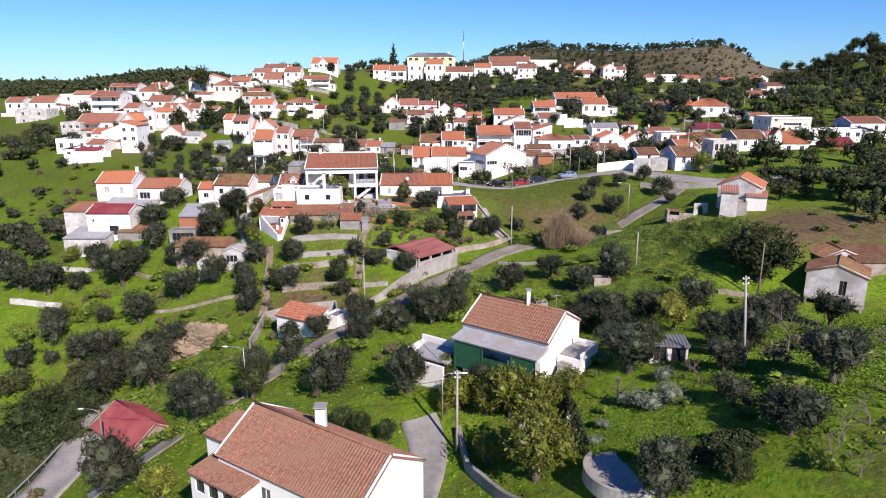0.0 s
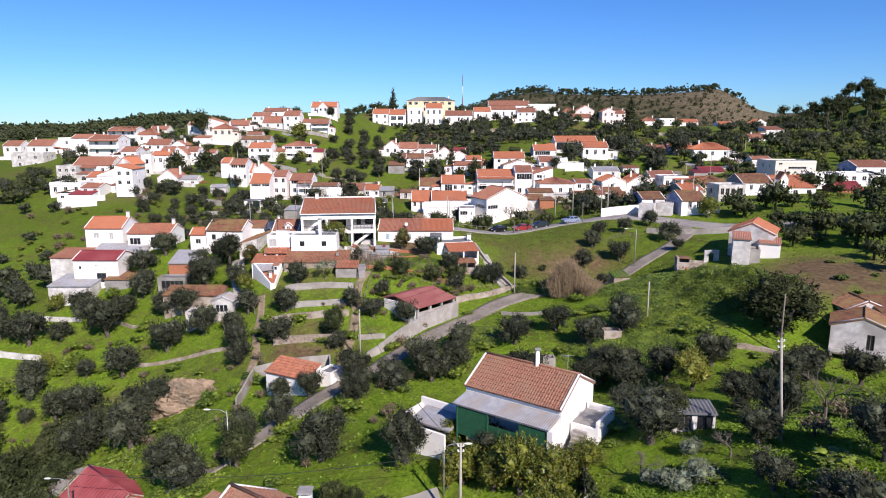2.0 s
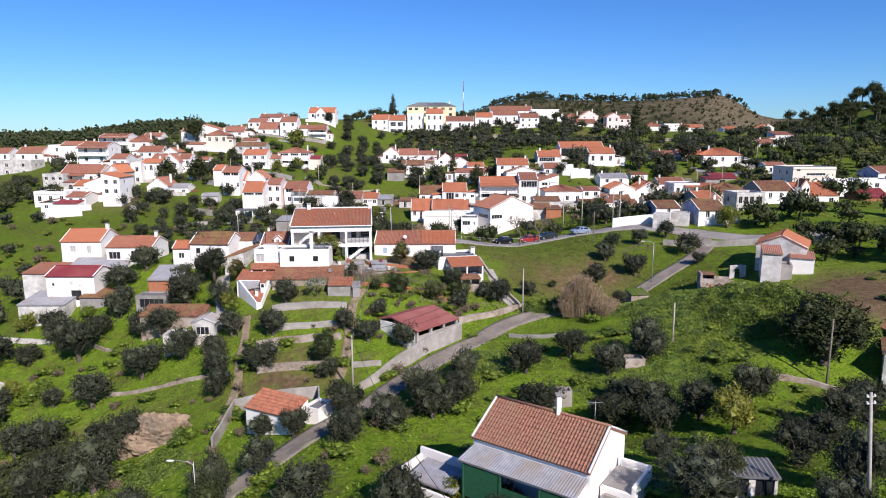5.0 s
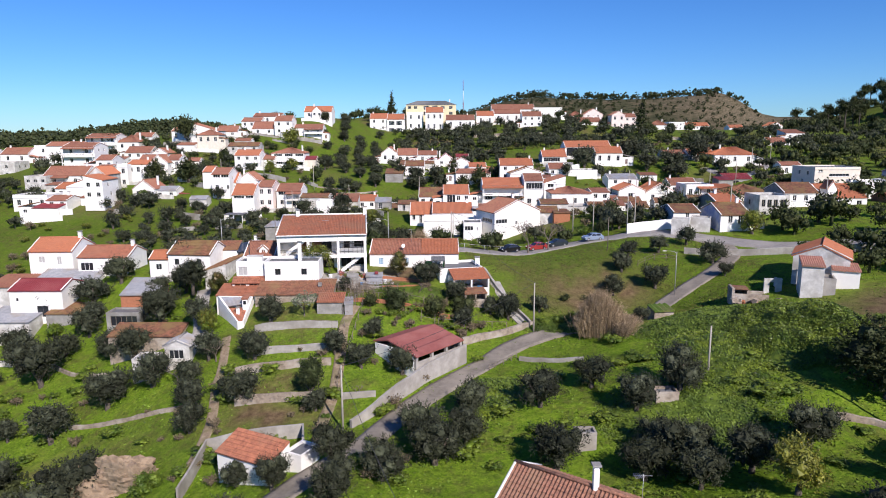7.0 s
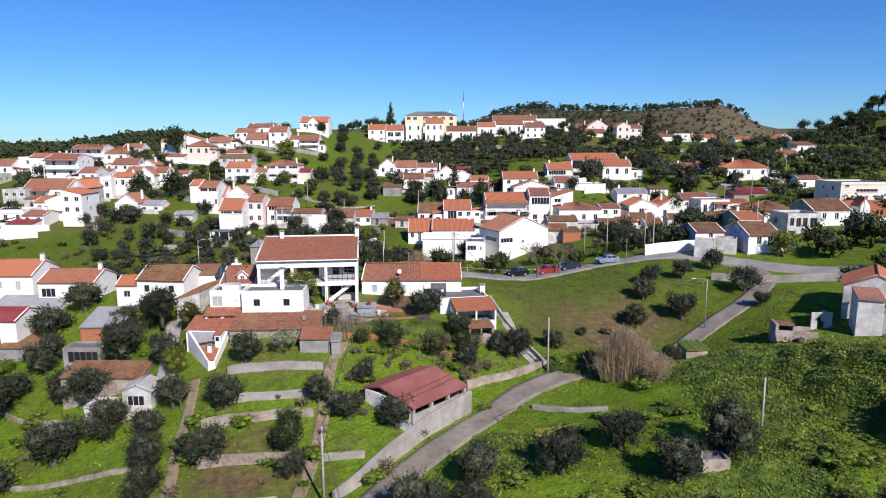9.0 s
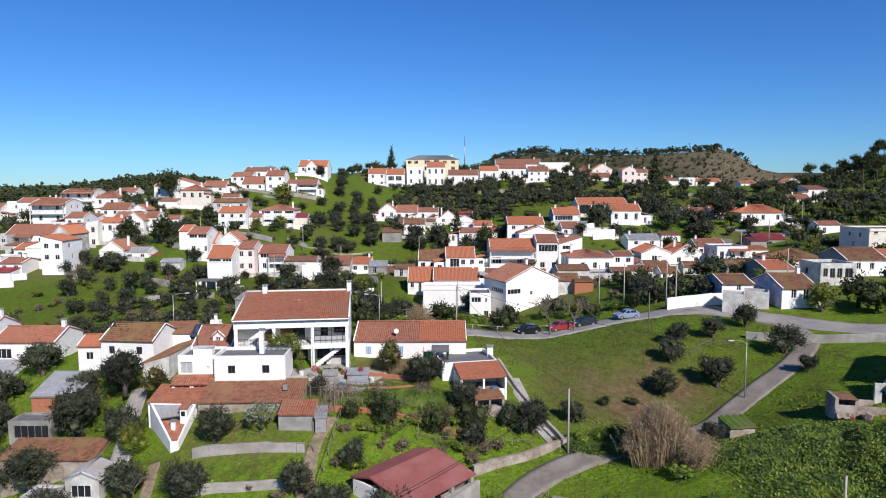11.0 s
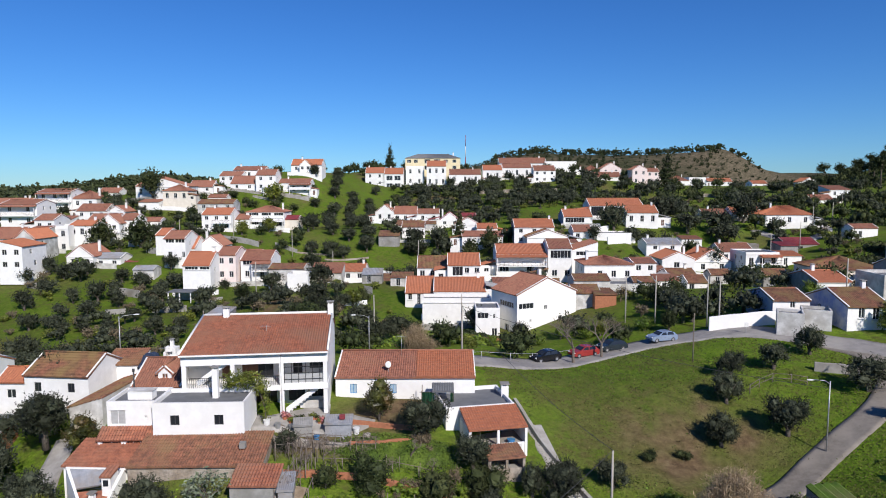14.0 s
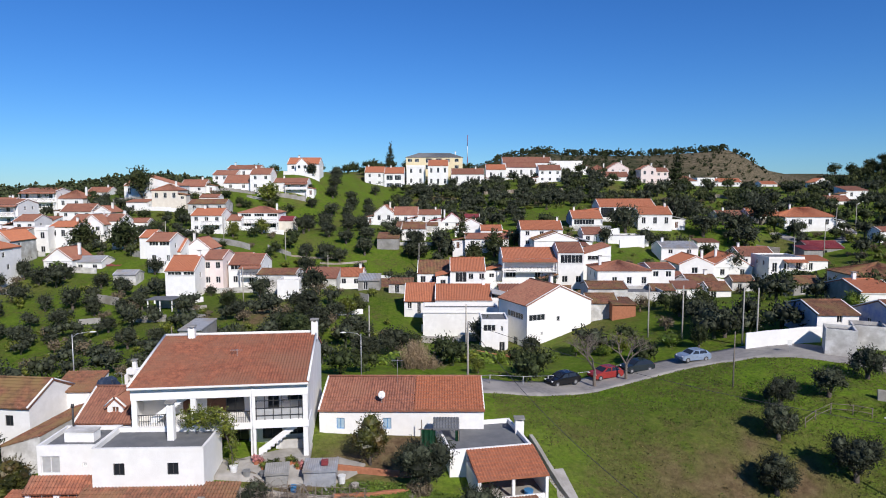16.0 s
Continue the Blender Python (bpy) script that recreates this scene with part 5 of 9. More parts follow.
TILE_MAIN = mat("reddish_brown_roof_tile", (0.42, 0.165, 0.095), (0.24, 0.095, 0.06), 2.2, 0.9, 0.35, 10, (0.30, 0.15, 0.095), 0.3)
TILE_OLD2 = mat("weathered_brown_tile", (0.34, 0.15, 0.09), (0.17, 0.085, 0.055), 2.2, 0.95, 0.45, 9, (0.27, 0.16, 0.085), 0.45)
big_house()
# flat-roofed block in front of it
house(-22.0, 116.5, -0.7, 7.9, 4.2, 4.95, 0.35, "white flat-roofed block with two small dark windows", "F", None, None, 2, [(1.5, 2.3, 3.3, 4.2), (5.3, 6.1, 3.3, 4.2)], frame_mat=FRAME_D, glass=GLASS)
house(-28.15, 117.2, -0.7, 4.3, 4.0, 4.9, 0.3, "white flat-roofed annex with a shuttered window", "F", None, None, 2, [(0.25, 1.6, 3.1, 4.4), (3.2, 3.5, 3.6, 3.9)], glass=SHUTTER)
ch = thing("chimney", "tall white rendered chimney on a flat roof", "chimney", -21.3, 119.0, 4.2)
chimney(ch, 0, 0, 0, 2.7, 0.5)
# white house with dormer behind, to its side
house(-28.7, 123.4, 1.0, 4.8, 7, 3.0, 1.8, "white house with a brown roof and small dormer", "G", TILE_B, wins=[(1, 2, 1, 2)], pitch=0.24)
house(-28.2, 124.2, 3.9, 1.3, 2.6, 1.2, 0.6, "white dormer with a closed brown shutter", "E", TILE_B, wins=[(0.35, 0.95, 0.2, 1.1)], deep=0.3, glass=DOOR_BR)
# small yard with a barbecue behind the dormer
house(-37.2, 133.4, 0.4, 3.9, 3.6, 3.0, 0.9, "small white outhouse with an old brown tiled roof", "M", TILE_OLD2, None, 4, pitch=0.24, course=0.42)
tp = thing("tarpaulin", "dark blue tarpaulin draped over a stack", "tarpaulin", -34.1, 134.2, 1.6)
bm = bmesh.new()
bmesh.ops.create_grid(bm, x_segments=22, y_segments=22, size=1)
for v in bm.verts:
    q = max(abs(v.co.x), abs(v.co.y))
    fold = 0.5 + 0.5 * math.cos(9 * math.atan2(v.co.y, v.co.x))
    v.co = Vector((v.co.x * (1.15 + 0.12 * fold * q), v.co.y * (1.0 + 0.12 * fold * q), 2.7 - 2.6 * max(0, q - 0.55) ** 0.8 + 0.25 * noise.noise(v.co * 2.3) + 0.1 * noise.noise(v.co * 7)))
bmesh.ops.solidify(bm, geom=bm.faces[:], thickness=0.02)
part("sheet", bm, mat("blue_tarpaulin", (0.035, 0.05, 0.085), (0.02, 0.03, 0.055), 3, 0.4), tp)
boxed("stack", (-0.75, 0.75, -0.65, 0.65, -0.6, 2.0), WOOD, tp)
bq = thing("barbecue", "white masonry barbecue with a hood and chimney", "barbecue", -33.7, 138.6, 2.0)
for q in ((-0.95, -0.6, 0, 0.8), (0.6, 0.95, 0, 0.8)):
    boxed("side_pier", (*q, -1, 1.4), WHITE, bq)
boxed("hearth", (-0.6, 0.6, 0.05, 0.75, 0.6, 0.75), CONCRETE, bq)
boxed("back_wall", (-0.6, 0.6, 0.65, 0.8, 0.75, 1.4), WHITE, bq)
boxed("hood", (-0.75, 0.75, 0.05, 0.8, 1.4, 2.0), WHITE, bq)
chimney(bq, 0, 0.45, 2.0, 2.7, 0.4)
slab = thing("yard_slab", "pale concrete yard slab behind a house", "slab", -33.5, 137.6, 1.0)
boxed("slab", (-2.6, 2.6, -2.2, 2.4, -1.2, 1.0), CONCRETE, slab)
flue = thing("flue_pipe", "dark metal flue on a flat roof", "flue", -29.0, 119.6, 4.2)
tubed("pipe", [(0, 0, 0), (0, 0, 2.3)], 0.07, 0.07, FRAME_D, flue, 8)
tubed("cowl", [(0, 0, 2.3), (0, 0, 2.55)], 0.14, 0.11, FRAME_D, flue, 8)
pb = thing("roof_box", "white rendered box on a flat roof", "roof box", -28.0, 119.0, 4.2)
boxed("body", (-1.1, 1.1, -0.5, 0.5, 0, 0.75), WHITE, pb)
boxed("lid", (-1.16, 1.16, -0.56, 0.56, 0.75, 0.83), OLDWHITE, pb)
# tiled outbuildings below
house(-29.35, 113.5, -3.2, 5.7, 3.6, 3.6, 0.8, "low outbuilding with a red-brown tiled roof", "M", TILE_MAIN, pitch=0.24, deep=2, course=0.42)
house(-21.0, 112.7, -2.9, 10.9, 4.3, 3.6, 1.15, "long low outbuilding with weathered brown tiles", "M", TILE_OLD2, STONE, 1, pitch=0.24, deep=2, wins=[(4.6, 6.0, 0.4, 2.2)], course=0.42, glass=WOOD)
house(-15.4, 109.8, -2.2, 3.6, 2.3, 2.6, 0.65, "small shed with an orange-brown tiled roof", "M", TILE_MAIN, GREY, pitch=0.24, deep=2, course=0.42)
house(-28.4, 116.2, -0.4, 4.6, 1.0, 2.0, 0.65, "tiled canopy over a row of small windows", "M", TILE_MAIN, None, 2, [(0.3, 2.0, 1.2, 1.75), (2.4, 4.2, 1.2, 1.75)], pitch=0.24, course=0.42)
tagged(boxed("vent", (-0.25, 0.25, -0.25, 0.25, 0, 0.5), GREY, None), "small grey roof vent on brown tiles", "vent").location = (-17.6, 114.6, 1.35)


def wedge_house():
    """A house on a tapering plot: sheet roof at the wide end, a sunken tiled terrace at the narrow end."""
    e = thing("house", "narrow white wedge-shaped house with a sheet roof", "house", -29, 111, -5.0)
    plan = [(-2.9, 2.3, 5.3), (2.1, 2.2, 5.2), (2.0, -2.4, 2.9), (1.2, -2.5, 2.9)]
    bm = bmesh.new()
    for (ax, ay, at), (bx, by, bt) in zip(plan, plan[1:] + plan[:1]):
        bm.faces.new([bm.verts.new(v) for v in ((bx, by, -1), (ax, ay, -1), (ax, ay, at), (bx, by, bt))])
    bmesh.ops.remove_doubles(bm, verts=bm.verts[:], dist=0.001)
    bmesh.ops.solidify(bm, geom=bm.faces[:], thickness=0.2)
    part("wall", bm, WHITE, e)
    slope("sheet_roof", e, ZINC, (-1.25, 0.45, 4.2), (1.85, 1.0, 4.55), (1.9, 2.05, 5.1), (-2.6, 2.1, 5.15), 0.45, 0.02)
    slope("tiled_terrace", e, TILE_MAIN, (1.3, -2.25, 2.65), (1.8, -2.2, 2.65), (1.85, 0.9, 3.95), (-1.15, 0.4, 3.95), 0.24, 0.05)
    hood = boxed("stair_hood", (1.15, 1.88, 0.2, 1.5, 3.6, 5.35), WHITE, e)
    slope("hood_roof", hood, TILE_MAIN, (1.05, 0.1, 5.4), (1.95, 0.1, 5.4), (1.95, 1.6, 5.7), (1.05, 1.6, 5.7), 0.24, 0.05)
    boxed("hood_opening", (1.3, 1.7, 0.16, 0.2, 4.6, 5.1), GLASS, hood)
    chimney(e, 0.75, -0.5, 2.8, 4.2, 0.42)
    return e


wedge_house()
# the long wing
# glass panes: their pale blue-grey look is put into a flat colour
wing = house(-4.6, 127.0, 0.7, 14.4, 9.6, 3.1, 1.45, "long low white house with blue windows and tiled roof", "G", TILE_B, wins=[(1.5, 2.2, 1.3, 2.3), (5.6, 6.3, 1.3, 2.3), (10.2, 10.9, 1.2, 2.3)], frame_mat=BLUE_P, glass=mat("pale_blue_glass", (0.36, 0.47, 0.55), (0.30, 0.41, 0.50), 3, 0.4), pitch=0.235, course=0.44, name="house")
slope("roof_repair", wing, TILE_O, (1.1, -0.3, 3.14), (7.26, -0.3, 3.14), (7.26, 4.8, 4.66), (1.1, 4.8, 4.66), 0.235, 0.05, 0.44, "newer orange tiles")
dish = thing("satellite_dish", "white satellite dish on a thin mast", "satellite dish", -6.4, 127.8, 3.9)
bm = bmesh.new()
tube(bm, [(0, 0, -0.5), (0, 0, 0.9)], 0.03, 0.03, 6)
part("mast", bm, STEEL, dish)
bm = bmesh.new()
bmesh.ops.create_uvsphere(bm, u_segments=16, v_segments=8, radius=0.32, matrix=Matrix.Translation((0, -0.1, 0.95)) @ Matrix.Rotation(radians(-22), 4, "X") @ Matrix.Diagonal((1, 0.16, 1.08, 1)))
part("reflector", bm, FRAME_W, dish, "", True)
tubed("feed_arm", [(0, -0.12, 0.68), (0, -0.5, 0.9)], 0.015, 0.012, STEEL, dish, 5)
# garden room under a dark roof against the wing
sh = thing("garden_shelter", "makeshift garden shelter with dark green netting", "shelter", -0.9, 124.4, 0.4)
slope("roof", sh, DARKGREY, (-0.9, -0.3, 2.7), (1.3, -0.3, 2.7), (1.3, 1.4, 3.1), (-0.9, 1.4, 3.1), 0.24, 0.05, 0.42)
for c in (-1.9, -0.8, 1.2):
    tubed("post", [(c, -0.1, -1.5), (c, -0.1, 2.7)], 0.05, 0.045, WOOD, sh, 6)
    tubed("post", [(c, 1.3, -1.5), (c, 1.3, 2.9)], 0.05, 0.045, WOOD, sh, 6)
tubed("beam", [(-2.1, -0.1, 2.6), (1.3, -0.1, 2.65)], 0.045, 0.045, WOOD, sh, 6)
for c0, c1, k in ((-1.9, -0.7, 2), (0.95, 1.3, 4)):
    bm = bmesh.new()
    rim = [[bm.verts.new((c0 + (c1 - c0) * i / 8, -0.14 + 0.06 * math.sin(i * 2.2), v)) for i in range(9)] for v in (0.2, 1.4, 2.6)]
    for lo, hi in zip(rim, rim[1:]):
        for i in range(8):
            bm.faces.new((lo[i], lo[i + 1], hi[i + 1], hi[i]))
    bmesh.ops.solidify(bm, geom=bm.faces[:], thickness=0.02)
    part("netting", bm, GREEN_P, sh, "dark green netting")
boxed("low_wall", (-2.0, 1.3, -0.02, 0.2, -1.5, 0.6), OLDWHITE, sh)
# terrace and its lean-to
house(2.9, 122.2, -1.2, 6.8, 6.0, 3.2, 0.35, "white annex with a grey flat terrace roof", "F", None, None, 12)
ch = thing("chimney", "white chimney with a flat cap on a terrace", "chimney", 5.6, 126.2, 1.6)
chimney(ch, 0, 0, 0, 1.5, 0.75)


def carport(x, y, z, w, d, h0, h1, label, roof, rz, back=True, wall=None):
    e = thing("lean_to", label, "lean-to", x, y, z, rz)
    slope("roof", e, roof, (-w / 2, 0, h0), (w / 2, 0, h0), (w / 2, d, h1), (-w / 2, d, h1), 0.235, 0.045, 0.44)
    for c in (-w / 2 + 0.15, 0, w / 2 - 0.15):
        boxed("post", (c - 0.12, c + 0.12, 0.1, 0.34, -1.5, h0), wall or WHITE, e)
    if back:
        boxed("back_wall", (-w / 2, w / 2, d - 0.2, d, -2, h1 - 0.1), wall or WHITE, e)
        boxed("side_wall", (-w / 2, -w / 2 + 0.2, 0.1, d - 0.2, -2, h0), wall or WHITE, e)
        boxed("side_wall", (w / 2 - 0.2, w / 2, 0.4, d - 0.2, -2, h0), wall or WHITE, e)
        boxed("low_wall", (-w / 2 + 0.2, w / 2 - 0.3, 0.12, 0.3, -2, 0.8), wall or WHITE, e)
        boxed("floor_slab", (-w / 2 + 0.2, w / 2 - 0.2, 0.32, d - 0.2, -1.0, 0.62), CONCRETE, e)
    return e


carport(4.4, 118.7, -0.9, 5.6, 3.8, 2.3, 3.2, "white lean-to with an orange tiled roof and open front", TILE_O, 12)
carport(4.9, 115.7, -1.9, 3.4, 2.4, 1.8, 2.15, "low open shed with an old brown tiled roof", TILE_OLD2, 12, True, STONE)

# ---- the house with the corrugated verandah ----
RB = -35.0
TILE_NEAR = mat("moss_spotted_roof_tile", (0.36, 0.175, 0.115), (0.17, 0.085, 0.06), 5.5, 0.95, 0.5, 14, (0.25, 0.145, 0.095), 0.6)
house(6.25, 55.77, -2.4, 9.0, 6.6, 3.7, 1.75, "white house with a moss-spotted brown tiled roof", "G", TILE_NEAR, None, RB, [(2, 3, 1.2, 2.2), (6, 7, 0.9, 2.2)], pitch=0.24, course=0.42, deep=4)
ch = thing("chimney", "slender white chimney pipe on a tiled roof", "chimney", 8.67, 58.1, 2.6)
chimney(ch, 0, 0, 0, 1.7, 0.34)


def verandah():
    e = thing("verandah", "grey corrugated verandah roof over green netting", "verandah", 6.5, 55.6, -2.4, RB)
    slope("sheet_roof", e, ZINC, (-5.0, -1.9, 2.5), (4.0, -1.9, 2.5), (4.1, -0.05, 3.1), (-4.7, -0.05, 3.1), 0.2, 0.03, 1.4)
    for c in (-4.6, -1.6, 1.4, 3.8):
        boxed("post", (c - 0.08, c + 0.08, -1.8, -1.64, -2, 2.5), GREEN_P, e)
    bm = bmesh.new()
    box(bm, -4.55, -1.7, -1.75, -1.71, -0.2, 2.4)
    box(bm, -1.5, 1.3, -1.75, -1.71, -0.2, 1.4)
    box(bm, 1.5, 3.7, -1.75, -1.71, -0.2, 2.3)
    part("netting", bm, GREEN_P, e, "dark green netting")
    boxed("end_wall", (3.85, 4.35, -1.85, -0.03, -2, 2.45), WHITE, e)
    return e


verandah()


def yard():
    e = thing("courtyard_walls", "low white courtyard walls with a plastic sheet roof", "courtyard", 6.5, 55.6, -2.4, RB)
    boxed("wall", (-10.2, -4.9, 0.6, 0.85, -4.5, 0.9), WHITE, e)
    boxed("wall", (-10.2, -9.95, -2.6, 0.6, -4.5, 0.35), WHITE, e)
    boxed("wall", (-9.95, -5.2, -2.8, -2.55, -4.5, -0.2), WHITE, e)
    slope("sheet_roof", e, ZINC, (-9.2, -2.4, 0.05), (-5.0, -2.4, 0.05), (-5.0, 0.2, 0.45), (-9.2, 0.2, 0.45), 0.2, 0.02)
    boxed("side_block", (4.32, 6.7, 1.6, 5.2, -3, 1.9), WHITE, e)
    boxed("terrace_floor", (4.4, 6.45, 1.85, 4.95, 1.9, 1.96), GREY, e)
    boxed("parapet", (6.45, 6.7, 1.6, 5.2, 1.9, 2.5), WHITE, e)
    boxed("parapet", (4.32, 6.45, 4.95, 5.2, 1.9, 2.5), WHITE, e)
    for k in range(9):
        boxed("step", (4.7, 5.8, -1.0 + k * 0.29, 1.6, -0.4 + k * 0.22 - 0.3, -0.4 + k * 0.24), CONCRETE, e)
    boxed("stair_wall", (5.8, 6.05, -1.0, 1.6, -2, 1.1), WHITE, e)
    return e


yard()

# ---- house at the start of the flight ----
house(-9.5, 36.0, -4.2, 12.2, 6.8, 3.3, 2.1, "white house with a red-brown tiled roof and chimney", "G", TILE_NEAR, None, -33, [(1.5, 2.5, 0.9, 2.2), (4, 5, 0.9, 2.2), (8, 9, 0.9, 2.2)], pitch=0.24, course=0.42, deep=4)
ch = thing("chimney", "white rendered chimney on a tiled roof", "chimney", -7.7, 40.3, -0.6)
chimney(ch, 0, 0, 0, 2.4, 0.7)
house(-14.2, 37.2, -4.4, 5.0, 2.6, 2.6, 0.25, "white annex with a tiled terrace and window row", "M", TILE_NEAR, None, -33, [(0.5, 1.4, 1.2, 2.3), (1.8, 2.8, 1.2, 2.3), (3.2, 4.2, 1.2, 2.3)], frame_mat=FRAME_D, pitch=0.24)
house(-15.3, 41.2, -4.4, 2.4, 3.0, 3.5, 0.4, "white wing with a small brown roof", "M", TILE_NEAR, None, -33, pitch=0.24)

# ---- sheds ----
house(-36.9, 65.8, -19.0, 9.2, 6.0, 3.3, 2.0, "stone barn with a dark red sheet roof", "G", TILE_RED, STONE, -38, [(1.0, 2.0, 0.2, 2.3)], side=[(2.4, 3.6, 0.3, 2.4)], pitch=0.5, glass=SHUTTER, deep=4)


def lane_shed():
    e = thing("shed", "open shed with a dull red roof above a concrete wall", "shed", -2.12, 102.86, -4.7, 48)
    slope("roof_slope", e, TILE_SHED, (-5.2, -3.4, 1.7), (3.4, -3.4, 1.7), (3.4, 1.6, 2.75), (-5.2, 1.6, 2.75), 0.3, 0.012)
    slope("roof_slope", e, TILE_SHED, (3.4, 4.2, 2.1), (-5.2, 4.2, 2.1), (-5.2, 1.6, 2.75), (3.4, 1.6, 2.75), 0.3, 0.012)
    for c in (-4.9, -2.2, 0.4, 3.1):
        boxed("pillar", (c - 0.18, c + 0.18, -3.2, -2.85, -2, 1.7), CONCRETE, e)
    boxed("end_wall", (-5.1, -4.9, -2.8, 4.0, -3, 1.9), WHITE, e)
    boxed("end_wall", (3.15, 3.3, -2.8, 4.0, -3, 1.9), CONCRETE, e)
    boxed("back_wall", (-4.9, 3.15, 3.8, 4.0, -3, 2.0), CONCRETE, e)
    boxed("front_wall", (-4.72, 2.92, -3.15, -2.95, -3, 0.9), CONCRETE, e)
    boxed("floor_slab", (-4.9, 3.15, -2.8, 3.8, -2.5, -0.6), CONCRETE, e)
    return e


TILE_SHED = mat("dull_red_roof", (0.30, 0.10, 0.085), (0.26, 0.085, 0.072), 1.5, 0.8, 0.1, 8, (0.33, 0.13, 0.11), 0.4)
lane_shed()
house(-18.5, 79.3, -8.7, 6.3, 2.9, 2.4, 1.0, "white shed with an orange tiled roof below the gardens", "M", TILE_MAIN, None, -27, pitch=0.24, deep=3, course=0.42)
long_wall("yard_wall", [(-24.6, 79.0), (-24.4, 86.2), (-14.4, 86.4), (-13.8, 83.5)], 1.6, 1.5, 0.22, CONCRETE, "weathered concrete yard wall round a tank", 1.5)
house(-13.9, 79.5, -8.0, 2.0, 2.6, 1.7, 0.2, "small white hut beside an orange shed", "F", None, None, -28)
bw = thing("water_tank", "small white block beside the lane", "tank", -1.4, 84.5, height(-1.4, 84.5), 30)
boxed("body", (-0.7, 0.7, -0.6, 0.6, -0.5, 0.9), WHITE, bw)
# left white houses
house(-68.4, 135.0, -0.4, 7.6, 7.5, 3.3, 1.8, "white house with an orange roof and shuttered windows", "G", TILE_O, wins=[(1.6, 2.7, 1.2, 2.3), (4.8, 5.6, 0.9, 2.3)], chim=0.9, glass=SHUTTER)
house(-58.8, 134.0, -1.4, 8.8, 7, 3.4, 1.4, "white house with a brown roof and glazed porch", "G", TILE_MAIN, wins=[(0.4, 2.6, 1.0, 2.4), (4.6, 6.4, 0.8, 2.6), (6.9, 8.4, 0.4, 2.6)], chim=0.85)
house(-64.7, 124.0, -6.0, 8.4, 6.5, 4.6, 1.1, "white house with a dark red roof and loggia", "G", TILE_RED, wins=[(1.0, 1.4, 2.8, 3.3), (4.2, 6.0, 0.2, 2.0)], frame_mat=FRAME_D, deep=5)
house(-63.8, 130.6, -3.6, 10.5, 4.4, 2.1, 1.2, "grey sheet roof over a yard", "M", ZINC)
house(-73, 129, -4.6, 6.5, 6, 2.6, 0.8, "low shed with a brown sheet roof", "M", TILE_B, OLDWHITE, deep=5)
house(-68.0, 120.5, -8.0, 8.0, 6.5, 2.4, 0.8, "low shed with a grey corrugated roof", "M", ZINC, OLDWHITE, deep=5, pitch=0.3)
house(-60.0, 122.5, -6.8, 5.0, 5, 2.0, 0.5, "patched shed with a rusty roof", "M", TILE_OLD, GREY, deep=4)
house(-47.1, 129.8, -1.2, 3.5, 4, 3.7, 1.0, "small white house with an orange roof", "G", TILE_O, wins=[(1, 2, 1.8, 2.8)])
house(-41.8, 128.8, -0.4, 7.3, 6.4, 3.85, 1.6, "old white house with a lichened tile roof", "G", TILE_OLD, rz=-6, wins=[(1.1, 1.9, 2.0, 3.0), (4.9, 5.7, 2.0, 3.0)], pitch=0.24, course=0.42, frame_mat=FRAME_D)
house(-35.6, 123.2, -1.4, 3.4, 10, 3.2, 1.1, "narrow old tiled lean-to along a rendered wall", "N", TILE_OLD, OLDWHITE, -4, pitch=0.24, course=0.42)
house(-47.0, 121.0, -5.0, 5.4, 5.0, 3.6, 1.5, "brick shed with a grey sheet roof", "M", ZINC, BRICK, deep=4)
house(-48.1, 118.0, -5.8, 5.0, 3.0, 2.1, 0.2, "open grey concrete shelter", "F", None, GREY, wins=[(0.6, 4.6, 0.3, 1.8)], frame_mat=WOOD)
house(-41.4, 110.0, -6.7, 9.8, 3.6, 2.2, 0.8, "long low shed with patched brown tiles", "M", TILE_OLD, STONE, deep=3, pitch=0.24)
house(-34.4, 104.2, -6.4, 3.2, 3.4, 2.4, 0.7, "small shed with a pale blue sheet roof", "E", ZINC, OLDWHITE, deep=3, wins=[(0.5, 2.4, 0.6, 1.8)])
house(-38.8, 103.8, -8.3, 2.8, 2.8, 2.4, 0.2, "small white cube-shaped hut among olives", "F", None, OLDWHITE, deep=3)
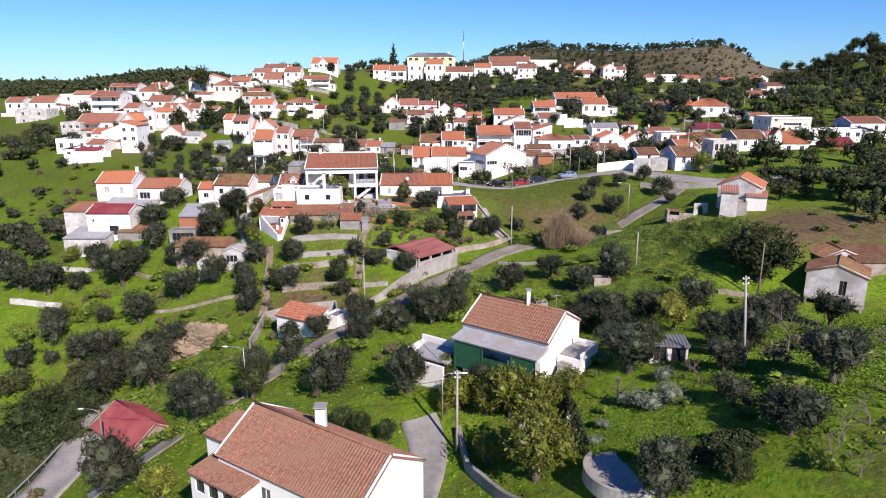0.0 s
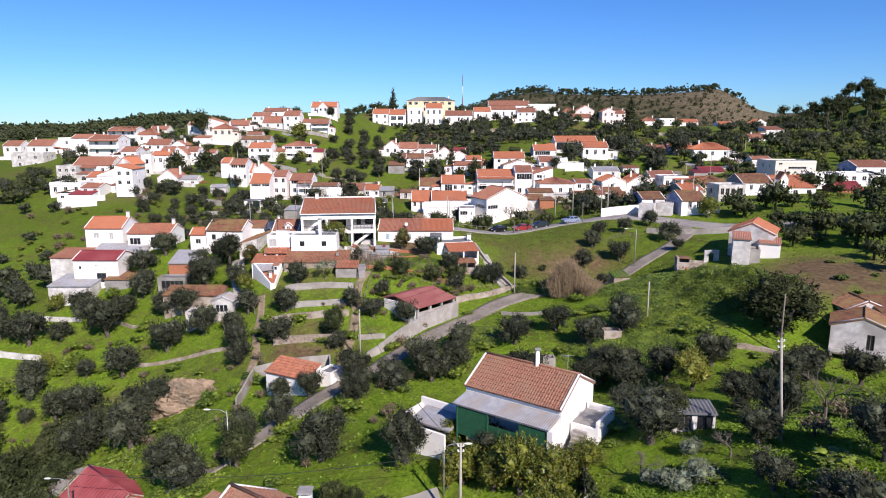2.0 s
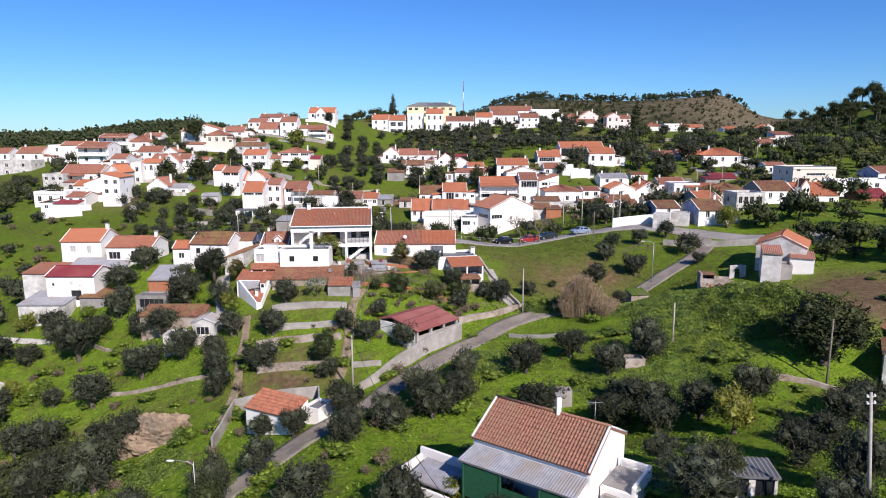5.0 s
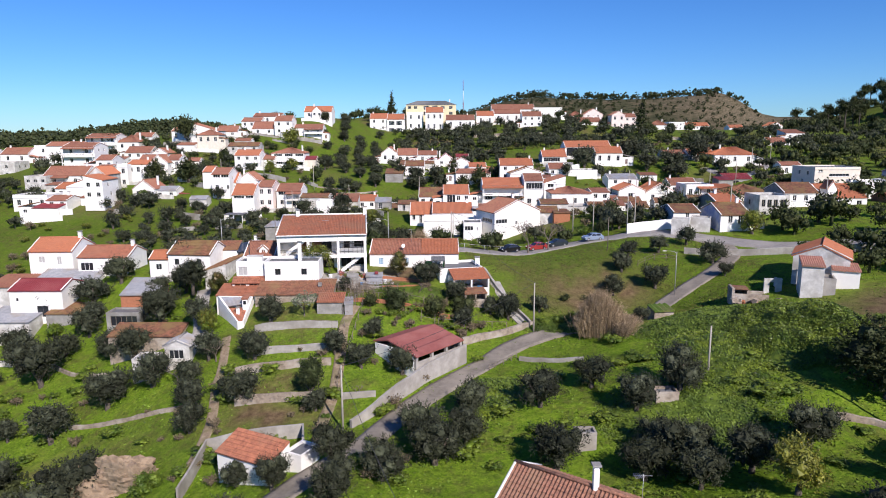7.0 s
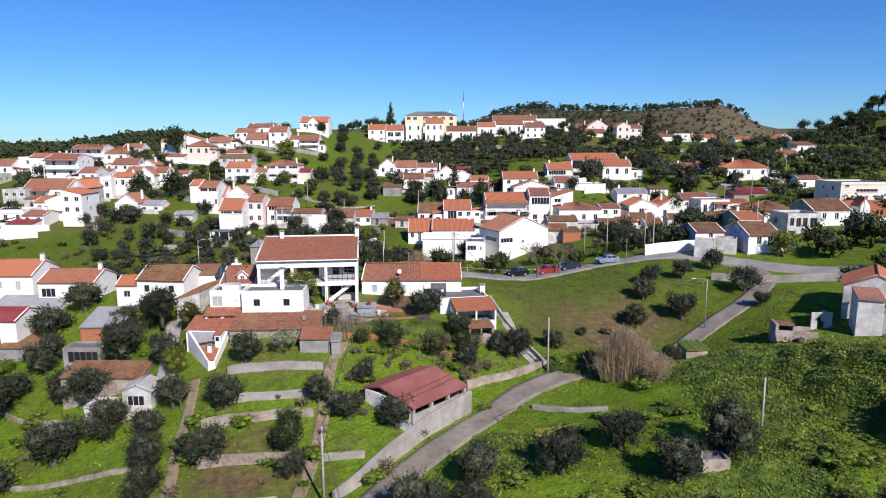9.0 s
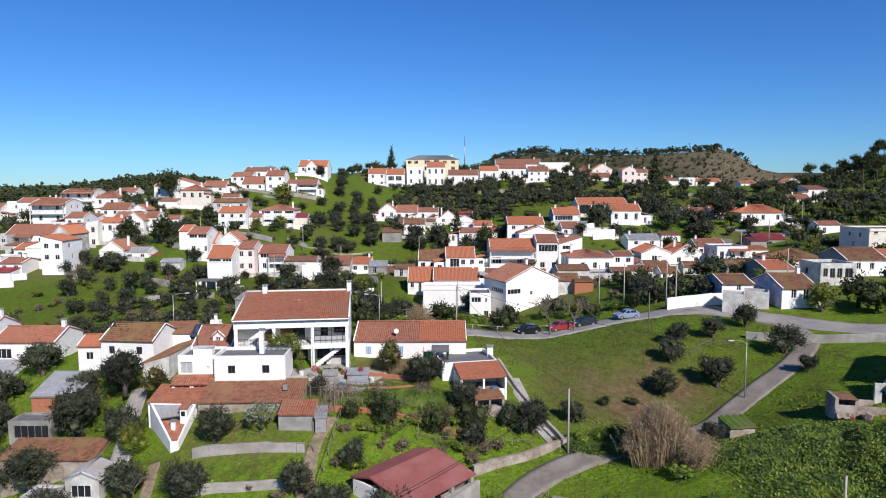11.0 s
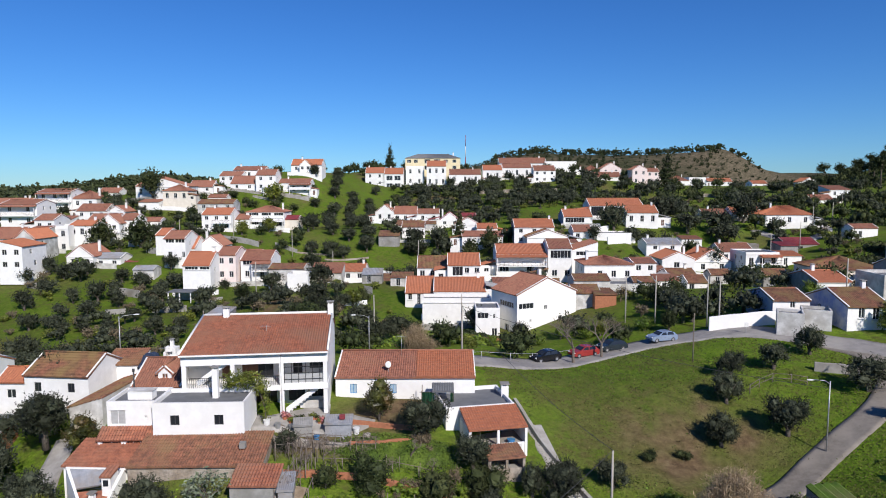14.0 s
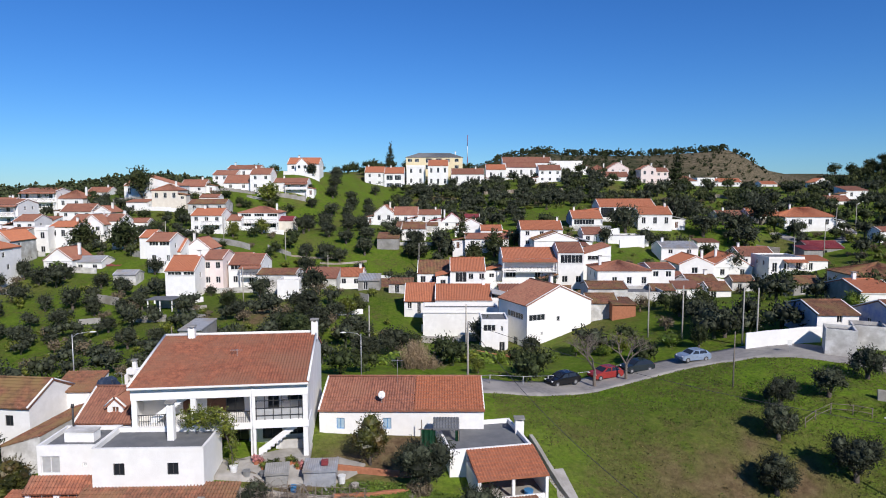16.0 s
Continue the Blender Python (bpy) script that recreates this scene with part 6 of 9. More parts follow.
# orange hut and ruin on the right


def ruin():
    e = thing("ruin", "roofless rubble ruin with broken walls", "ruin", 42.6, 108.6, height(42.6, 108.6), -12)
    for q in ((-3.2, 1.2, -0.2, 0.15, -1.5, 0.9), (1.2, 1.9, 2.6, 2.9, -1.5, 2.6), (2.7, 3.5, 2.6, 2.9, -1.5, 2.7), (1.9, 2.7, 2.62, 2.88, 2.1, 2.65), (3.2, 3.5, 2.9, 5.4, -1.5, 2.3), (-3.5, -3.15, -0.3, 2.2, -1.5, 1.7), (-3.15, -1.4, 1.9, 2.2, -1.5, 1.2), (-1.5, -1.2, 0.15, 2.6, -1.5, 1.5), (-1.2, 1.2, 2.4, 2.7, -1, 0.8)):
        boxed("wall", q, STONE if q[0] < 0 else OLDWHITE, e)
    rr = random.Random(4)
    for k in range(26):
        c, q, w = rr.uniform(-3.6, 2.6), rr.uniform(-1.4, 2.2), rr.uniform(0.12, 0.4)
        ob = boxed("rubble_stone", (-w, w, -w * 0.8, w * 0.8, -w, w * 0.7), STONE if k % 3 else BRICK, e)
        ob.matrix_local = pose(c, q, 0.1 + 0.1 * (k % 3), rr.uniform(-25, 25), rr.uniform(-25, 25), rr.uniform(0, 180))
    boxed("lintel", (-3.3, -1.3, -0.15, 2.1, 1.5, 1.62), TILE_OLD, e, "broken tile cover")
    return e


ruin()
# ruined white house on the far right of the start
house(49.7, 77.4, -3.9, 6.6, 6, 4.1, 1.2, "derelict white house with a broken gable roof", "E", TILE_OLD, OLDWHITE, -33, wins=[(3.7, 4.5, 1.5, 3.4)], frame_mat=WOOD, deep=3)
old = thing("balcony", "cracked concrete balcony under a derelict house", "balcony", 49.7, 77.4, -3.9, -33)
boxed("slab", (-3.2, 3.2, -1.1, -0.01, 0.85, 1.05), CONCRETE, old)
boxed("parapet", (-3.2, 3.2, -1.1, -0.98, 1.05, 1.5), OLDWHITE, old)
for c in (-3.0, 0.2, 3.0):
    boxed("pier", (c - 0.15, c + 0.15, -1.05, -0.75, -1.5, 0.85), CONCRETE, old)
house(54.0, 83.4, -2.4, 5.0, 4, 3.2, 1.0, "derelict house end with fallen plaster", "E", TILE_OLD, OLDWHITE, deep=3)
house(58.2, 81.6, -2.0, 7.0, 5, 2.8, 1.0, "low ruin with a tile-covered wall", "M", TILE_OLD, STONE, deep=3)
# the yellow building on the crest
house(-6.2, 399, 29.0, 28.5, 12, 9.4, 2.2, "long yellow three-storey building with dark hipped roof", "H", DARKGREY, YELLOW, wins=[(1, 3, 7, 8.6), (4.5, 6.5, 7, 8.6), (10, 13, 6.6, 8.8), (15, 18, 6.6, 8.8), (20, 22, 7, 8.6), (24.5, 26.5, 7, 8.6), (1, 3, 3.8, 5.4), (10, 13, 3.4, 5.6), (15, 18, 3.4, 5.6), (24.5, 26.5, 3.8, 5.4)])
# red and white mast on the far hill
ma = thing("radio_mast", "tall thin red and white radio mast", "mast", 36, 1140, height(36, 1140))
for k in range(6):
    tubed("mast_section", [(0, 0, 18 * k - 2), (0, 0, 18 * (k + 1) - 2)], 1.1 - 0.12 * k, 1.0 - 0.12 * k, FRAME_W if k % 2 == 0 else TILE_RED, ma, 6)

# ---- poles, lamps, cables ----
pole(1.8, 48.6, 7.4, "grey concrete utility pole beside the lane", insul=True)
pole(24.4, 47.5, 7.6, "square concrete power pole with porcelain insulators", insul=True, lean=-5.5)
pole(-36.4, 63.4, 7.2, "wooden pole with a street lamp arm", WOOD, 180)
pole(-20.5, 64.0, 6.0, "thin steel street lamp by the lane", STEEL, 180, r=0.06)
pole(0.6, 52.5, 4.5, "short steel street lamp", STEEL, 0, r=0.06)
pole(-10.4, 87.0, 7.0, "concrete utility pole at the lane", None)
pole(12.7, 111.0, 7.0, "concrete utility pole beside the lane", None)
pole(28.6, 90.4, 5.2, "weathered concrete pole in the meadow", None)
pole(36.0, 121.6, 7.0, "steel street lamp beside the lane", STEEL, 180, r=0.08)
pole(30.0, 139.6, 6.0, "thin wooden pole at the field edge", WOOD, r=0.09)
pole(41, 79, 7.5, "dark leaning wooden pole", WOOD)
pole(1.6, 138.5, 7.0, "concrete pole behind the long house", None)
pole(-9.8, 140, 6.0, "steel street lamp behind the houses", STEEL, 180, r=0.07)
pole(-30.5, 141, 6.5, "wooden pole behind the houses", WOOD, r=0.1)
pole(-39, 137, 7.0, "steel lamp post behind the houses", STEEL, 20, r=0.08)
for x, y in ((28.5, 163.8), (32.1, 160.3), (37.4, 153.7), (38.4, 152.0), (-12, 166), (2.5, 172), (60, 158), (75, 150), (-40, 196)):
    pole(x, y, 7.5, "concrete utility pole among the houses", None)
for x, y in ((-72, 236), (-44, 246), (-30, 232), (-8, 250), (86, 232), (97, 238), (110, 255), (120, 262), (60, 232), (-62, 250)):
    pole(x, y, 8.0, "far concrete utility pole on the slope", None)
cable((1.8, 48.6, 0.1), (-36.4, 63.4, -10.2), 1.2)
cable((1.8, 48.6, 0.2), (-10.4, 87.0, -0.6), 1.4)
cable((12.7, 111.0, 2.6), (1.6, 138.5, 9.0), 1.2)
cable((12.7, 111.0, 2.6), (-10.4, 87.0, -0.4), 1.0)
cable((1.6, 138.5, 9.0), (36.0, 121.6, 4.2), 1.0)
fence([(33, 131), (36.3, 132.6), (39.5, 131.4)], 1.0, "rustic wooden rail fence on the field", 1.5)
fence([(-12, 137.5), (4, 139.5), (14, 145.8), (24, 150.6)], 1.1, "wire fence with thin posts beside the road", 3.0, 1, STEEL)
fence([(5.8, 100.8), (9.6, 104.4)], 0.8, "old wooden fence at the lane edge", 1.2)
# guard rail
gr = thing("guard_rail", "galvanised guard rail along the road bend", "guard rail", -46.6, 70, height(-46.6, 70))
line = smooth_line([(-47.6, 60), (-47.2, 66), (-46.4, 71), (-45.4, 75)], 2.0)
bm = bmesh.new()
tube(bm, [(p.x + 46.6, p.y - 70, height(p.x, p.y) - gr.location.z + 0.7) for p in line], 0.12, 0.12, 5)
part("rail", bm, STEEL, gr)
for p in line:
    tubed("post", [(p.x + 46.6, p.y - 70, height(p.x, p.y) - gr.location.z - 0.3), (p.x + 46.6, p.y - 70, height(p.x, p.y) - gr.location.z + 0.72)], 0.05, 0.05, STEEL, gr, 6)

# ---- yard of the large house ----
def pot(x, y, z, r, plant, label):
    e = thing("potted_plant", label, "potted plant", x, y, z, group="pots under the stairs")
    bm = bmesh.new()
    tube(bm, [(0, 0, 0), (0, 0, r * 1.5)], r * 0.7, r, 10)
    part("pot", bm, TILE_O, e)
    rng = np.random.default_rng(int(abs(x * 100)))
    v, f = leaf_cloud(rng, [(0, 0, r * 2.3, r * 1.5, r * 1.5, r * 1.2)], 90, r * 0.4, 0.5, 6, 4)
    mesh_of("leafage", v, f, plant, e)
    return e


FLOWER = mat("pink_flower", (0.42, 0.16, 0.17), (0.3, 0.12, 0.1), 5, 0.7, island=0.5)
pot_rng = random.Random(5)
for k in range(15):
    px, py = -15.6 + 0.33 * k + pot_rng.uniform(-0.1, 0.1), 120.6 + pot_rng.uniform(-0.5, 0.5) + 0.04 * k
    pot(px, py, height(px, py) - 0.02, pot_rng.uniform(0.16, 0.26), pot_rng.choice((FLOWER, LEAF_CI, PALE, LEAF_DK)), "small clay pot with a garden plant")


def sheet_hut(x, y, rz, w, d, h, label, material):
    e = thing("hut", label, "hut", x, y, height(x, y), rz)
    for nm, q in (("panel", (-w / 2, w / 2, 0, 0.04, -0.3, h)), ("panel", (-w / 2, -w / 2 + 0.04, 0.04, d, -0.3, h)), ("panel", (w / 2 - 0.04, w / 2, 0.04, d, -0.3, h)), ("panel", (-w / 2, w / 2, d, d + 0.04, -0.3, h + 0.2))):
        boxed(nm, q, material, e)
    slope("roof_sheet", e, material, (-w / 2 - 0.1, -0.15, h + 0.02), (w / 2 + 0.1, -0.15, h + 0.02), (w / 2 + 0.1, d + 0.1, h + 0.24), (-w / 2 - 0.1, d + 0.1, h + 0.24), 0.16, 0.02)
    return e


def tub(x, y, z, r, h, material, label, kind="tub"):
    e = thing(kind, label, kind, x, y, z)
    bm = bmesh.new()
    tube(bm, [(0, 0, 0), (0, 0, h)], r * 0.82, r, 14)
    part("body", bm, material, e)
    bm = bmesh.new()
    tube(bm, [(0, 0, h - 0.04), (0, 0, h + 0.02)], r * 1.07, r * 1.07, 14)
    part("rim", bm, material, e)
    return e


BLUE_PL = mat("blue_plastic", (0.06, 0.22, 0.45), None, 3, 0.4)
tub(5.6, 119.6, -0.85, 0.35, 0.9, BLUE_PL, "blue plastic barrel under the lean-to", "barrel")
tub(6.3, 119.3, -0.85, 0.3, 0.6, FRAME_W, "white plastic tub under the lean-to")
for x, y, r, h, m, lab in ((-16.9, 119.5, 0.3, 0.55, FRAME_W, "white plastic tub in the yard"), (-15.8, 119.1, 0.28, 0.6, STEEL, "dented zinc bucket in the yard"), (-14.6, 119.3, 0.3, 0.5, DARKGREY, "dark rubber tub in the yard"), (-8.7, 119.7, 0.3, 0.6, FRAME_W, "white plastic tub beside a hutch"), (-12.1, 118.3, 0.25, 0.5, BLUE_PL, "blue plastic bucket beside a hutch"), (-7.6, 119.0, 0.28, 0.5, POLE_C, "old clay-coloured tub in the garden")):
    tub(x, y, height(x, y) + 0.05, r, h, m, lab)
plank_rng = random.Random(8)
for k in range(12):
    px, py = plank_rng.uniform(-15.5, -8.5), plank_rng.uniform(117.8, 119.6)
    ob = tagged(boxed("plank", (-0.9, 0.9, -0.07, 0.07, 0, 0.035), WOOD if k % 3 else GREY, None), "weathered grey board lying in the yard", "plank", group="boards in the yard")
    ob.matrix_world = pose(px, py, height(px, py) + 0.12, plank_rng.uniform(-8, 8), plank_rng.uniform(-25, 10), plank_rng.uniform(0, 180))
sheet_hut(-10.3, 119.2, 4, 2.4, 1.6, 1.3, "hutch of grey corrugated sheets in the yard", ZINC)
sheet_hut(-13.4, 118.6, 10, 1.6, 1.3, 1.1, "grey board hutch in the yard", GREY)


def trellis(x, y, length, rz, h, label, seed):
    """Grey stakes and wires carrying a tangle of leafless vines."""
    rng = random.Random(seed)
    e = thing("vine_trellis", label, "trellis", x, y, height(x, y), rz)
    m = pose(x, y, 0, 0, 0, rz)
    ground = lambda u, w=0.0: height((m @ Vector((u, w, 0))).x, (m @ Vector((u, w, 0))).y) - height(x, y)
    n = max(2, round(length / 1.3))
    for k in range(n + 1):
        u = -length / 2 + length * k / n + rng.uniform(-0.1, 0.1)
        for w in (-0.5, 0.5):
            g = ground(u, w)
            tubed("stake", [(u, w, g - 0.3), (u + rng.uniform(-0.12, 0.12), w, g + h * rng.uniform(0.85, 1.1))], 0.045, 0.035, WOOD, e, 5)
    for w in (-0.5, 0.5):
        tubed("rail", [(-length / 2, w, ground(-length / 2, w) + h * 0.9), (0, w, ground(0, w) + h * 0.86), (length / 2, w, ground(length / 2, w) + h * 0.9)], 0.025, 0.025, WOOD, e, 4)
    bm = bmesh.new()
    for k in range(int(length * 16)):
        u, w = rng.uniform(-length / 2, length / 2), rng.uniform(-0.6, 0.6)
        g, p = ground(u, w), []
        z = rng.uniform(0.0, h)
        for j in range(5):
            p.append((u, w, g + z))
            u, w, z = u + rng.uniform(-0.35, 0.35), w + rng.uniform(-0.2, 0.2), min(h * 1.15, max(0.02, z + rng.uniform(-0.2, 0.5)))
        tube(bm, p, 0.022, 0.008, 3)
    part("vine", bm, TWIG, e)
    return e


trellis(-12.6, 112.6, 6.0, 78, 1.7, "tangle of leafless vines on grey stakes", 3)
trellis(-9.6, 117.2, 6.0, 4, 1.2, "grey stakes and dry stems beside garden beds", 4)
trellis(-13.6, 116.0, 3.4, 20, 1.6, "bare vine stems on stakes beside a yard", 5)
stake_rng = random.Random(12)
for k in range(16):
    px, py = stake_rng.uniform(-12, 1.5), stake_rng.uniform(110.5, 118)
    ob = tagged(tubed("garden_stake", [(0, 0, -0.3), (0.05, 0, 1.2)], 0.035, 0.03, WOOD, None, 5), "grey wooden stake in a garden bed", "stake", group="stakes in the garden")
    ob.location = (px, py, height(px, py))
sheet_hut(-12.8, 109.4, 8, 1.1, 2.6, 1.7, "grey sheet lean-to beside a shed", ZINC)
tagged(boxed("crate", (-0.25, 0.25, -0.2, 0.2, 0, 0.4), TILE_RED, None), "red plastic crate on a hutch", "crate").location = (-10.0, 119.8, height(-10.3, 119.2) + 1.52)
for k in (0, 1):
    long_wall("yard_wall", [((-16.5, 117.2), (-9.0, 117.4)), ((-9.0, 117.4), (-3.5, 118.8))][k], 0.7, 0.6, 0.3, STONE if k == 0 else BRICK, "low rough wall in front of the house yard", 1.2, 0.06)
fence([(-13, 114.2), (-5, 115.0), (-1.5, 114.6)], 1.0, "row of thin garden stakes with wire", 1.8, 1)
fence([(-11.2, 112), (-11.6, 104), (-12.2, 95)], 1.0, "wooden stakes along the garden path", 2.0, 1)
fence([(-24, 107.2), (-13, 106.6)], 1.0, "thin stakes beside the sheds", 2.2, 1)
fence([(-3, 110.6), (4, 111.5), (9, 111.8)], 0.9, "thin garden stakes above the lane", 2.0, 1)
bbq = thing("barbecue", "white brick barbecue with a chimney hood", "barbecue", -33.0, 138.0, height(-33, 138))
boxed("base", (-1.0, 1.0, -0.4, 0.4, -0.5, 0.9), WHITE, bbq)
boxed("hood", (-0.6, 0.6, -0.35, 0.35, 0.9, 1.7), WHITE, bbq)
boxed("flue", (-0.2, 0.2, -0.2, 0.2, 1.7, 2.6), WHITE, bbq)
# antennas
def antenna(x, y, z, label):
    e = thing("antenna", label, "antenna", x, y, z)
    tubed("mast", [(0, 0, -0.5), (0, 0, 2.4)], 0.02, 0.018, STEEL, e, 5)
    for k in range(6):
        tubed("rod", [(-0.5 + 0.1 * k, -0.35 + 0.03 * k, 2.3), (-0.5 + 0.1 * k, 0.35 - 0.03 * k, 2.3)], 0.012, 0.012, STEEL, e, 4)
    tubed("boom", [(-0.6, 0, 2.3), (0.5, 0, 2.3)], 0.015, 0.015, STEEL, e, 4)
    return e


antenna(11.2, 57.6, 1.8, "thin television antenna on a roof")
antenna(-18.5, 126, 7.0, "thin television antenna on a roof")
antenna(-5.2, 130.8, 4.8, "thin television antenna on a roof")
antenna(-31, 131, 3.5, "thin television antenna on a roof")
# low garden things near the start
pt = thing("patio", "round concrete patio with a low rim", "patio", 12.9, 38.6, height(12.9, 38.6) + 0.1)
bm = bmesh.new()
tube(bm, [(0, 0, -0.8), (0, 0, 0.12)], 2.6, 2.6, 28)
part("slab", bm, CONCRETE, pt)
bm = bmesh.new()
for k in range(20):
    a, b = math.pi * (0.75 + k / 20), math.pi * (0.75 + (k + 1) / 20)
    q = [(2.6 * math.cos(a), 2.6 * math.sin(a)), (2.6 * math.cos(b), 2.6 * math.sin(b)), (2.85 * math.cos(b), 2.85 * math.sin(b)), (2.85 * math.cos(a), 2.85 * math.sin(a))]
    lo = [bm.verts.new((x, y, -0.6)) for x, y in q]
    hi = [bm.verts.new((x, y, 0.45)) for x, y in q]
    bm.faces.new(hi)
    for i in range(4):
        bm.faces.new((lo[i], lo[(i + 1) % 4], hi[(i + 1) % 4], hi[i]))
bmesh.ops.remove_doubles(bm, verts=bm.verts[:], dist=0.001)
part("rim", bm, CONCRETE, pt)
fence([(10.2, 42), (10.6, 47), (11.4, 51.5)], 0.9, "dark hedge wire with white stakes", 1.6, 1)
can = thing("plastic_can", "white plastic water can in the garden", "can", 10.7, 46.6, height(10.7, 46.6))
boxed("body", (-0.25, 0.25, -0.2, 0.2, 0, 0.6), FRAME_W, can)
bm = bmesh.new()
tube(bm, [(0, 0, 0.6), (0, 0, 0.75)], 0.1, 0.08, 10)
part("cap", bm, FRAME_W, can)
house(20.4, 52.8, -0.5, 3.2, 2.0, 1.7, 0.15, "makeshift shed with a dark sheet roof", "M", DARKGREY, OLDWHITE, -6, wins=[(0.3, 1.4, 0.1, 1.4), (1.8, 3.0, 0.1, 1.4)], frame_mat=WOOD)
house(22.8, 86.0, -4.9, 2.3, 1.7, 1.7, 0.1, "small roofless stone pump house", "F", None, STONE)
house(13.5, 81.0, -6.0, 2.0, 1.4, 0.9, 0.1, "low concrete cistern in the grass", "F", None, CONCRETE)
house(30.6, 110.4, -2.6, 2.8, 2.2, 1.3, 0.3, "low stone hut with a flat mossy roof", "M", mat("moss", (0.10, 0.17, 0.02), (0.06, 0.11, 0.015), 2.5, 0.95, 0.6, 8, (0.14, 0.15, 0.05), 0.8), STONE, 8, pitch=0.7)
sg = thing("road_sign", "small white road sign on a post", "sign", 40.4, 148.0, height(40.4, 148.0))
tubed("post", [(0, 0, -0.3), (0, 0, 1.6)], 0.03, 0.03, STEEL, sg, 6)
boxed("plate", (-0.28, 0.28, -0.06, -0.03, 1.0, 1.6), FRAME_W, sg)
long_wall("bank_wall", [(36.5, 80.5), (39.5, 79.6), (43, 77.5)], 0.6, 0.5, 0.35, STONE, "curved low stone wall under the bank", 1.0, 0.06)

# ---- cars ----
PAINT_B = mat("black_car_paint", (0.012, 0.012, 0.014), None, 3, 0.2, spec=0.5)
PAINT_R = mat("red_car_paint", (0.30, 0.035, 0.03), None, 3, 0.25, spec=0.5)
PAINT_D = mat("dark_blue_car_paint", (0.02, 0.03, 0.035), None, 3, 0.2, spec=0.5)
PAINT_S = mat("silver_blue_car_paint", (0.30, 0.38, 0.50), None, 3, 0.25, metal=0.3, spec=0.5)
car(12.6, 144.2, 28, PAINT_B, "black hatchback parked at the roadside")
car(18.2, 147.0, 24, PAINT_R, "red hatchback parked at the roadside")
car(22.4, 148.6, 20, PAINT_D, "dark green hatchback parked at the roadside")
car(29.6, 149.8, 16, PAINT_S, "silver-blue hatchback on the road")

# ---- the village on the hill ----
house(-139.1, 292, 15.0, 12.0, 9, 6.9, 1.0, "big white two-storey house with a low brown roof", "G", TILE_B, wins=(2, 3))
house(-129.3, 293, 15.9, 9.2, 9, 3.6, 2.8, "white house with a brown tiled roof on the hillside", "H", TILE_B, wins=(1, 2))
house(-132.4, 262, 11.4, 11.4, 10, 6.9, 1.3, "white two-storey house with square windows and brown roof", "G", TILE_B, wins=(2, 2))
house(-151.1, 285, 15.3, 13.9, 8, 2.9, 1.5, "white house with a brown tiled roof on the hillside", "G", TILE_B)
house(-117.2, 250, 9.8, 5.9, 8, 4.2, 1.5, "small white house with a brown gable roof", "G", TILE_B, wins=(1, 2))
house(-107.1, 225, 7.2, 5.1, 10, 3.3, 2.3, "grey-white gabled house with an orange roof", "E", TILE_O, wins=(1, 2), wall=OLDWHITE)
house(-98.7, 207, 4.4, 5.4, 9, 5.6, 1.3, "tall white house end with a sloping roof line", "P", TILE_O, wins=(2, 2))
house(-110.6, 236, 6.6, 5.1, 8, 5.4, 0.7, "grey-white house with a low brown roof", "G", TILE_B, wins=(1, 2), wall=OLDWHITE)
house(-107.6, 240, 5.0, 6.2, 9, 7.3, 0.6, "tall white house with paired dark windows", "F", TILE_B, wins=(2, 2))
house(-102.4, 243, 8.9, 7.2, 8, 3.9, 1.2, "white house with an orange tiled roof and terrace", "G", TILE_O, wins=(1, 3))
house(-91.5, 222, 2.9, 6.7, 9, 3.4, 2.6, "white gabled house with a chimney on the slope", "E", TILE_B, wins=(1, 2), chim=0.8)
house(-85.7, 224, 2.6, 6.9, 6, 3.0, 1.0, "low white outbuilding with a grey sheet roof", "G", ZINC, wins=(1, 2))
house(-81.1, 226, 2.1, 4.3, 5, 2.3, 0.6, "low white shed with a red roof", "M", TILE_RED)
house(-103.7, 256, 7.7, 9.1, 8, 5.6, 2.0, "long white house with a brown tiled roof", "G", TILE_B, wins=(2, 3))
house(-98.5, 250, 7.8, 6.4, 6, 5.2, 2.6, "white gabled house front with two windows", "E", TILE_B, wins=(2, 2))
house(-95.0, 254, 7.5, 4.7, 8, 6.3, 1.7, "white house with a brown roof and chimney", "G", TILE_B, wins=(2, 2), chim=0.8)
house(-116.4, 274, 13.2, 9.9, 8, 2.6, 2.1, "white house with a shallow brown roof", "G", TILE_B, wins=(1, 3))
house(-107.3, 272, 13.3, 5.8, 8, 2.3, 1.8, "white house with a brown tiled roof on the hillside", "E", TILE_B, wins=(1, 2))
house(-142.0, 335, 19.1, 9.0, 8, 2.3, 1.9, "white house with a brown tiled roof on the hillside", "G", TILE_B, wins=(1, 2))
house(-109.2, 298, 19.4, 7.4, 8, 4.5, 1.5, "white house wing with an orange-brown roof", "G", TILE_B, wins=(1, 2))
house(-98.4, 295, 19.4, 12.1, 9, 4.4, 3.6, "tall white house with one long sloping roof", "P", TILE_B, wins=(1, 2))
house(-93.9, 287, 18.4, 8.8, 8, 3.9, 2.0, "cream house with a hipped brown roof", "H", TILE_B, wins=(1, 3), wall=CREAM)
house(-94.3, 312, 21.3, 9.3, 8, 2.4, 2.4, "white house with a brown tiled roof on the hillside", "G", TILE_B, wins=(1, 2))
house(-79.0, 284, 15.4, 12.5, 7, 2.5, 1.3, "low house with a long weathered brown roof", "G", TILE_OLD, wins=(1, 3), wall=OLDWHITE)
house(-71.5, 263, 9.9, 9.2, 9, 5.1, 1.8, "white two-storey house with an orange roof", "G", TILE_O, wins=(2, 3))
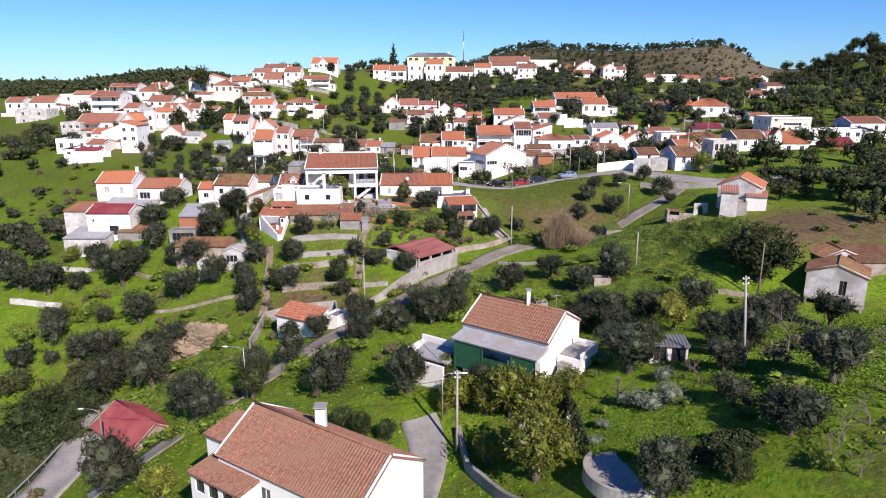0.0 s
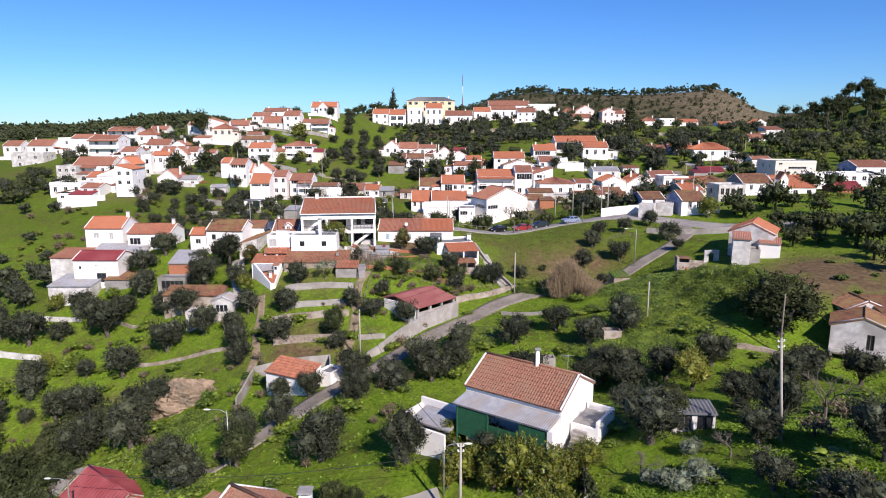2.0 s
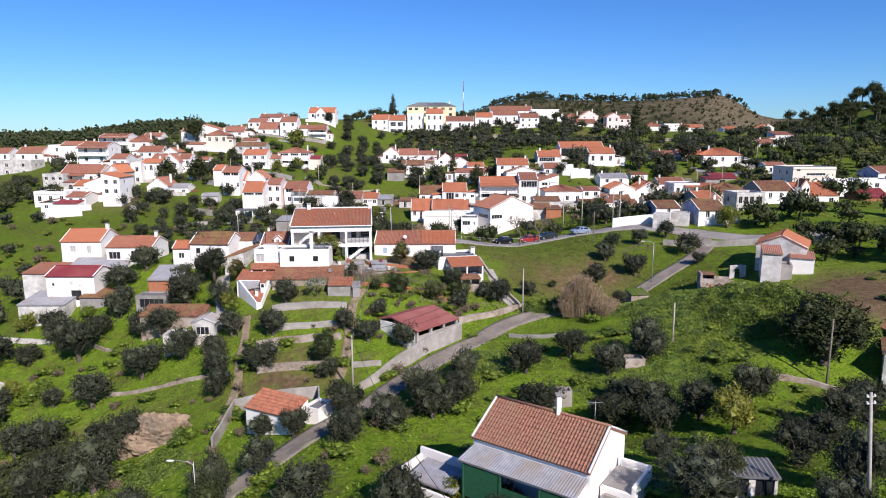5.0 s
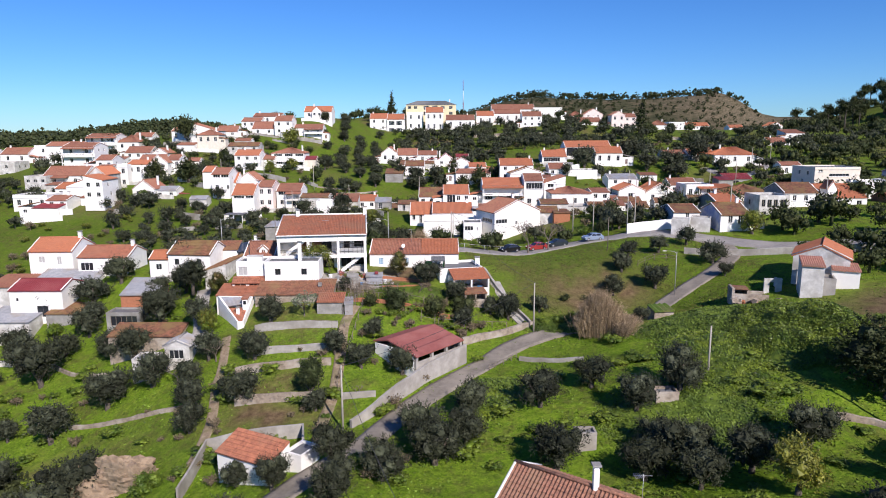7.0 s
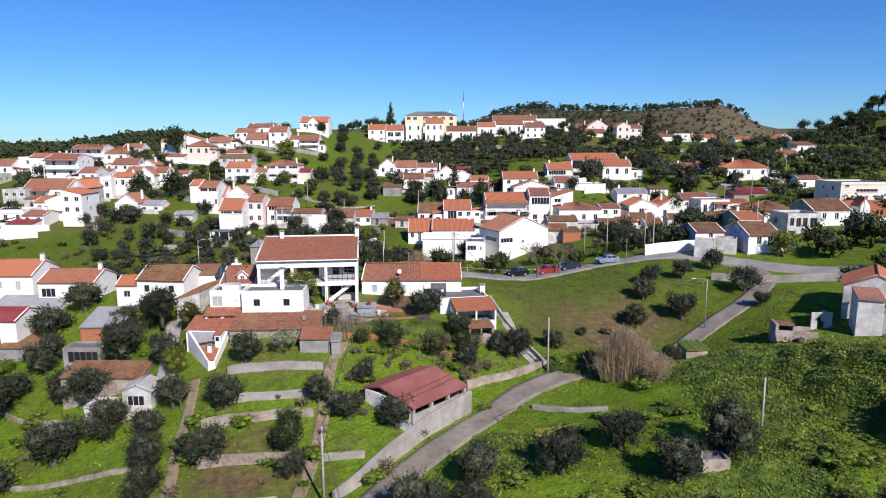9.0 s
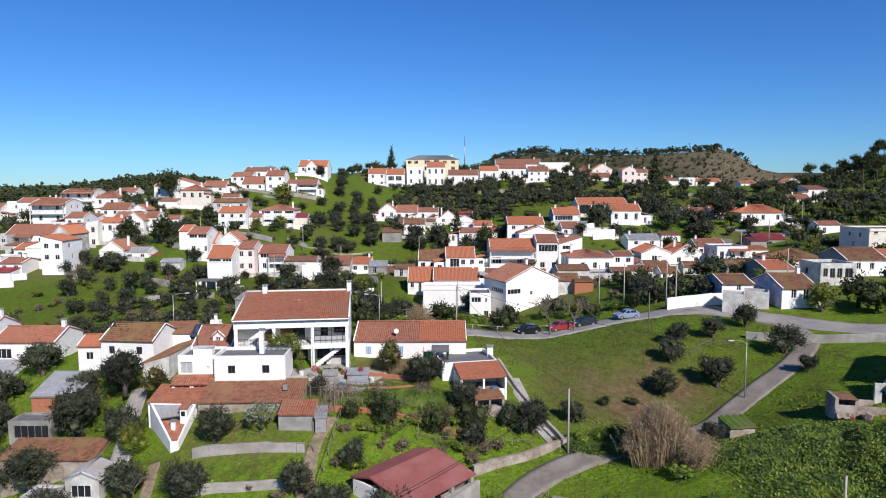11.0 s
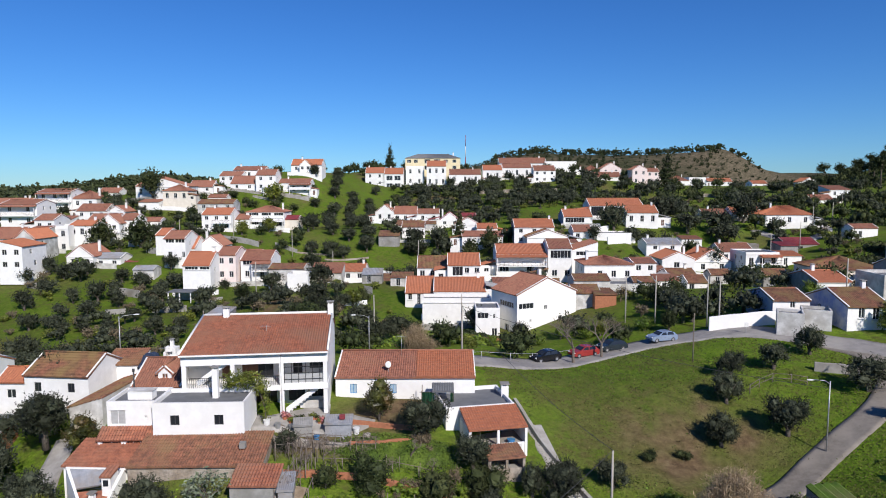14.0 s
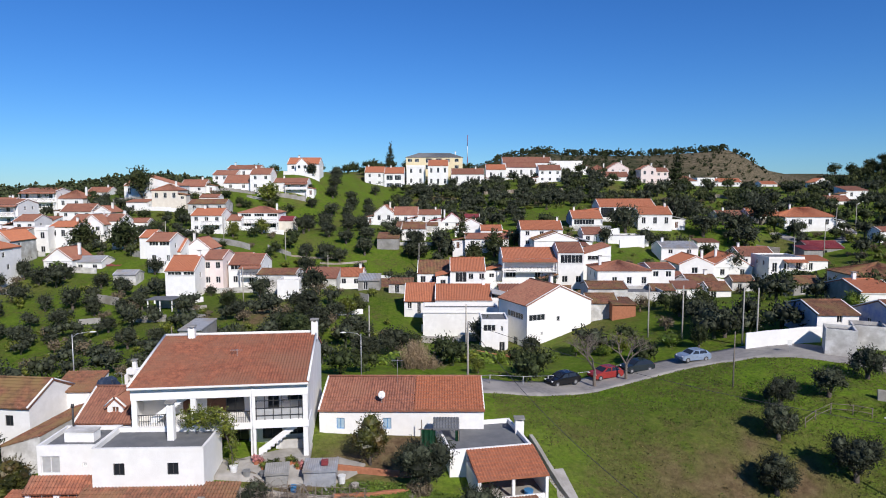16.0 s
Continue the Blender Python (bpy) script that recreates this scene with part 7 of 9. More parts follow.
house(-67.7, 222, 4.0, 5.4, 9, 6.7, 1.6, "white two-storey house with a covered balcony", "G", TILE_B, wins=[(0.5, 2.6, 5.6, 7.3), (2.9, 5.2, 5.6, 7.3), (1, 2, 2, 3.4), (4.5, 5.6, 2, 3.4)])
house(-74.8, 231, 8.1, 3.2, 8, 2.8, 1.5, "white house with an orange tiled roof on the hillside", "G", TILE_O)
house(-65.7, 226, 3.5, 3.1, 9, 4.4, 2.6, "narrow white house with an orange roof", "G", TILE_O, wins=(1, 2))
house(-55.9, 205, 2.5, 6.2, 9, 3.5, 2.6, "white house with an open loggia under an orange roof", "G", TILE_O, wins=[(0.5, 3.4, 2.5, 4.4), (3.8, 6.4, 2.5, 4.4), (6.8, 8.4, 2.5, 4.4)], chim=0.8)
house(-62.1, 231, 5.8, 6.3, 8, 2.3, 2.5, "white gabled house behind a garden wall", "E", TILE_B)
house(-51.2, 211, 1.4, 4.4, 9, 6.3, 1.5, "pink-white house with a brown porch roof", "G", TILE_B, wins=(2, 2), wall=PINK)
house(-44.9, 213, 1.5, 7.2, 9, 4.8, 1.8, "white house with a brown roof and glazed balcony", "G", TILE_B, wins=[(0.5, 4.5, 3.6, 5.2), (6, 7, 3.8, 5), (1, 2, 0.8, 2.2), (4.5, 5.5, 0.1, 2.2)])
house(-36.1, 206, 0.7, 8.1, 7, 4.4, 0.7, "low grey stone house with an old tile roof", "G", TILE_OLD, wins=(1, 2), wall=OLDWHITE)
house(-32.2, 200, 1.8, 4.4, 5, 2.3, 0.6, "low white flat-roofed outhouse", "F", TILE_O)
house(-29.0, 216, 0.6, 7.5, 6, 2.3, 1.7, "brown tiled lean-to shed", "M", TILE_B, wall=OLDWHITE)
house(-23.4, 224, -3.4, 5.9, 8, 5.6, 1.4, "small white house with an orange roof", "G", TILE_O, wins=(2, 2), chim=0.7)
house(-14.6, 223, -3.3, 10.1, 8, 3.1, 0.8, "grey rendered garage with a sunken tile roof", "M", TILE_OLD, wall=CREAM)
house(-60.1, 344, 29.7, 13.4, 9, 3.4, 2.6, "white house with an orange roof on the crest", "G", TILE_O, wins=(1, 3), chim=-0.4)
house(-60.3, 342, 30.1, 4.8, 3, 2.9, 2.4, "white gabled porch of the crest house", "E", TILE_O, wins=(1, 2))
house(-82.7, 336, 26.7, 13.3, 9, 4.0, 1.6, "white house with a brown tiled roof on the hillside", "G", TILE_B, wins=(1, 3))
house(-88.6, 330, 25.3, 9.3, 9, 3.0, 1.7, "white house with a brown tiled roof on the hillside", "G", TILE_B, wins=(1, 3))
house(-81.1, 322, 19.0, 10.1, 9, 6.0, 3.0, "white two-storey house with a balcony and brown roof", "G", TILE_B, wins=(2, 2))
house(-71.4, 320, 19.0, 8.0, 9, 9.3, 2.3, "tall white three-storey house with brown roof", "G", TILE_B, wins=(3, 2))
house(-61.4, 324, 20.2, 14.1, 8, 5.0, 1.6, "long white house with an arched carport", "G", TILE_B, wins=(1, 3))
house(-58.2, 270, 9.7, 12.3, 10, 5.8, 1.7, "white house with two open balconies and brown roof", "H", TILE_B, wins=[(1, 4, 4.6, 6.3), (5, 8, 4.6, 6.3), (9, 12, 4.6, 6.3), (1, 4, 1.2, 2.9), (5, 8, 1.2, 2.9), (9, 13, 1.2, 2.9)])
house(-50.0, 271, 10.0, 4.7, 6, 3.1, 1.0, "porch wing with a red tiled roof", "G", TILE_RED, wall=CREAM)
house(-65.4, 267, 11.0, 5.9, 8, 2.3, 1.4, "white house with a brown tiled roof on the hillside", "G", TILE_B)
house(-34.9, 386, 23.4, 9.5, 10, 7.2, 2.7, "white house with a brown roof on the crest", "G", TILE_O, wins=(2, 2))
house(-25.3, 385, 22.3, 9.5, 10, 7.8, 2.9, "white house with open upper balcony on the crest", "G", TILE_O, wins=[(1, 4, 4.5, 6.8), (5, 8, 4.5, 6.8), (1, 4, 0.6, 3), (5, 8, 0.6, 3)])
house(-15.0, 388, 23.9, 9.0, 9, 9.5, 0.6, "white flat-roofed house with tall windows", "F", TILE_O, wins=(2, 2))
house(-4.1, 384, 23.3, 9.8, 9, 10.5, 2.7, "white two-storey house with an orange roof", "G", TILE_O, wins=(2, 3))
house(10.0, 380, 24.7, 15.7, 9, 4.9, 2.6, "white house with a brown tiled roof on the hillside", "G", TILE_B, wins=(1, 3))
house(23.7, 384, 25.5, 9.7, 9, 6.4, 2.4, "white house with an orange tiled roof on the hillside", "G", TILE_O, wins=(1, 2))
house(36.3, 388, 27.5, 14.7, 9, 5.6, 2.1, "white house with a brown roof and garden wall", "G", TILE_B, wins=(1, 3))
house(40.8, 402, 31.2, 24.7, 10, 4.7, 2.8, "long white building with a brown tiled roof", "G", TILE_B, wins=(1, 3))
house(60.6, 402, 31.7, 16.7, 10, 4.7, 0.3, "long plain white flat-roofed building", "F", TILE_B)
house(47.7, 372, 25.4, 10.5, 9, 5.9, 2.3, "white house with a glazed upper storey", "G", TILE_B, wins=(2, 3))
house(76.5, 398, 29.6, 8.4, 8, 2.3, 2.6, "white house with a brown tiled roof on the hillside", "H", TILE_B)
house(85.5, 396, 28.9, 10.7, 9, 3.7, 3.1, "pale pink gabled house on the crest", "E", TILE_B, wins=(2, 2), wall=PINK)
house(77.6, 372, 25.9, 13.4, 8, 2.3, 2.2, "white house with a brown tiled roof on the hillside", "G", TILE_B)
house(94.4, 376, 24.2, 7.1, 9, 7.6, 1.9, "tall pinkish house with balconies", "E", TILE_B, wins=(2, 2), wall=PINK)
house(101.4, 378, 24.8, 6.3, 8, 6.0, 1.7, "pink house wing with balconies", "G", TILE_B, wins=(2, 2), wall=PINK)
house(-22.4, 300, 10.4, 6.8, 14, 3.9, 2.6, "white gabled house end with a door", "E", TILE_B, wins=(1, 2))
house(-14.9, 303, 10.2, 8.8, 9, 3.3, 2.6, "long white house with a brown roof", "G", TILE_B, wins=(1, 3))
house(-6.3, 303, 9.8, 8.4, 9, 3.8, 1.5, "white house with a brown tiled roof on the hillside", "G", TILE_B, wins=(1, 2))
house(1.5, 286, 9.7, 7.0, 9, 2.3, 2.6, "white house with a dull red roof", "E", TILE_RED, wins=(1, 2))
house(-12.2, 276, 7.4, 8.5, 7, 3.3, 1.3, "small white house with a grey porch roof", "M", TILE_OLD, wins=(1, 2))
house(11.1, 255, 5.7, 12.4, 8, 3.0, 1.2, "white terraced house with a brown roof", "G", TILE_B, wins=(1, 3))
house(13.0, 263, 7.1, 6.5, 8, 3.5, 1.2, "white house with an orange tiled roof on the hillside", "G", TILE_O)
house(7.2, 272, 9.1, 8.0, 8, 2.3, 2.0, "white house with a brown tiled roof on the hillside", "E", TILE_B)
house(25.9, 250, 6.6, 11.7, 9, 5.1, 2.1, "grey-gabled house with an orange tiled roof", "G", TILE_O, wins=(2, 3), left_wall=GREY, chim=0.85)
house(28.8, 243, 6.3, 11.8, 9, 3.0, 2.0, "white house with a broad low gable", "E", TILE_OLD)
house(41.1, 262, 11.1, 9.0, 9, 3.1, 2.1, "white and blue house with an orange roof", "G", TILE_O, wins=[(0.6, 6.5, 1.2, 2.7)], left_wall=BLUE, chim=-0.7)
house(55.0, 270, 13.1, 17.3, 10, 4.3, 2.1, "long open-sided building with an orange tiled roof", "G", TILE_O, wins=[(0.6, 4.6, 1.0, 4.0), (5.2, 9.2, 1.0, 4.0), (9.8, 13.8, 1.0, 4.0)], frame_mat=FRAME_D)
house(61.0, 262, 11.1, 10.0, 8, 4.3, 2.1, "white house with an orange roof beside the open building", "G", TILE_O, wins=(1, 3), chim=0.8)
house(39.4, 247, 7.9, 5.5, 7, 2.7, 1.6, "white house with a brown tiled roof on the hillside", "G", TILE_B, wins=(1, 2))
house(48.2, 246, 7.6, 9.9, 8, 2.3, 0.3, "low white terrace with a flat roof", "F", TILE_B)
house(59.1, 236, 5.6, 9.4, 8, 2.3, 1.2, "pale house with a grey corrugated roof", "G", ZINC, wins=(1, 2))
house(17.7, 213, 2.3, 11.8, 10, 5.5, 1.7, "white two-storey house with an open upper gallery", "G", TILE_O, wins=[(0.6, 4.4, 4.6, 6.4), (4.8, 7.8, 4.6, 7.0), (9.4, 10.4, 5, 6.4), (0.8, 3, 1.2, 2.8), (7.2, 8.4, 0.2, 2.6)])
house(26.6, 212, 1.1, 5.6, 9, 8.0, 1.7, "white house with a glazed balcony and brown roof", "G", TILE_B, wins=[(0.6, 6.4, 5.6, 7.4), (1, 2.2, 1.4, 2.8), (4, 5.2, 1.4, 2.8)])
house(34.0, 219, 3.4, 6.3, 9, 4.5, 2.0, "white house with a rising roof line", "N", TILE_B, wins=[(1, 3.6, 3.2, 4.4)])
house(-3.1, 210, 1.7, 7.3, 9, 3.1, 2.2, "white house with a weathered brown roof", "G", TILE_OLD, wins=(1, 3))
house(3.9, 204, 2.2, 7.3, 10, 3.9, 2.1, "white house with an orange roof and dark loggia", "G", TILE_O, wins=[(1.1, 3.4, 1.5, 3.6), (3.8, 4.8, 2.1, 3.3), (6, 7, 2.1, 3.3)])
house(-5.5, 191, -0.6, 5.8, 9, 2.7, 2.6, "white house with an orange roof and solar panel", "G", TILE_O, wins=[(0.6, 1.4, 1.2, 2.6), (2.4, 3.1, 0.2, 2.4), (4, 5, 1.2, 2.4)])
house(2.6, 189, 0.4, 10.4, 10, 2.3, 2.0, "white house with a broad orange roof", "G", TILE_O)
house(1.9, 183, -2.0, 13.1, 5, 3.7, 0.6, "blank white garden wall and store of a house", "F", TILE_O)
house(17.7, 174.6, -2.6, 12.4, 9, 7.3, 2.7, "large white gabled house with strip windows and brown roof", "E", TILE_B, rz=25, wins=[(0.4, 3.4, 4.7, 5.7), (5.6, 6.2, 4.3, 5.1), (2.6, 3.0, 2.3, 2.8), (8.6, 10.2, 0.9, 2.8)], side={"l": [(3.0, 7.8, 4.7, 5.7), (5.0, 6.2, 0.4, 1.6)]}, deep=4, chim=0.2, pitch=0.24)
house(7.0, 171.5, -2.9, 4.2, 6, 5.2, 0.2, "low white annex with a grey flat roof", "F", wins=[(0.3, 2.2, 3.6, 4.6), (3.0, 3.4, 3.6, 4.4), (2.8, 3.7, 0.2, 1.9)], deep=4)
long_wall("garden_wall", [(2.8, 163.5), (6.0, 163.0), (8.6, 163.6)], 1.0, 0.7, 0.4, BRICK, "broken low red brick wall behind the road", 1.0, 0.15)
house(35.8, 203, -1.5, 10.8, 10, 7.8, 1.4, "white house with a hipped brown roof", "H", TILE_B, wins=[(3, 4, 5.0, 6.4), (6, 7, 5.0, 6.4), (9, 10, 5.0, 6.4), (11, 12, 5.0, 6.4)])
house(44.6, 206, 1.0, 5.3, 8, 5.3, 0.7, "white terraced house with a brown roof", "G", TILE_B, wins=(2, 2))
house(28.2, 186, 3.0, 7.1, 6, 2.3, 0.7, "low outbuilding with an old brown roof", "G", TILE_OLD, wall=OLDWHITE)
house(25.4, 178, 1.8, 5.2, 6, 2.3, 1.0, "low outbuilding with a patched tile roof", "G", TILE_OLD, wall=OLDWHITE)
house(28.4, 176, 1.9, 3.8, 5, 2.3, 0.3, "small brick shed with a tile roof", "M", TILE_OLD, wall=BRICK)
house(35.5, 188, -0.4, 7.7, 8, 4.0, 0.6, "weathered white outbuildings with flat roofs", "F", TILE_OLD, wins=(1, 3), wall=OLDWHITE)
house(58.8, 224, 0.7, 8.2, 10, 4.4, 1.8, "white house with an orange gable roof", "E", TILE_O, wins=[(3.0, 4.4, 2.2, 3.6)])
house(53.7, 207, 0.5, 6.6, 7, 2.8, 1.1, "low white shed with an old brown roof", "G", TILE_OLD, wins=[(0.6, 2.6, 0.2, 2.2)])
house(55.1, 202, 0.1, 4.6, 6, 2.3, 1.2, "small white store with a brown roof", "G", TILE_OLD, wins=[(0.5, 1.6, 0.1, 2)])
house(69.1, 228, 0.8, 9.7, 11, 3.3, 2.9, "white house with a broad orange gable roof", "E", TILE_O, wins=(1, 2))
house(80.0, 238, 2.1, 9.2, 9, 3.5, 1.9, "white house with a brown roof and dormer", "G", TILE_B, wins=(1, 3))
house(79.0, 222, 1.8, 8.3, 9, 4.9, 0.3, "white flat-roofed house with stained walls", "F", TILE_O, wins=(1, 3))
house(74.2, 178, 5.8, 10.7, 11, 2.5, 1.9, "cream house with a hipped weathered roof", "H", TILE_OLD, wall=CREAM)
house(63.0, 166, 5.6, 5.6, 9, 2.3, 1.2, "white store with a bright orange roof and dark gable", "G", TILE_O, left_wall=GREY)
house(49.1, 153, 4.8, 5.3, 8, 2.3, 1.1, "white house with a blue gable and old tile roof", "G", TILE_OLD, wins=[(2.5, 3.2, 1.2, 2.2), (5, 5.8, 1.2, 2.2)], side={'l': [(4, 5, 0.9, 2)]}, left_wall=BLUE)
house(56.3, 147, 3.5, 5.8, 10, 3.8, 1.7, "white house with a faded blue gable wall", "G", TILE_OLD, wins=[(1.5, 2.3, 2.2, 3.6), (3.4, 4.3, 2.0, 4.0), (6, 6.8, 2.2, 3.6)], side={'l': [(5, 6, 1.6, 3), (3, 3.8, 1.6, 3)]}, left_wall=BLUE)
house(45.3, 146, 3.8, 3.2, 3.4, 2.4, 0.4, "low white hut with a grey flat roof", "F", TILE_O, rz=-25, wall=OLDWHITE)
house(49.9, 148, 3.9, 3.6, 3.4, 2.3, 0.4, "low whitewashed store with a flat roof", "F", TILE_O, rz=-25, wall=OLDWHITE)
house(108.9, 266, 10.8, 15.2, 10, 3.7, 2.5, "white house with a bright orange roof", "H", TILE_O, wins=(1, 3), chim=-0.5)
house(100.2, 276, 10.9, 10.0, 8, 3.5, 2.1, "white house with an orange tiled roof", "G", TILE_O, wins=(1, 2))
house(91.3, 278, 11.9, 9.9, 8, 2.3, 1.5, "low white house with a brown roof", "G", TILE_B)
house(98.7, 240, 4.6, 9.3, 8, 2.9, 1.4, "grey shed with a dark red roof", "G", TILE_RED, wall=GREY, wins=[(2, 5, 0.2, 2.2)], frame_mat=FRAME_D)
house(92.6, 235, 5.2, 4.8, 5, 2.3, 0.6, "low lean-to with a dark red roof", "M", TILE_RED, wall=GREY)
house(201.5, 420, 23.0, 8.1, 9, 3.1, 2.2, "small white gabled house among trees", "E", TILE_O, wins=(1, 2))
house(175.9, 350, 18.0, 9.5, 9, 4.0, 1.8, "white house with a brown roof among trees", "M", TILE_B, wins=(1, 2))
house(162.4, 340, 15.1, 9.6, 8, 2.6, 2.1, "low house with a brown roof among trees", "G", TILE_B, wins=(1, 2))
house(163.1, 480, 23.8, 10.9, 10, 5.0, 0.6, "far white house with flat roof", "F", TILE_B, wins=(2, 2))
house(177.6, 480, 23.8, 16.7, 10, 2.9, 2.2, "far white house with an orange roof", "G", TILE_O, wins=(1, 3))
house(147.9, 470, 24.5, 12.0, 10, 2.8, 2.9, "far grey house with a brown roof", "H", TILE_B)
house(223.1, 520, 21.4, 11.1, 10, 4.3, 2.0, "far white house with an orange roof", "G", TILE_O, wins=(1, 2))
house(-171.6, 305, 10.1, 7.4, 9, 7.3, 0.6, "white house with long balconies and grey roof", "F", TILE_B, wins=(2, 1))
house(-161.8, 303, 9.1, 9.7, 9, 8.3, 1.9, "white house with a brown roof and dark windows", "G", TILE_B, wins=(2, 2))
house(-180.9, 300, 10.5, 11.6, 9, 4.0, 2.6, "white house with a brown tiled roof on the hillside", "G", TILE_B, wins=(1, 2))
house(-193.7, 300, 10.5, 8.0, 9, 4.0, 2.1, "white house with a brown tiled roof on the hillside", "G", TILE_B, wins=(1, 2))
house(-168.1, 270, 6.2, 13.1, 9, 5.8, 0.6, "grey-white flat-roofed house with balcony", "F", TILE_B, wins=(2, 2), wall=OLDWHITE)
house(-126.9, 242, 4.4, 14.2, 10, 4.8, 2.8, "house with a broad brown roof and chimney", "G", TILE_B, wins=(1, 2))
house(-134.3, 238, 6.3, 7.2, 8, 2.4, 0.6, "grey-white house with a low gable", "F", TILE_B, wins=(1, 3), wall=OLDWHITE)
house(-116.9, 225, 2.4, 6.8, 9, 3.9, 1.4, "white house with an orange porch roof", "G", TILE_O, wins=(1, 2))
house(-111.5, 222, 1.9, 7.1, 12, 5.2, 2.6, "white house with a tall blank end wall", "N", TILE_O)
house(-120.1, 212, 1.2, 10.1, 8, 3.7, 0.6, "white flat-roofed house with a terrace", "F", TILE_O, wins=(1, 3))
house(-110.1, 208, 2.0, 5.9, 8, 2.3, 1.0, "white house with a small brown roof", "G", TILE_B, wins=(1, 2))
house(-111.1, 204, 0.3, 7.2, 5, 2.3, 0.8, "low shed with a red roof", "M", TILE_RED)
house(79.1, 166, 5.5, 7.7, 9, 4.2, 1.8, "white house with a brown roof and grey gable", "G", TILE_OLD, wins=[(2, 2.8, 2.4, 3.6), (4.5, 5.3, 2.4, 3.6), (7, 7.8, 2.4, 3.6)], left_wall=GREY)
house(70.2, 160, 4.4, 6.4, 7, 4.8, 0.5, "ruined two-storey house with open windows", "F", TILE_OLD, wins=[(0.5, 1.3, 2.9, 4.4), (1.7, 2.6, 2.7, 4.4), (3.0, 3.9, 2.7, 4.4), (4.4, 5.8, 2.7, 4.4), (0.6, 1.6, 0.3, 1.9), (4.0, 5.2, 0.3, 1.9)], wall=OLDWHITE, frame_mat=WOOD)
house(89.9, 168, 5.2, 10.3, 9, 3.2, 2.6, "white house with an orange roof and dormer", "G", TILE_O, wins=(1, 3))
house(85.8, 166, 8.5, 1.9, 3, 2.3, 1.4, "white dormer gable on an orange roof", "E", TILE_O)
house(102.4, 192, 8.4, 11.8, 11, 5.1, 0.3, "modern cream house with strip windows", "F", TILE_O, wall=CREAM, wins=[(1, 2, 4.2, 5), (3.8, 9, 3, 3.7)])
house(106.4, 184, 6.3, 7.0, 5, 4.1, 0.5, "plain white garden wall of a modern house", "F", TILE_O)
house(123.7, 190, 8.9, 10.1, 9, 3.4, 1.5, "white house with a blue gable and brown roof", "G", TILE_B, wins=(1, 2), left_wall=BLUE)
house(113.3, 182, 8.0, 8.4, 6, 2.7, 0.4, "whitewashed porch with a door and windows", "F", TILE_B, wins=(1, 3))
house(105.1, 170, 5.4, 6.5, 7, 2.3, 1.7, "orange-walled shed with a dark red roof", "G", TILE_RED, wall=BRICK)
shelter = thing("shelter", "open garden shelter with a dark flat roof on white posts", "shelter", -55.0, 193, height(-55, 193))
boxed("roof", (-2.6, 2.6, -0.2, 4.0, 2.3, 2.45), DARKGREY, shelter)
for c in (-2.3, 0, 2.3):
    boxed("post", (c - 0.1, c + 0.1, 0, 0.2, -1, 2.3), WHITE, shelter)
boxed("back_wall", (-2.4, 2.4, 3.6, 3.8, -1, 2.3), OLDWHITE, shelter)
house(-36.1, 160, 1.2, 3.1, 6, 2.3, 0.3, "low shed with a grey corrugated roof", "M", ZINC, wall=GREY)
house(-13.7, 196, -3.0, 5.2, 5, 2.3, 0.3, "low shed with an old brown roof", "M", TILE_OLD, wall=OLDWHITE)
house(-17.6, 262, 5.9, 6.5, 6, 2.4, 1.3, "dark tin shed among trees", "M", TILE_OLD, wall=GREY)
house(-10.3, 268, 6.8, 7.4, 7, 3.9, 1.6, "white house with a shaded porch", "G", TILE_OLD, wins=(1, 2))
house(51.7, 110.6, 2.9, 6.8, 8, 3.2, 1.6, "old hut with a broad orange gable roof", "E", TILE_O, rz=-32, wall=OLDWHITE, pitch=0.24)
house(48.3, 106.4, 1.5, 2.6, 3.6, 4.3, 0.6, "rough cement hut with a pink tiled roof", "M", TILE_PK, rz=-22, wall=OLDWHITE, pitch=0.24)
house(50.4, 106.2, 1.5, 1.6, 3, 2.3, 0.3, "low concrete plinth beside a hut", "F", TILE_O, rz=-22, wall=CONCRETE)
house(53.4, 107.6, 2.6, 3.2, 4, 2.3, 0.3, "white lean-to with a faded pink tile roof", "M", TILE_PK, rz=-26, pitch=0.24)

# low stores and pens between the village plots
store_rng = random.Random(51)
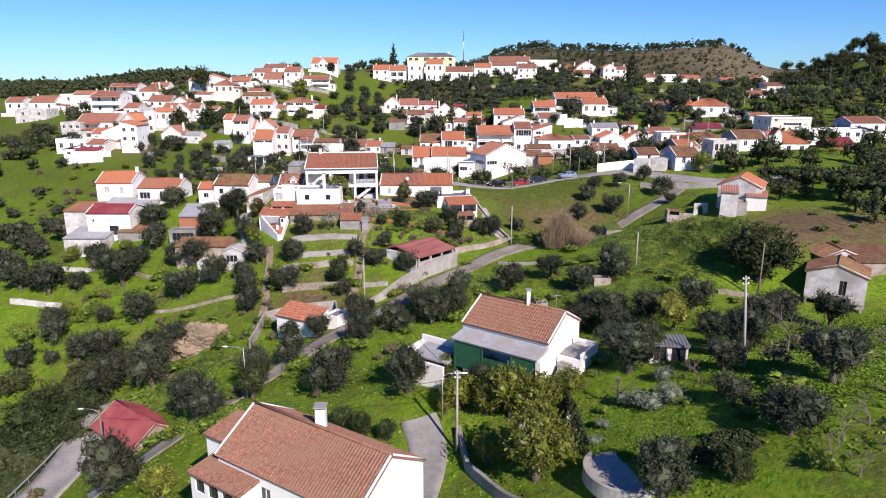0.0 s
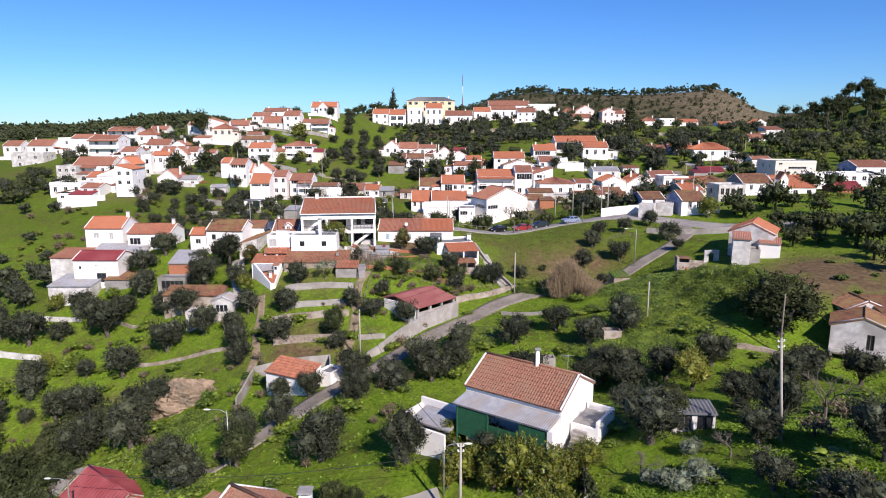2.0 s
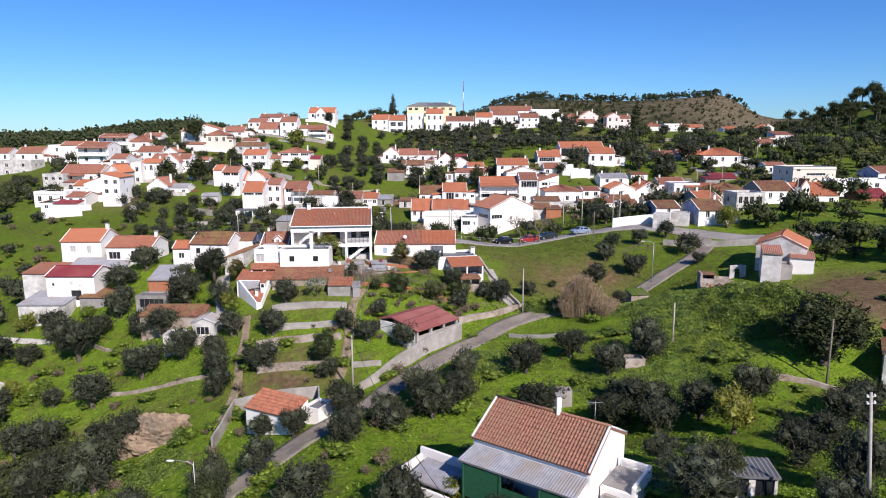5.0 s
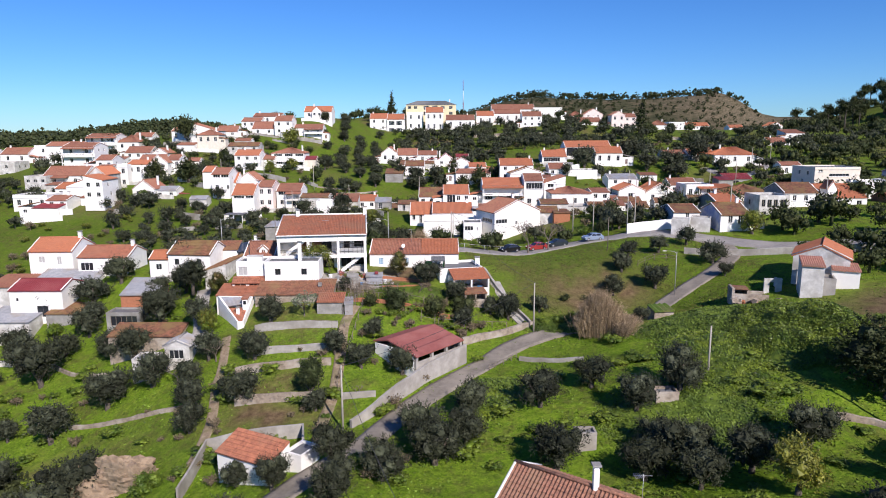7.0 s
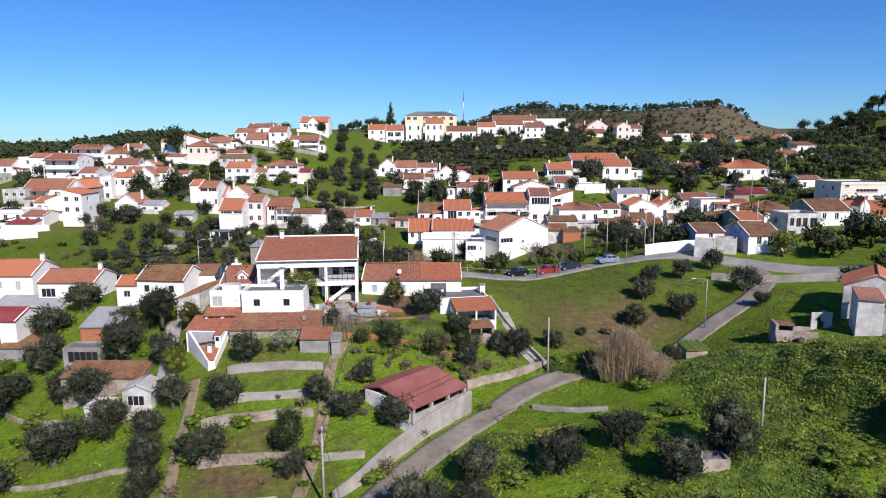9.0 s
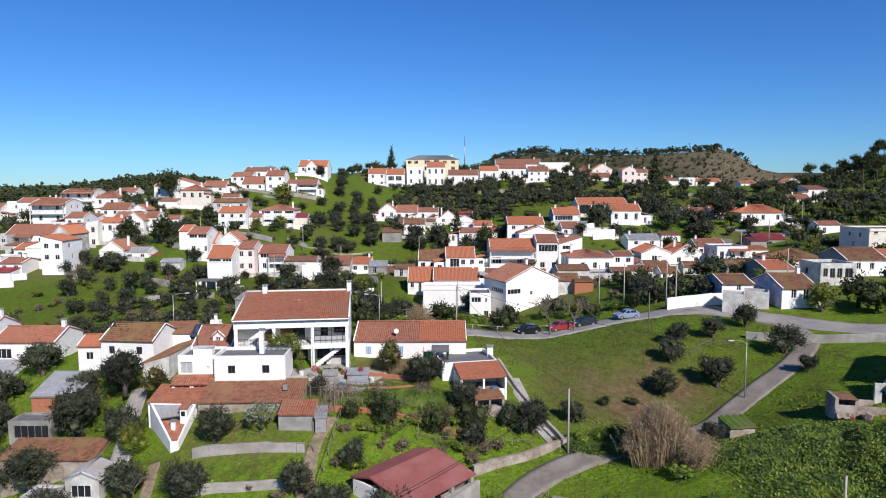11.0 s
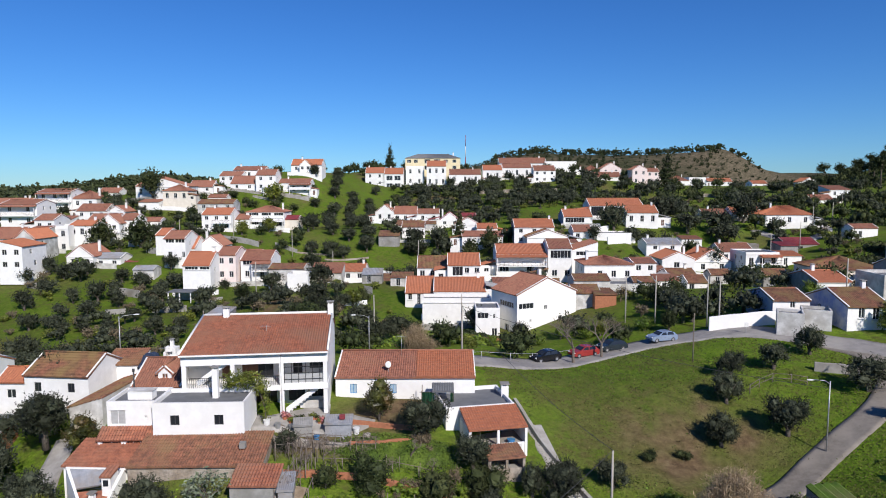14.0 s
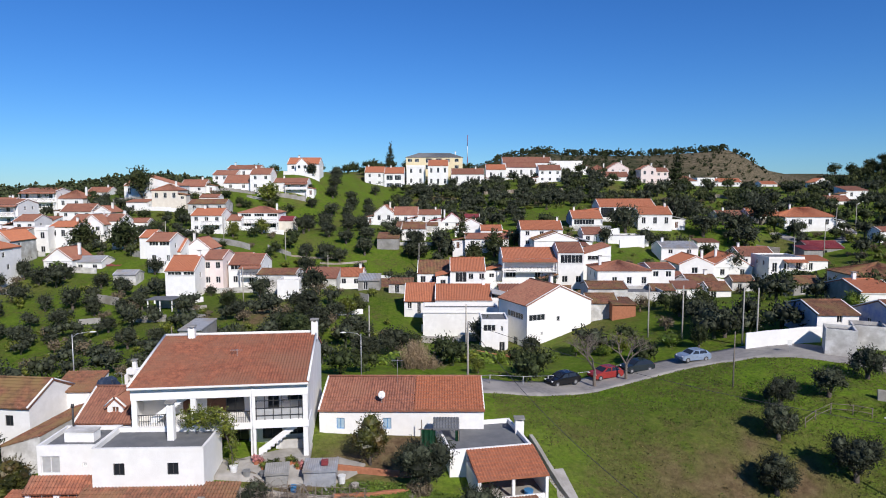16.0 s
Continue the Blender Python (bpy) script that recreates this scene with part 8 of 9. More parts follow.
for x, y, w, d, h, roof, wall in (
    (-10.0, 205, 5.0, 4.0, 2.2, TILE_OLD, OLDWHITE), (9.5, 196, 4.0, 4.0, 2.4, TILE_B, WHITE), (12.5, 199, 5.0, 4.0, 2.6, TILE_B, WHITE),
    (-17.0, 208, 4.6, 3.6, 2.2, ZINC, GREY), (21.5, 196, 5.0, 4.0, 2.4, TILE_OLD, OLDWHITE), (40.5, 193, 4.5, 4.0, 2.2, TILE_OLD, GREY),
    (46.5, 196, 5.0, 4.0, 2.4, TILE_B, WHITE), (50.0, 214, 5.0, 4.0, 2.6, TILE_B, WHITE), (64.5, 212, 5.0, 4.0, 2.4, TILE_OLD, OLDWHITE),
    (33.0, 236, 6.0, 4.5, 2.6, TILE_B, WHITE), (20.0, 236, 6.0, 4.5, 2.8, TILE_O, WHITE), (3.0, 246, 6.0, 4.5, 2.6, TILE_B, WHITE),
    (-6.0, 280, 6.0, 4.5, 2.4, TILE_OLD, OLDWHITE), (8.0, 292, 6.0, 4.5, 2.6, TILE_RED, WHITE), (-52.0, 232, 6.0, 4.0, 2.4, TILE_B, OLDWHITE),
    (-72.0, 214, 5.0, 4.0, 2.4, ZINC, OLDWHITE), (-86.0, 242, 6.0, 4.5, 2.8, TILE_B, WHITE), (-92.0, 262, 7.0, 5.0, 3.0, TILE_B, WHITE),
    (-84.0, 300, 7.0, 5.0, 2.8, TILE_B, WHITE), (-102.0, 284, 7.0, 5.0, 3.0, TILE_B, WHITE), (-120.0, 262, 7.0, 5.0, 3.2, TILE_B, WHITE),
    (-124.0, 232, 7.0, 5.0, 2.8, TILE_B, OLDWHITE), (-104.0, 214, 5.0, 4.0, 2.4, TILE_B, WHITE), (-66.0, 300, 8.0, 5.0, 2.8, TILE_B, WHITE),
    (-36.0, 222, 5.0, 4.0, 2.2, GREY, GREY), (72.0, 250, 6.0, 4.5, 2.6, TILE_B, WHITE), (88.0, 226, 6.0, 4.5, 2.6, TILE_O, WHITE),
    (84.0, 196, 6.0, 4.5, 2.6, TILE_OLD, OLDWHITE), (66.0, 190, 5.0, 4.0, 2.2, TILE_OLD, GREY), (116.0, 240, 7.0, 5.0, 2.8, TILE_B, WHITE),
):
    house(x, y, height(x, y) - 0.1, w, d, h, store_rng.uniform(0.5, 1.0), "low village store with a tiled lean roof" if wall is WHITE else "weathered low shed between village plots", "M" if store_rng.random() < 0.6 else "G", roof, wall, 0, [(w * 0.25, w * 0.25 + 0.9, 0.2, 1.9)], deep=2.5, name="store")

# ---- trees and shrubs, one by one ----
for x, y, r, hi in (
    (-65.1, 95.4, 2.33, 1),
    (-57.7, 102.1, 2.09, 2),
    (-29.3, 83.5, 1.61, 2),
    (-32.3, 110.1, 1.83, 2),
    (-60.2, 120.1, 1.75, 1),
    (-21.6, 127.4, 2.21, 2),
    (13.2, 46.2, 0.56, 2),
    (21.3, 40.6, 0.84, 2),
    (23.0, 34.0, 0.96, 2),
    (17.3, 38.9, 0.80, 2),
    (16.4, 113.0, 1.51, 2),
    (19.0, 114.7, 1.16, 2),
    (14.5, 112.9, 1.13, 2),
    (6.3, 156.6, 1.31, 1),
    (29.8, 157.8, 1.74, 1),
    (43.9, 164.0, 1.50, 1),
    (49.7, 166.3, 1.97, 1),
    (73.0, 208.8, 2.75, 0),
    (14.1, 161.3, 1.39, 1),
):
    tree("bush", x, y, r, hi)
for x, y, r, hi in (
    (18.0, 162.8, 1.60, 1),
    (21.2, 160.0, 1.38, 1),
    (-91.5, 221.6, 2.02, 0),
    (-91.6, 226.6, 1.55, 0),
    (-42.8, 217.7, 1.99, 0),
    (53.3, 160.1, 1.86, 1),
    (59.6, 166.6, 2.50, 1),
):
    tree("bush", x, y, r, hi)
for x, y, r, hi in (
    (-24.0, 49.7, 1.94, 2),
    (58.6, 144.7, 2.69, 1),
    (7.5, 42.0, 3.17, 2),
    (1.5, 57.8, 1.60, 2),
    (-61.6, 102.0, 1.62, 1),
    (-70.0, 119.0, 2.08, 1),
    (3.1, 145.8, 1.17, 1),
    (23.5, 159.8, 1.47, 1),
    (-61.3, 255.8, 2.53, 0),
    (-55.2, 263.6, 2.43, 0),
    (-59.8, 303.2, 3.11, 0),
    (-67.2, 316.0, 4.38, 0),
    (-18.5, 187.9, 2.11, 1),
):
    tree("citrus", x, y, r, hi, 0, 0.85)
for x, y, r, hi in (
    (-30.7, 428.6, 3.78, 0),
    (101.5, 358.1, 5.37, 0),
    (4.3, 258.7, 3.27, 0),
):
    tree("conifer", x, y, r, hi)
for x, y, r, hi in (
    (-8.5, 53.0, 1.17, 2),
    (-6.5, 51.6, 1.14, 2),
    (-4.2, 50.6, 0.95, 2),
    (-19.7, 63.8, 2.21, 2),
    (-15.0, 93.8, 2.03, 2),
    (-41.8, 192.7, 1.99, 1),
    (7.2, 250.7, 3.28, 0),
    (18.4, 35.3, 1.43, 2),
    (5.9, 52.9, 1.49, 2),
    (32.6, 155.6, 1.54, 1),
    (-137.0, 295.7, 3.85, 0),
    (-84.8, 240.5, 4.60, 0),
    (-96.1, 241.6, 4.07, 0),
    (-104.8, 294.5, 4.89, 0),
    (-83.7, 274.7, 2.47, 0),
    (13.0, 251.0, 3.62, 0),
):
    tree("dark", x, y, r, hi)
for x, y, r, hi in (
    (-16.9, 192.0, 1.63, 1),
    (37.9, 168.3, 2.81, 1),
    (36.2, 172.6, 1.93, 1),
):
    tree("dark", x, y, r, hi)
for x, y, r, hi in (
    (-51.4, 80.6, 3.11, 2),
    (-52.9, 76.5, 3.93, 2),
    (-46.6, 77.4, 2.54, 2),
    (-53.0, 71.9, 2.54, 1),
    (-60.2, 83.5, 2.84, 1),
    (-45.7, 73.0, 2.05, 1),
    (-62.6, 138.3, 1.97, 1),
    (-6.7, 112.5, 2.34, 2),
    (-1.1, 112.4, 2.34, 2),
    (3.0, 113.9, 2.38, 2),
    (-10.2, 112.2, 1.56, 2),
    (22.6, 122.2, 0.92, 2),
    (18.9, 121.3, 0.89, 2),
):
    tree("darkbush", x, y, r, hi)
for x, y, r, hi in (
    (26.4, 68.3, 2.30, 2),
    (4.2, 45.9, 1.49, 2),
    (0.9, 53.2, 1.00, 2),
):
    tree("lemon", x, y, r, hi)
for x, y, r, hi in (
    (-74.7, 110.0, 3.22, 1),
    (-68.6, 108.2, 3.39, 1),
    (-53.7, 89.7, 2.38, 1),
    (-57.9, 89.8, 1.22, 1),
    (-61.8, 88.9, 2.36, 1),
    (-60.3, 95.0, 2.43, 1),
    (-50.0, 89.5, 2.57, 2),
    (-45.1, 81.4, 3.03, 2),
    (-38.4, 79.8, 3.50, 2),
    (-27.1, 65.9, 2.71, 2),
    (-38.2, 85.4, 3.43, 2),
    (-24.5, 62.4, 1.92, 2),
    (-20.2, 66.8, 2.29, 2),
    (-17.2, 70.6, 2.02, 2),
    (-10.9, 61.1, 3.16, 2),
    (-2.7, 57.1, 2.30, 2),
    (-9.1, 72.8, 2.01, 2),
    (-5.3, 76.7, 2.27, 2),
    (-0.7, 79.9, 2.71, 2),
    (-2.3, 83.3, 2.25, 2),
):
    tree("olive", x, y, r, hi)
for x, y, r, hi in (
    (2.3, 83.2, 2.25, 2),
    (21.6, 76.5, 2.50, 2),
    (25.5, 73.4, 2.26, 2),
    (31.7, 76.4, 2.20, 2),
    (-30.9, 54.5, 3.27, 2),
    (31.4, 62.9, 1.89, 2),
    (19.6, 79.9, 1.84, 2),
    (4.6, 55.3, 1.57, 2),
    (-61.3, 114.6, 2.91, 1),
    (-55.5, 108.9, 3.41, 2),
    (-42.1, 100.4, 2.98, 2),
    (-47.2, 96.8, 3.00, 1),
    (-54.0, 98.9, 1.90, 2),
    (-46.5, 111.2, 2.64, 2),
    (-54.6, 113.9, 2.33, 1),
    (-42.6, 109.6, 2.55, 2),
    (-53.5, 118.4, 2.63, 1),
    (-41.8, 116.5, 3.21, 2),
    (-34.3, 112.3, 2.29, 2),
    (-56.8, 125.9, 3.05, 1),
):
    tree("olive", x, y, r, hi)
for x, y, r, hi in (
    (-54.6, 122.3, 1.97, 1),
    (-30.2, 103.9, 2.21, 2),
    (-36.9, 101.9, 2.72, 2),
    (-27.8, 90.4, 2.01, 2),
    (-29.4, 94.7, 2.10, 2),
    (-31.5, 100.3, 1.86, 2),
    (-23.1, 93.4, 2.51, 2),
    (-23.2, 108.6, 2.20, 2),
    (-23.5, 101.5, 2.25, 2),
    (-14.1, 91.2, 1.59, 2),
    (-13.4, 101.1, 1.82, 2),
    (-9.8, 98.5, 1.87, 2),
    (-9.1, 105.0, 1.52, 2),
    (-4.9, 98.2, 2.0, 2),
    (-10.1, 79.3, 2.03, 2),
    (-19.2, 79.5, 1.70, 2),
    (-15.3, 77.0, 1.61, 2),
    (3.0, 88.5, 2.10, 2),
    (10.3, 88.7, 2.27, 2),
    (10.4, 78.8, 2.69, 2),
):
    tree("olive", x, y, r, hi)
for x, y, r, hi in (
    (16.3, 91.5, 2.21, 2),
    (19.5, 85.5, 2.08, 2),
    (24.7, 87.7, 2.79, 2),
    (17.5, 76.0, 2.25, 2),
    (20.9, 72.5, 1.91, 2),
    (27.3, 124.6, 1.91, 2),
    (30.0, 129.8, 1.81, 2),
    (34.1, 124.8, 2.13, 2),
    (32.1, 134.1, 1.58, 2),
    (37.9, 135.7, 2.03, 1),
    (44.2, 139.3, 2.02, 1),
    (44.8, 129.0, 2.46, 1),
    (44.1, 122.8, 1.17, 2),
    (9.6, 115.0, 1.81, 2),
    (2.9, 111.3, 1.55, 2),
    (14.3, 116.5, 1.44, 2),
    (-44.6, 133.1, 3.31, 1),
    (-54.3, 130.6, 2.85, 1),
    (-63.4, 125.9, 2.36, 1),
    (-40.9, 124.6, 2.68, 2),
):
    tree("olive", x, y, r, hi)
for x, y, r, hi in (
    (-2.6, 119.6, 2.25, 2),
    (-25.3, 184.0, 3.30, 1),
    (-15.4, 175.2, 3.05, 1),
    (-8.7, 168.1, 2.62, 1),
    (-11.3, 156.4, 2.56, 1),
    (5.2, 174.4, 2.51, 1),
    (11.9, 165.9, 1.64, 1),
    (25.0, 154.4, 1.72, 1),
    (36.0, 163.1, 2.86, 1),
    (36.9, 157.9, 2.28, 1),
    (70.4, 229.7, 3.16, 0),
    (51.2, 258.2, 4.38, 0),
    (-43.3, 120.4, 2.03, 2),
    (-14.4, 116.2, 1.20, 2),
    (1.9, 116.6, 1.7, 2),
    (-45.3, 124.3, 2.12, 2),
    (16.6, 51.6, 2.70, 2),
    (26.9, 59.0, 2.07, 2),
    (22.8, 47.7, 1.66, 2),
):
    tree("olive", x, y, r, hi)
for x, y, r, hi in (
    (21.2, 42.1, 1.42, 2),
    (28.2, 42.3, 2.30, 2),
    (22.9, 37.7, 2.03, 2),
    (24.1, 37.9, 1.23, 2),
    (16.9, 60.1, 1.40, 2),
    (14.3, 35.7, 2.20, 2),
    (-63.8, 109.7, 2.14, 1),
    (-62.3, 98.8, 2.49, 1),
    (-66.6, 162.3, 2.01, 1),
    (-64.9, 118.2, 2.25, 1),
    (27.3, 109.8, 1.43, 2),
    (-94.7, 214.6, 2.22, 0),
    (-86.6, 200.4, 2.34, 0),
    (-89.1, 210.7, 2.29, 0),
    (-78.7, 196.0, 1.80, 0),
    (-85.8, 215.0, 2.03, 0),
    (-74.3, 197.5, 2.63, 0),
    (-75.7, 211.2, 1.93, 0),
    (-71.0, 210.4, 1.99, 0),
    (-67.5, 192.8, 1.78, 0),
):
    tree("olive", x, y, r, hi)
for x, y, r, hi in (
    (-62.5, 193.4, 1.68, 0),
    (-59.5, 195.4, 1.85, 0),
    (-70.0, 185.8, 2.04, 0),
    (-57.9, 179.6, 1.66, 1),
    (-38.5, 202.2, 2.41, 0),
    (-36.1, 180.8, 1.85, 1),
    (-68.4, 221.0, 2.09, 0),
    (-96.2, 207.9, 2.12, 0),
    (-86.5, 192.3, 2.24, 0),
    (-48.6, 167.3, 1.91, 1),
    (-44.8, 168.9, 1.43, 1),
    (-50.5, 207.5, 1.27, 0),
    (-78.0, 180.2, 1.95, 0),
    (-71.7, 178.2, 1.89, 0),
    (-58.1, 170.6, 1.70, 1),
    (-51.9, 196.6, 1.03, 0),
    (-60.7, 216.0, 1.14, 0),
):
    tree("olive", x, y, r, hi)
for x, y, r, hi in (
    (-15.7, 266.5, 2.98, 0),
    (-9.4, 262.5, 3.34, 0),
    (-2.5, 260.2, 3.71, 0),
    (-8.3, 256.1, 3.23, 0),
    (-28.1, 204.2, 3.01, 0),
    (-20.2, 185.3, 2.07, 1),
    (-21.8, 177.2, 2.43, 1),
    (70.5, 267.8, 4.98, 0),
    (74.0, 258.6, 4.38, 0),
    (83.7, 267.9, 2.78, 0),
    (84.0, 258.4, 4.46, 0),
    (96.6, 270.9, 4.32, 0),
    (82.3, 250.5, 4.29, 0),
):
    tree("olive", x, y, r, hi)
for x, y, r, hi in (
    (50.4, 265.1, 3.05, 0),
    (42.4, 246.0, 2.35, 0),
    (64.7, 266.4, 2.68, 0),
):
    tree("olive", x, y, r, hi)
for x, y, r, hi in (
    (15.0, 46.1, 1.01, 2),
    (16.2, 45.1, 1.33, 2),
    (17.8, 45.0, 1.22, 2),
    (18.6, 48.6, 0.94, 2),
    (11.8, 42.8, 0.64, 2),
    (12.7, 44.3, 0.65, 2),
):
    tree("pale", x, y, r, hi)

# ---- garden and terrace walls of the village ----
long_wall("garden_wall", [(-21.9, 243.6), (-11.5, 242.5)], 1.9, 1.9, 0.25, WHITE, "whitewashed garden wall between village plots", 1.2)
long_wall("garden_wall", [(-73.2, 202.6), (-66.3, 199.7)], 1.7, 1.7, 0.25, CONCRETE, "pale concrete terrace wall", 1.2)
long_wall("garden_wall", [(-67.1, 186.9), (-63.0, 186.7)], 1.0, 1.0, 0.25, CONCRETE, "pale concrete terrace wall", 1.2)
long_wall("garden_wall", [(-57.4, 186.0), (-50.1, 184.4)], 1.2, 1.2, 0.25, CONCRETE, "pale concrete terrace wall", 1.2)
long_wall("garden_wall", [(-94.4, 205.6), (-89.1, 204.9)], 1.3, 1.3, 0.25, CONCRETE, "pale concrete terrace wall", 1.2)
long_wall("garden_wall", [(-80.1, 233.7), (-74.8, 231.7)], 1.6, 1.6, 0.25, GREY, "grey rendered garden wall", 1.2)
long_wall("garden_wall", [(-64.4, 245.7), (-53.4, 245.4)], 1.6, 1.6, 0.25, GREY, "grey rendered garden wall", 1.2)
long_wall("garden_wall", [(-20.6, 187.7), (-16.1, 190.5)], 0.9, 0.9, 0.25, WHITE, "whitewashed garden wall between village plots", 1.2)
long_wall("garden_wall", [(45.5, 242.7), (54.9, 248.2)], 2.0, 2.0, 0.25, WHITE, "whitewashed garden wall between village plots", 1.2)
long_wall("garden_wall", [(41.2, 250.4), (49.1, 256.5)], 1.8, 1.8, 0.25, WHITE, "whitewashed garden wall between village plots", 1.2)
long_wall("garden_wall", [(-51.7, 193.0), (-46.4, 193.9)], 0.8, 0.8, 0.25, CONCRETE, "pale concrete terrace wall", 1.2)
long_wall("garden_wall", [(-48.8, 185.8), (-43.1, 184.2)], 0.8, 0.8, 0.25, CONCRETE, "pale concrete terrace wall", 1.2)
long_wall("garden_wall", [(-35.5, 249.9), (-23.1, 254.3)], 0.5, 0.5, 0.25, STONE, "low rough stone terrace wall", 1.2)
long_wall("garden_wall", [(-43.4, 249.6), (-31.4, 255.0)], 0.5, 0.5, 0.25, STONE, "low rough stone terrace wall", 1.2)
long_wall("garden_wall", [(-17.8, 199.4), (-15.9, 198.2)], 1.5, 1.5, 0.25, GREY, "grey rendered garden wall", 1.2)
long_wall("garden_wall", [(-92.8, 268.7), (-86.2, 267.8)], 1.4, 1.4, 0.25, STONE, "low rough stone terrace wall", 1.2)
long_wall("garden_wall", [(-34.8, 166.1), (-29.1, 167.9)], 0.6, 0.6, 0.25, STONE, "low rough stone terrace wall", 1.2)
long_wall("garden_wall", [(-49.8, 249.6), (-43.4, 249.6)], 1.2, 1.2, 0.25, GREY, "grey rendered garden wall", 1.2)
long_wall("garden_wall", [(113.3, 357.4), (129.2, 356.1)], 1.5, 1.5, 0.25, STONE, "low rough stone terrace wall", 1.2)
long_wall("garden_wall", [(84.7, 248.9), (89.3, 245.1)], 1.5, 1.5, 0.25, STONE, "low rough stone terrace wall", 1.2)
long_wall("garden_wall", [(60.2, 288.1), (81.5, 311.6)], 1.2, 1.2, 0.25, GREY, "grey rendered garden wall", 1.2)
long_wall("garden_wall", [(15.4, 352.9), (50.3, 352.5)], 1.6, 1.6, 0.25, STONE, "low rough stone terrace wall", 1.2)
long_wall("garden_wall", [(-24.6, 387.5), (-7.6, 376.2)], 1.5, 1.5, 0.25, WHITE, "whitewashed garden wall between village plots", 1.2)

# ---- thickets, reeds, bare trees, scattered groves ----
bramble(41.0, 96.5, 7.5, 10, 2.3, 36000, "green bramble thicket covering the bank", None, 5, size=0.10)
bramble(30.5, 93, 6, 9, 0.8, 9000, "green bramble and grass on the slope", None, 8, size=0.11)
bramble(20, 112, 7, 2.5, 0.9, 1800, "low bramble under the field edge", None, 9, size=0.17)
bramble(5, 92, 3.5, 5, 0.8, 1600, "low green weeds beside the lane", None, 11, size=0.16)
bramble(-49, 84, 5, 8, 2.4, 3500, "dark thicket on the valley side", LEAF_DK, 12, size=0.24)
bramble(-52, 72, 6, 9, 3.0, 4500, "dark thicket above the road bend", LEAF_DK, 13, size=0.24)
bramble(-5, 117.6, 6.5, 2.6, 0.7, 6500, "overgrown kitchen garden weeds", LEAF_WEED, 15, size=0.075)
bramble(-2, 160, 12, 6, 1.6, 3500, "overgrown green scrub behind the houses", LEAF_IVY, 16, size=0.25)
bramble(3, 167, 6, 3, 1.6, 1500, "scrub by a white house", LEAF_DK, 17, size=0.25)


REED_D = mat("brown_cane", (0.20, 0.16, 0.10), (0.11, 0.085, 0.055), 3, 0.9, island=0.4)


def reeds(x, y, r, h, count, label, seed):
    """A clump of canes: thin leaning stems of uneven height, with drooping leaves and feathery tops."""
    rng = np.random.default_rng(seed)
    e = thing("reed_clump", label, "reeds", x, y, height(x, y), kind="stuff")
    v, f, tv, tf = [], [], [], []
    tufts = [(rng.normal() * 0.4 * r, rng.normal() * 0.4 * r, 0.7 + 0.3 * rng.random()) for k in range(9)]

    def blade(V, F, p, q, w):
        o = len(V)
        m = (p + q) / 2 + np.array((0, 0, 0.12 * np.linalg.norm(q - p)))
        V += [tuple(p - w * 0.6), tuple(p + w * 0.6), tuple(m + w), tuple(m - w), tuple(q)]
        F += [(o, o + 1, o + 2, o + 3), (o + 3, o + 2, o + 4)]
    for k in range(count):
        tx, ty, th = tufts[rng.integers(len(tufts))]
        bx, by = tx + rng.normal() * r * 0.24, ty + rng.normal() * r * 0.24
        q = min(1.2, math.hypot(bx, by) / r)
        lean = np.array((bx, by)) * 0.3 + rng.normal(size=2) * 0.35
        top = h * th * (0.6 + 0.4 * rng.random()) * (1 - 0.4 * q ** 2)
        w = np.append(rng.normal(size=2), 0)
        w = 0.022 * w / np.linalg.norm(w)
        foot, tip = np.array((bx, by, -0.2)), np.array((bx + lean[0], by + lean[1], top))
        blade(v, f, foot, tip, w)
        for j in range(3):
            p = foot + (tip - foot) * (0.35 + 0.6 * rng.random())
            d = rng.normal(size=3) * 0.42
            d[2] = 0.1 + 0.25 * rng.random() - 0.15 * j
            blade(tv, tf, p, p + d, w * 1.5)
    stems = mesh_of("stems", v, f, REED, e)
    mesh_of("leaves", tv, tf, REED, stems)
    return e


reeds(21.4, 108.2, 2.3, 7.6, 5200, "tall clump of dry buff reeds by the lane", 3)
reeds(-4.5, 152, 2.0, 4.0, 900, "clump of dry reeds behind the long house", 4)
reeds(90, 208, 4.5, 5.0, 1000, "clump of dry reeds beside gardens", 5)
bare_tree(16.2, 143.8, 7.5, 0.8, "leafless roadside tree with fine twigs", 4, depth=5)
bare_tree(20.2, 145.4, 7.0, 0.8, "leafless roadside tree with fine twigs", 9, depth=5)
bare_tree(30.5, 52.5, 5.4, 0.8, "leafless grey fruit tree in the meadow", 5)
bare_tree(-18.9, 109.4, 4.0, 0.9, "almond tree in pale blossom by a shed", 6, True, 5)
bare_tree(-14.5, 95.6, 2.4, 0.9, "small leafless fruit tree in tilled soil", 7, depth=3)
bare_tree(-9.6, 93.0, 2.6, 0.9, "small leafless fruit tree in a garden", 8, depth=3)
bare_tree(-29.0, 103.0, 4.0, 0.9, "leafless tangled fruit tree", 10)
bare_tree(-33.0, 100.5, 4.0, 0.9, "leafless tangled fruit tree", 12)
bare_tree(14.5, 47.0, 3.5, 0.9, "leafless grey fig tree", 13)
bare_tree(33.0, 43.0, 4.5, 0.9, "leafless brown shrub tree", 14)
bare_tree(28.5, 42.0, 3.8, 0.9, "leafless brown shrub tree", 15)
bare_tree(-13.5, 116.4, 3.0, 0.9, "leafless vine beside the house", 16, depth=3)
bare_tree(-3.5, 116.5, 3.2, 0.9, "leafless tree in a garden", 17, depth=3)

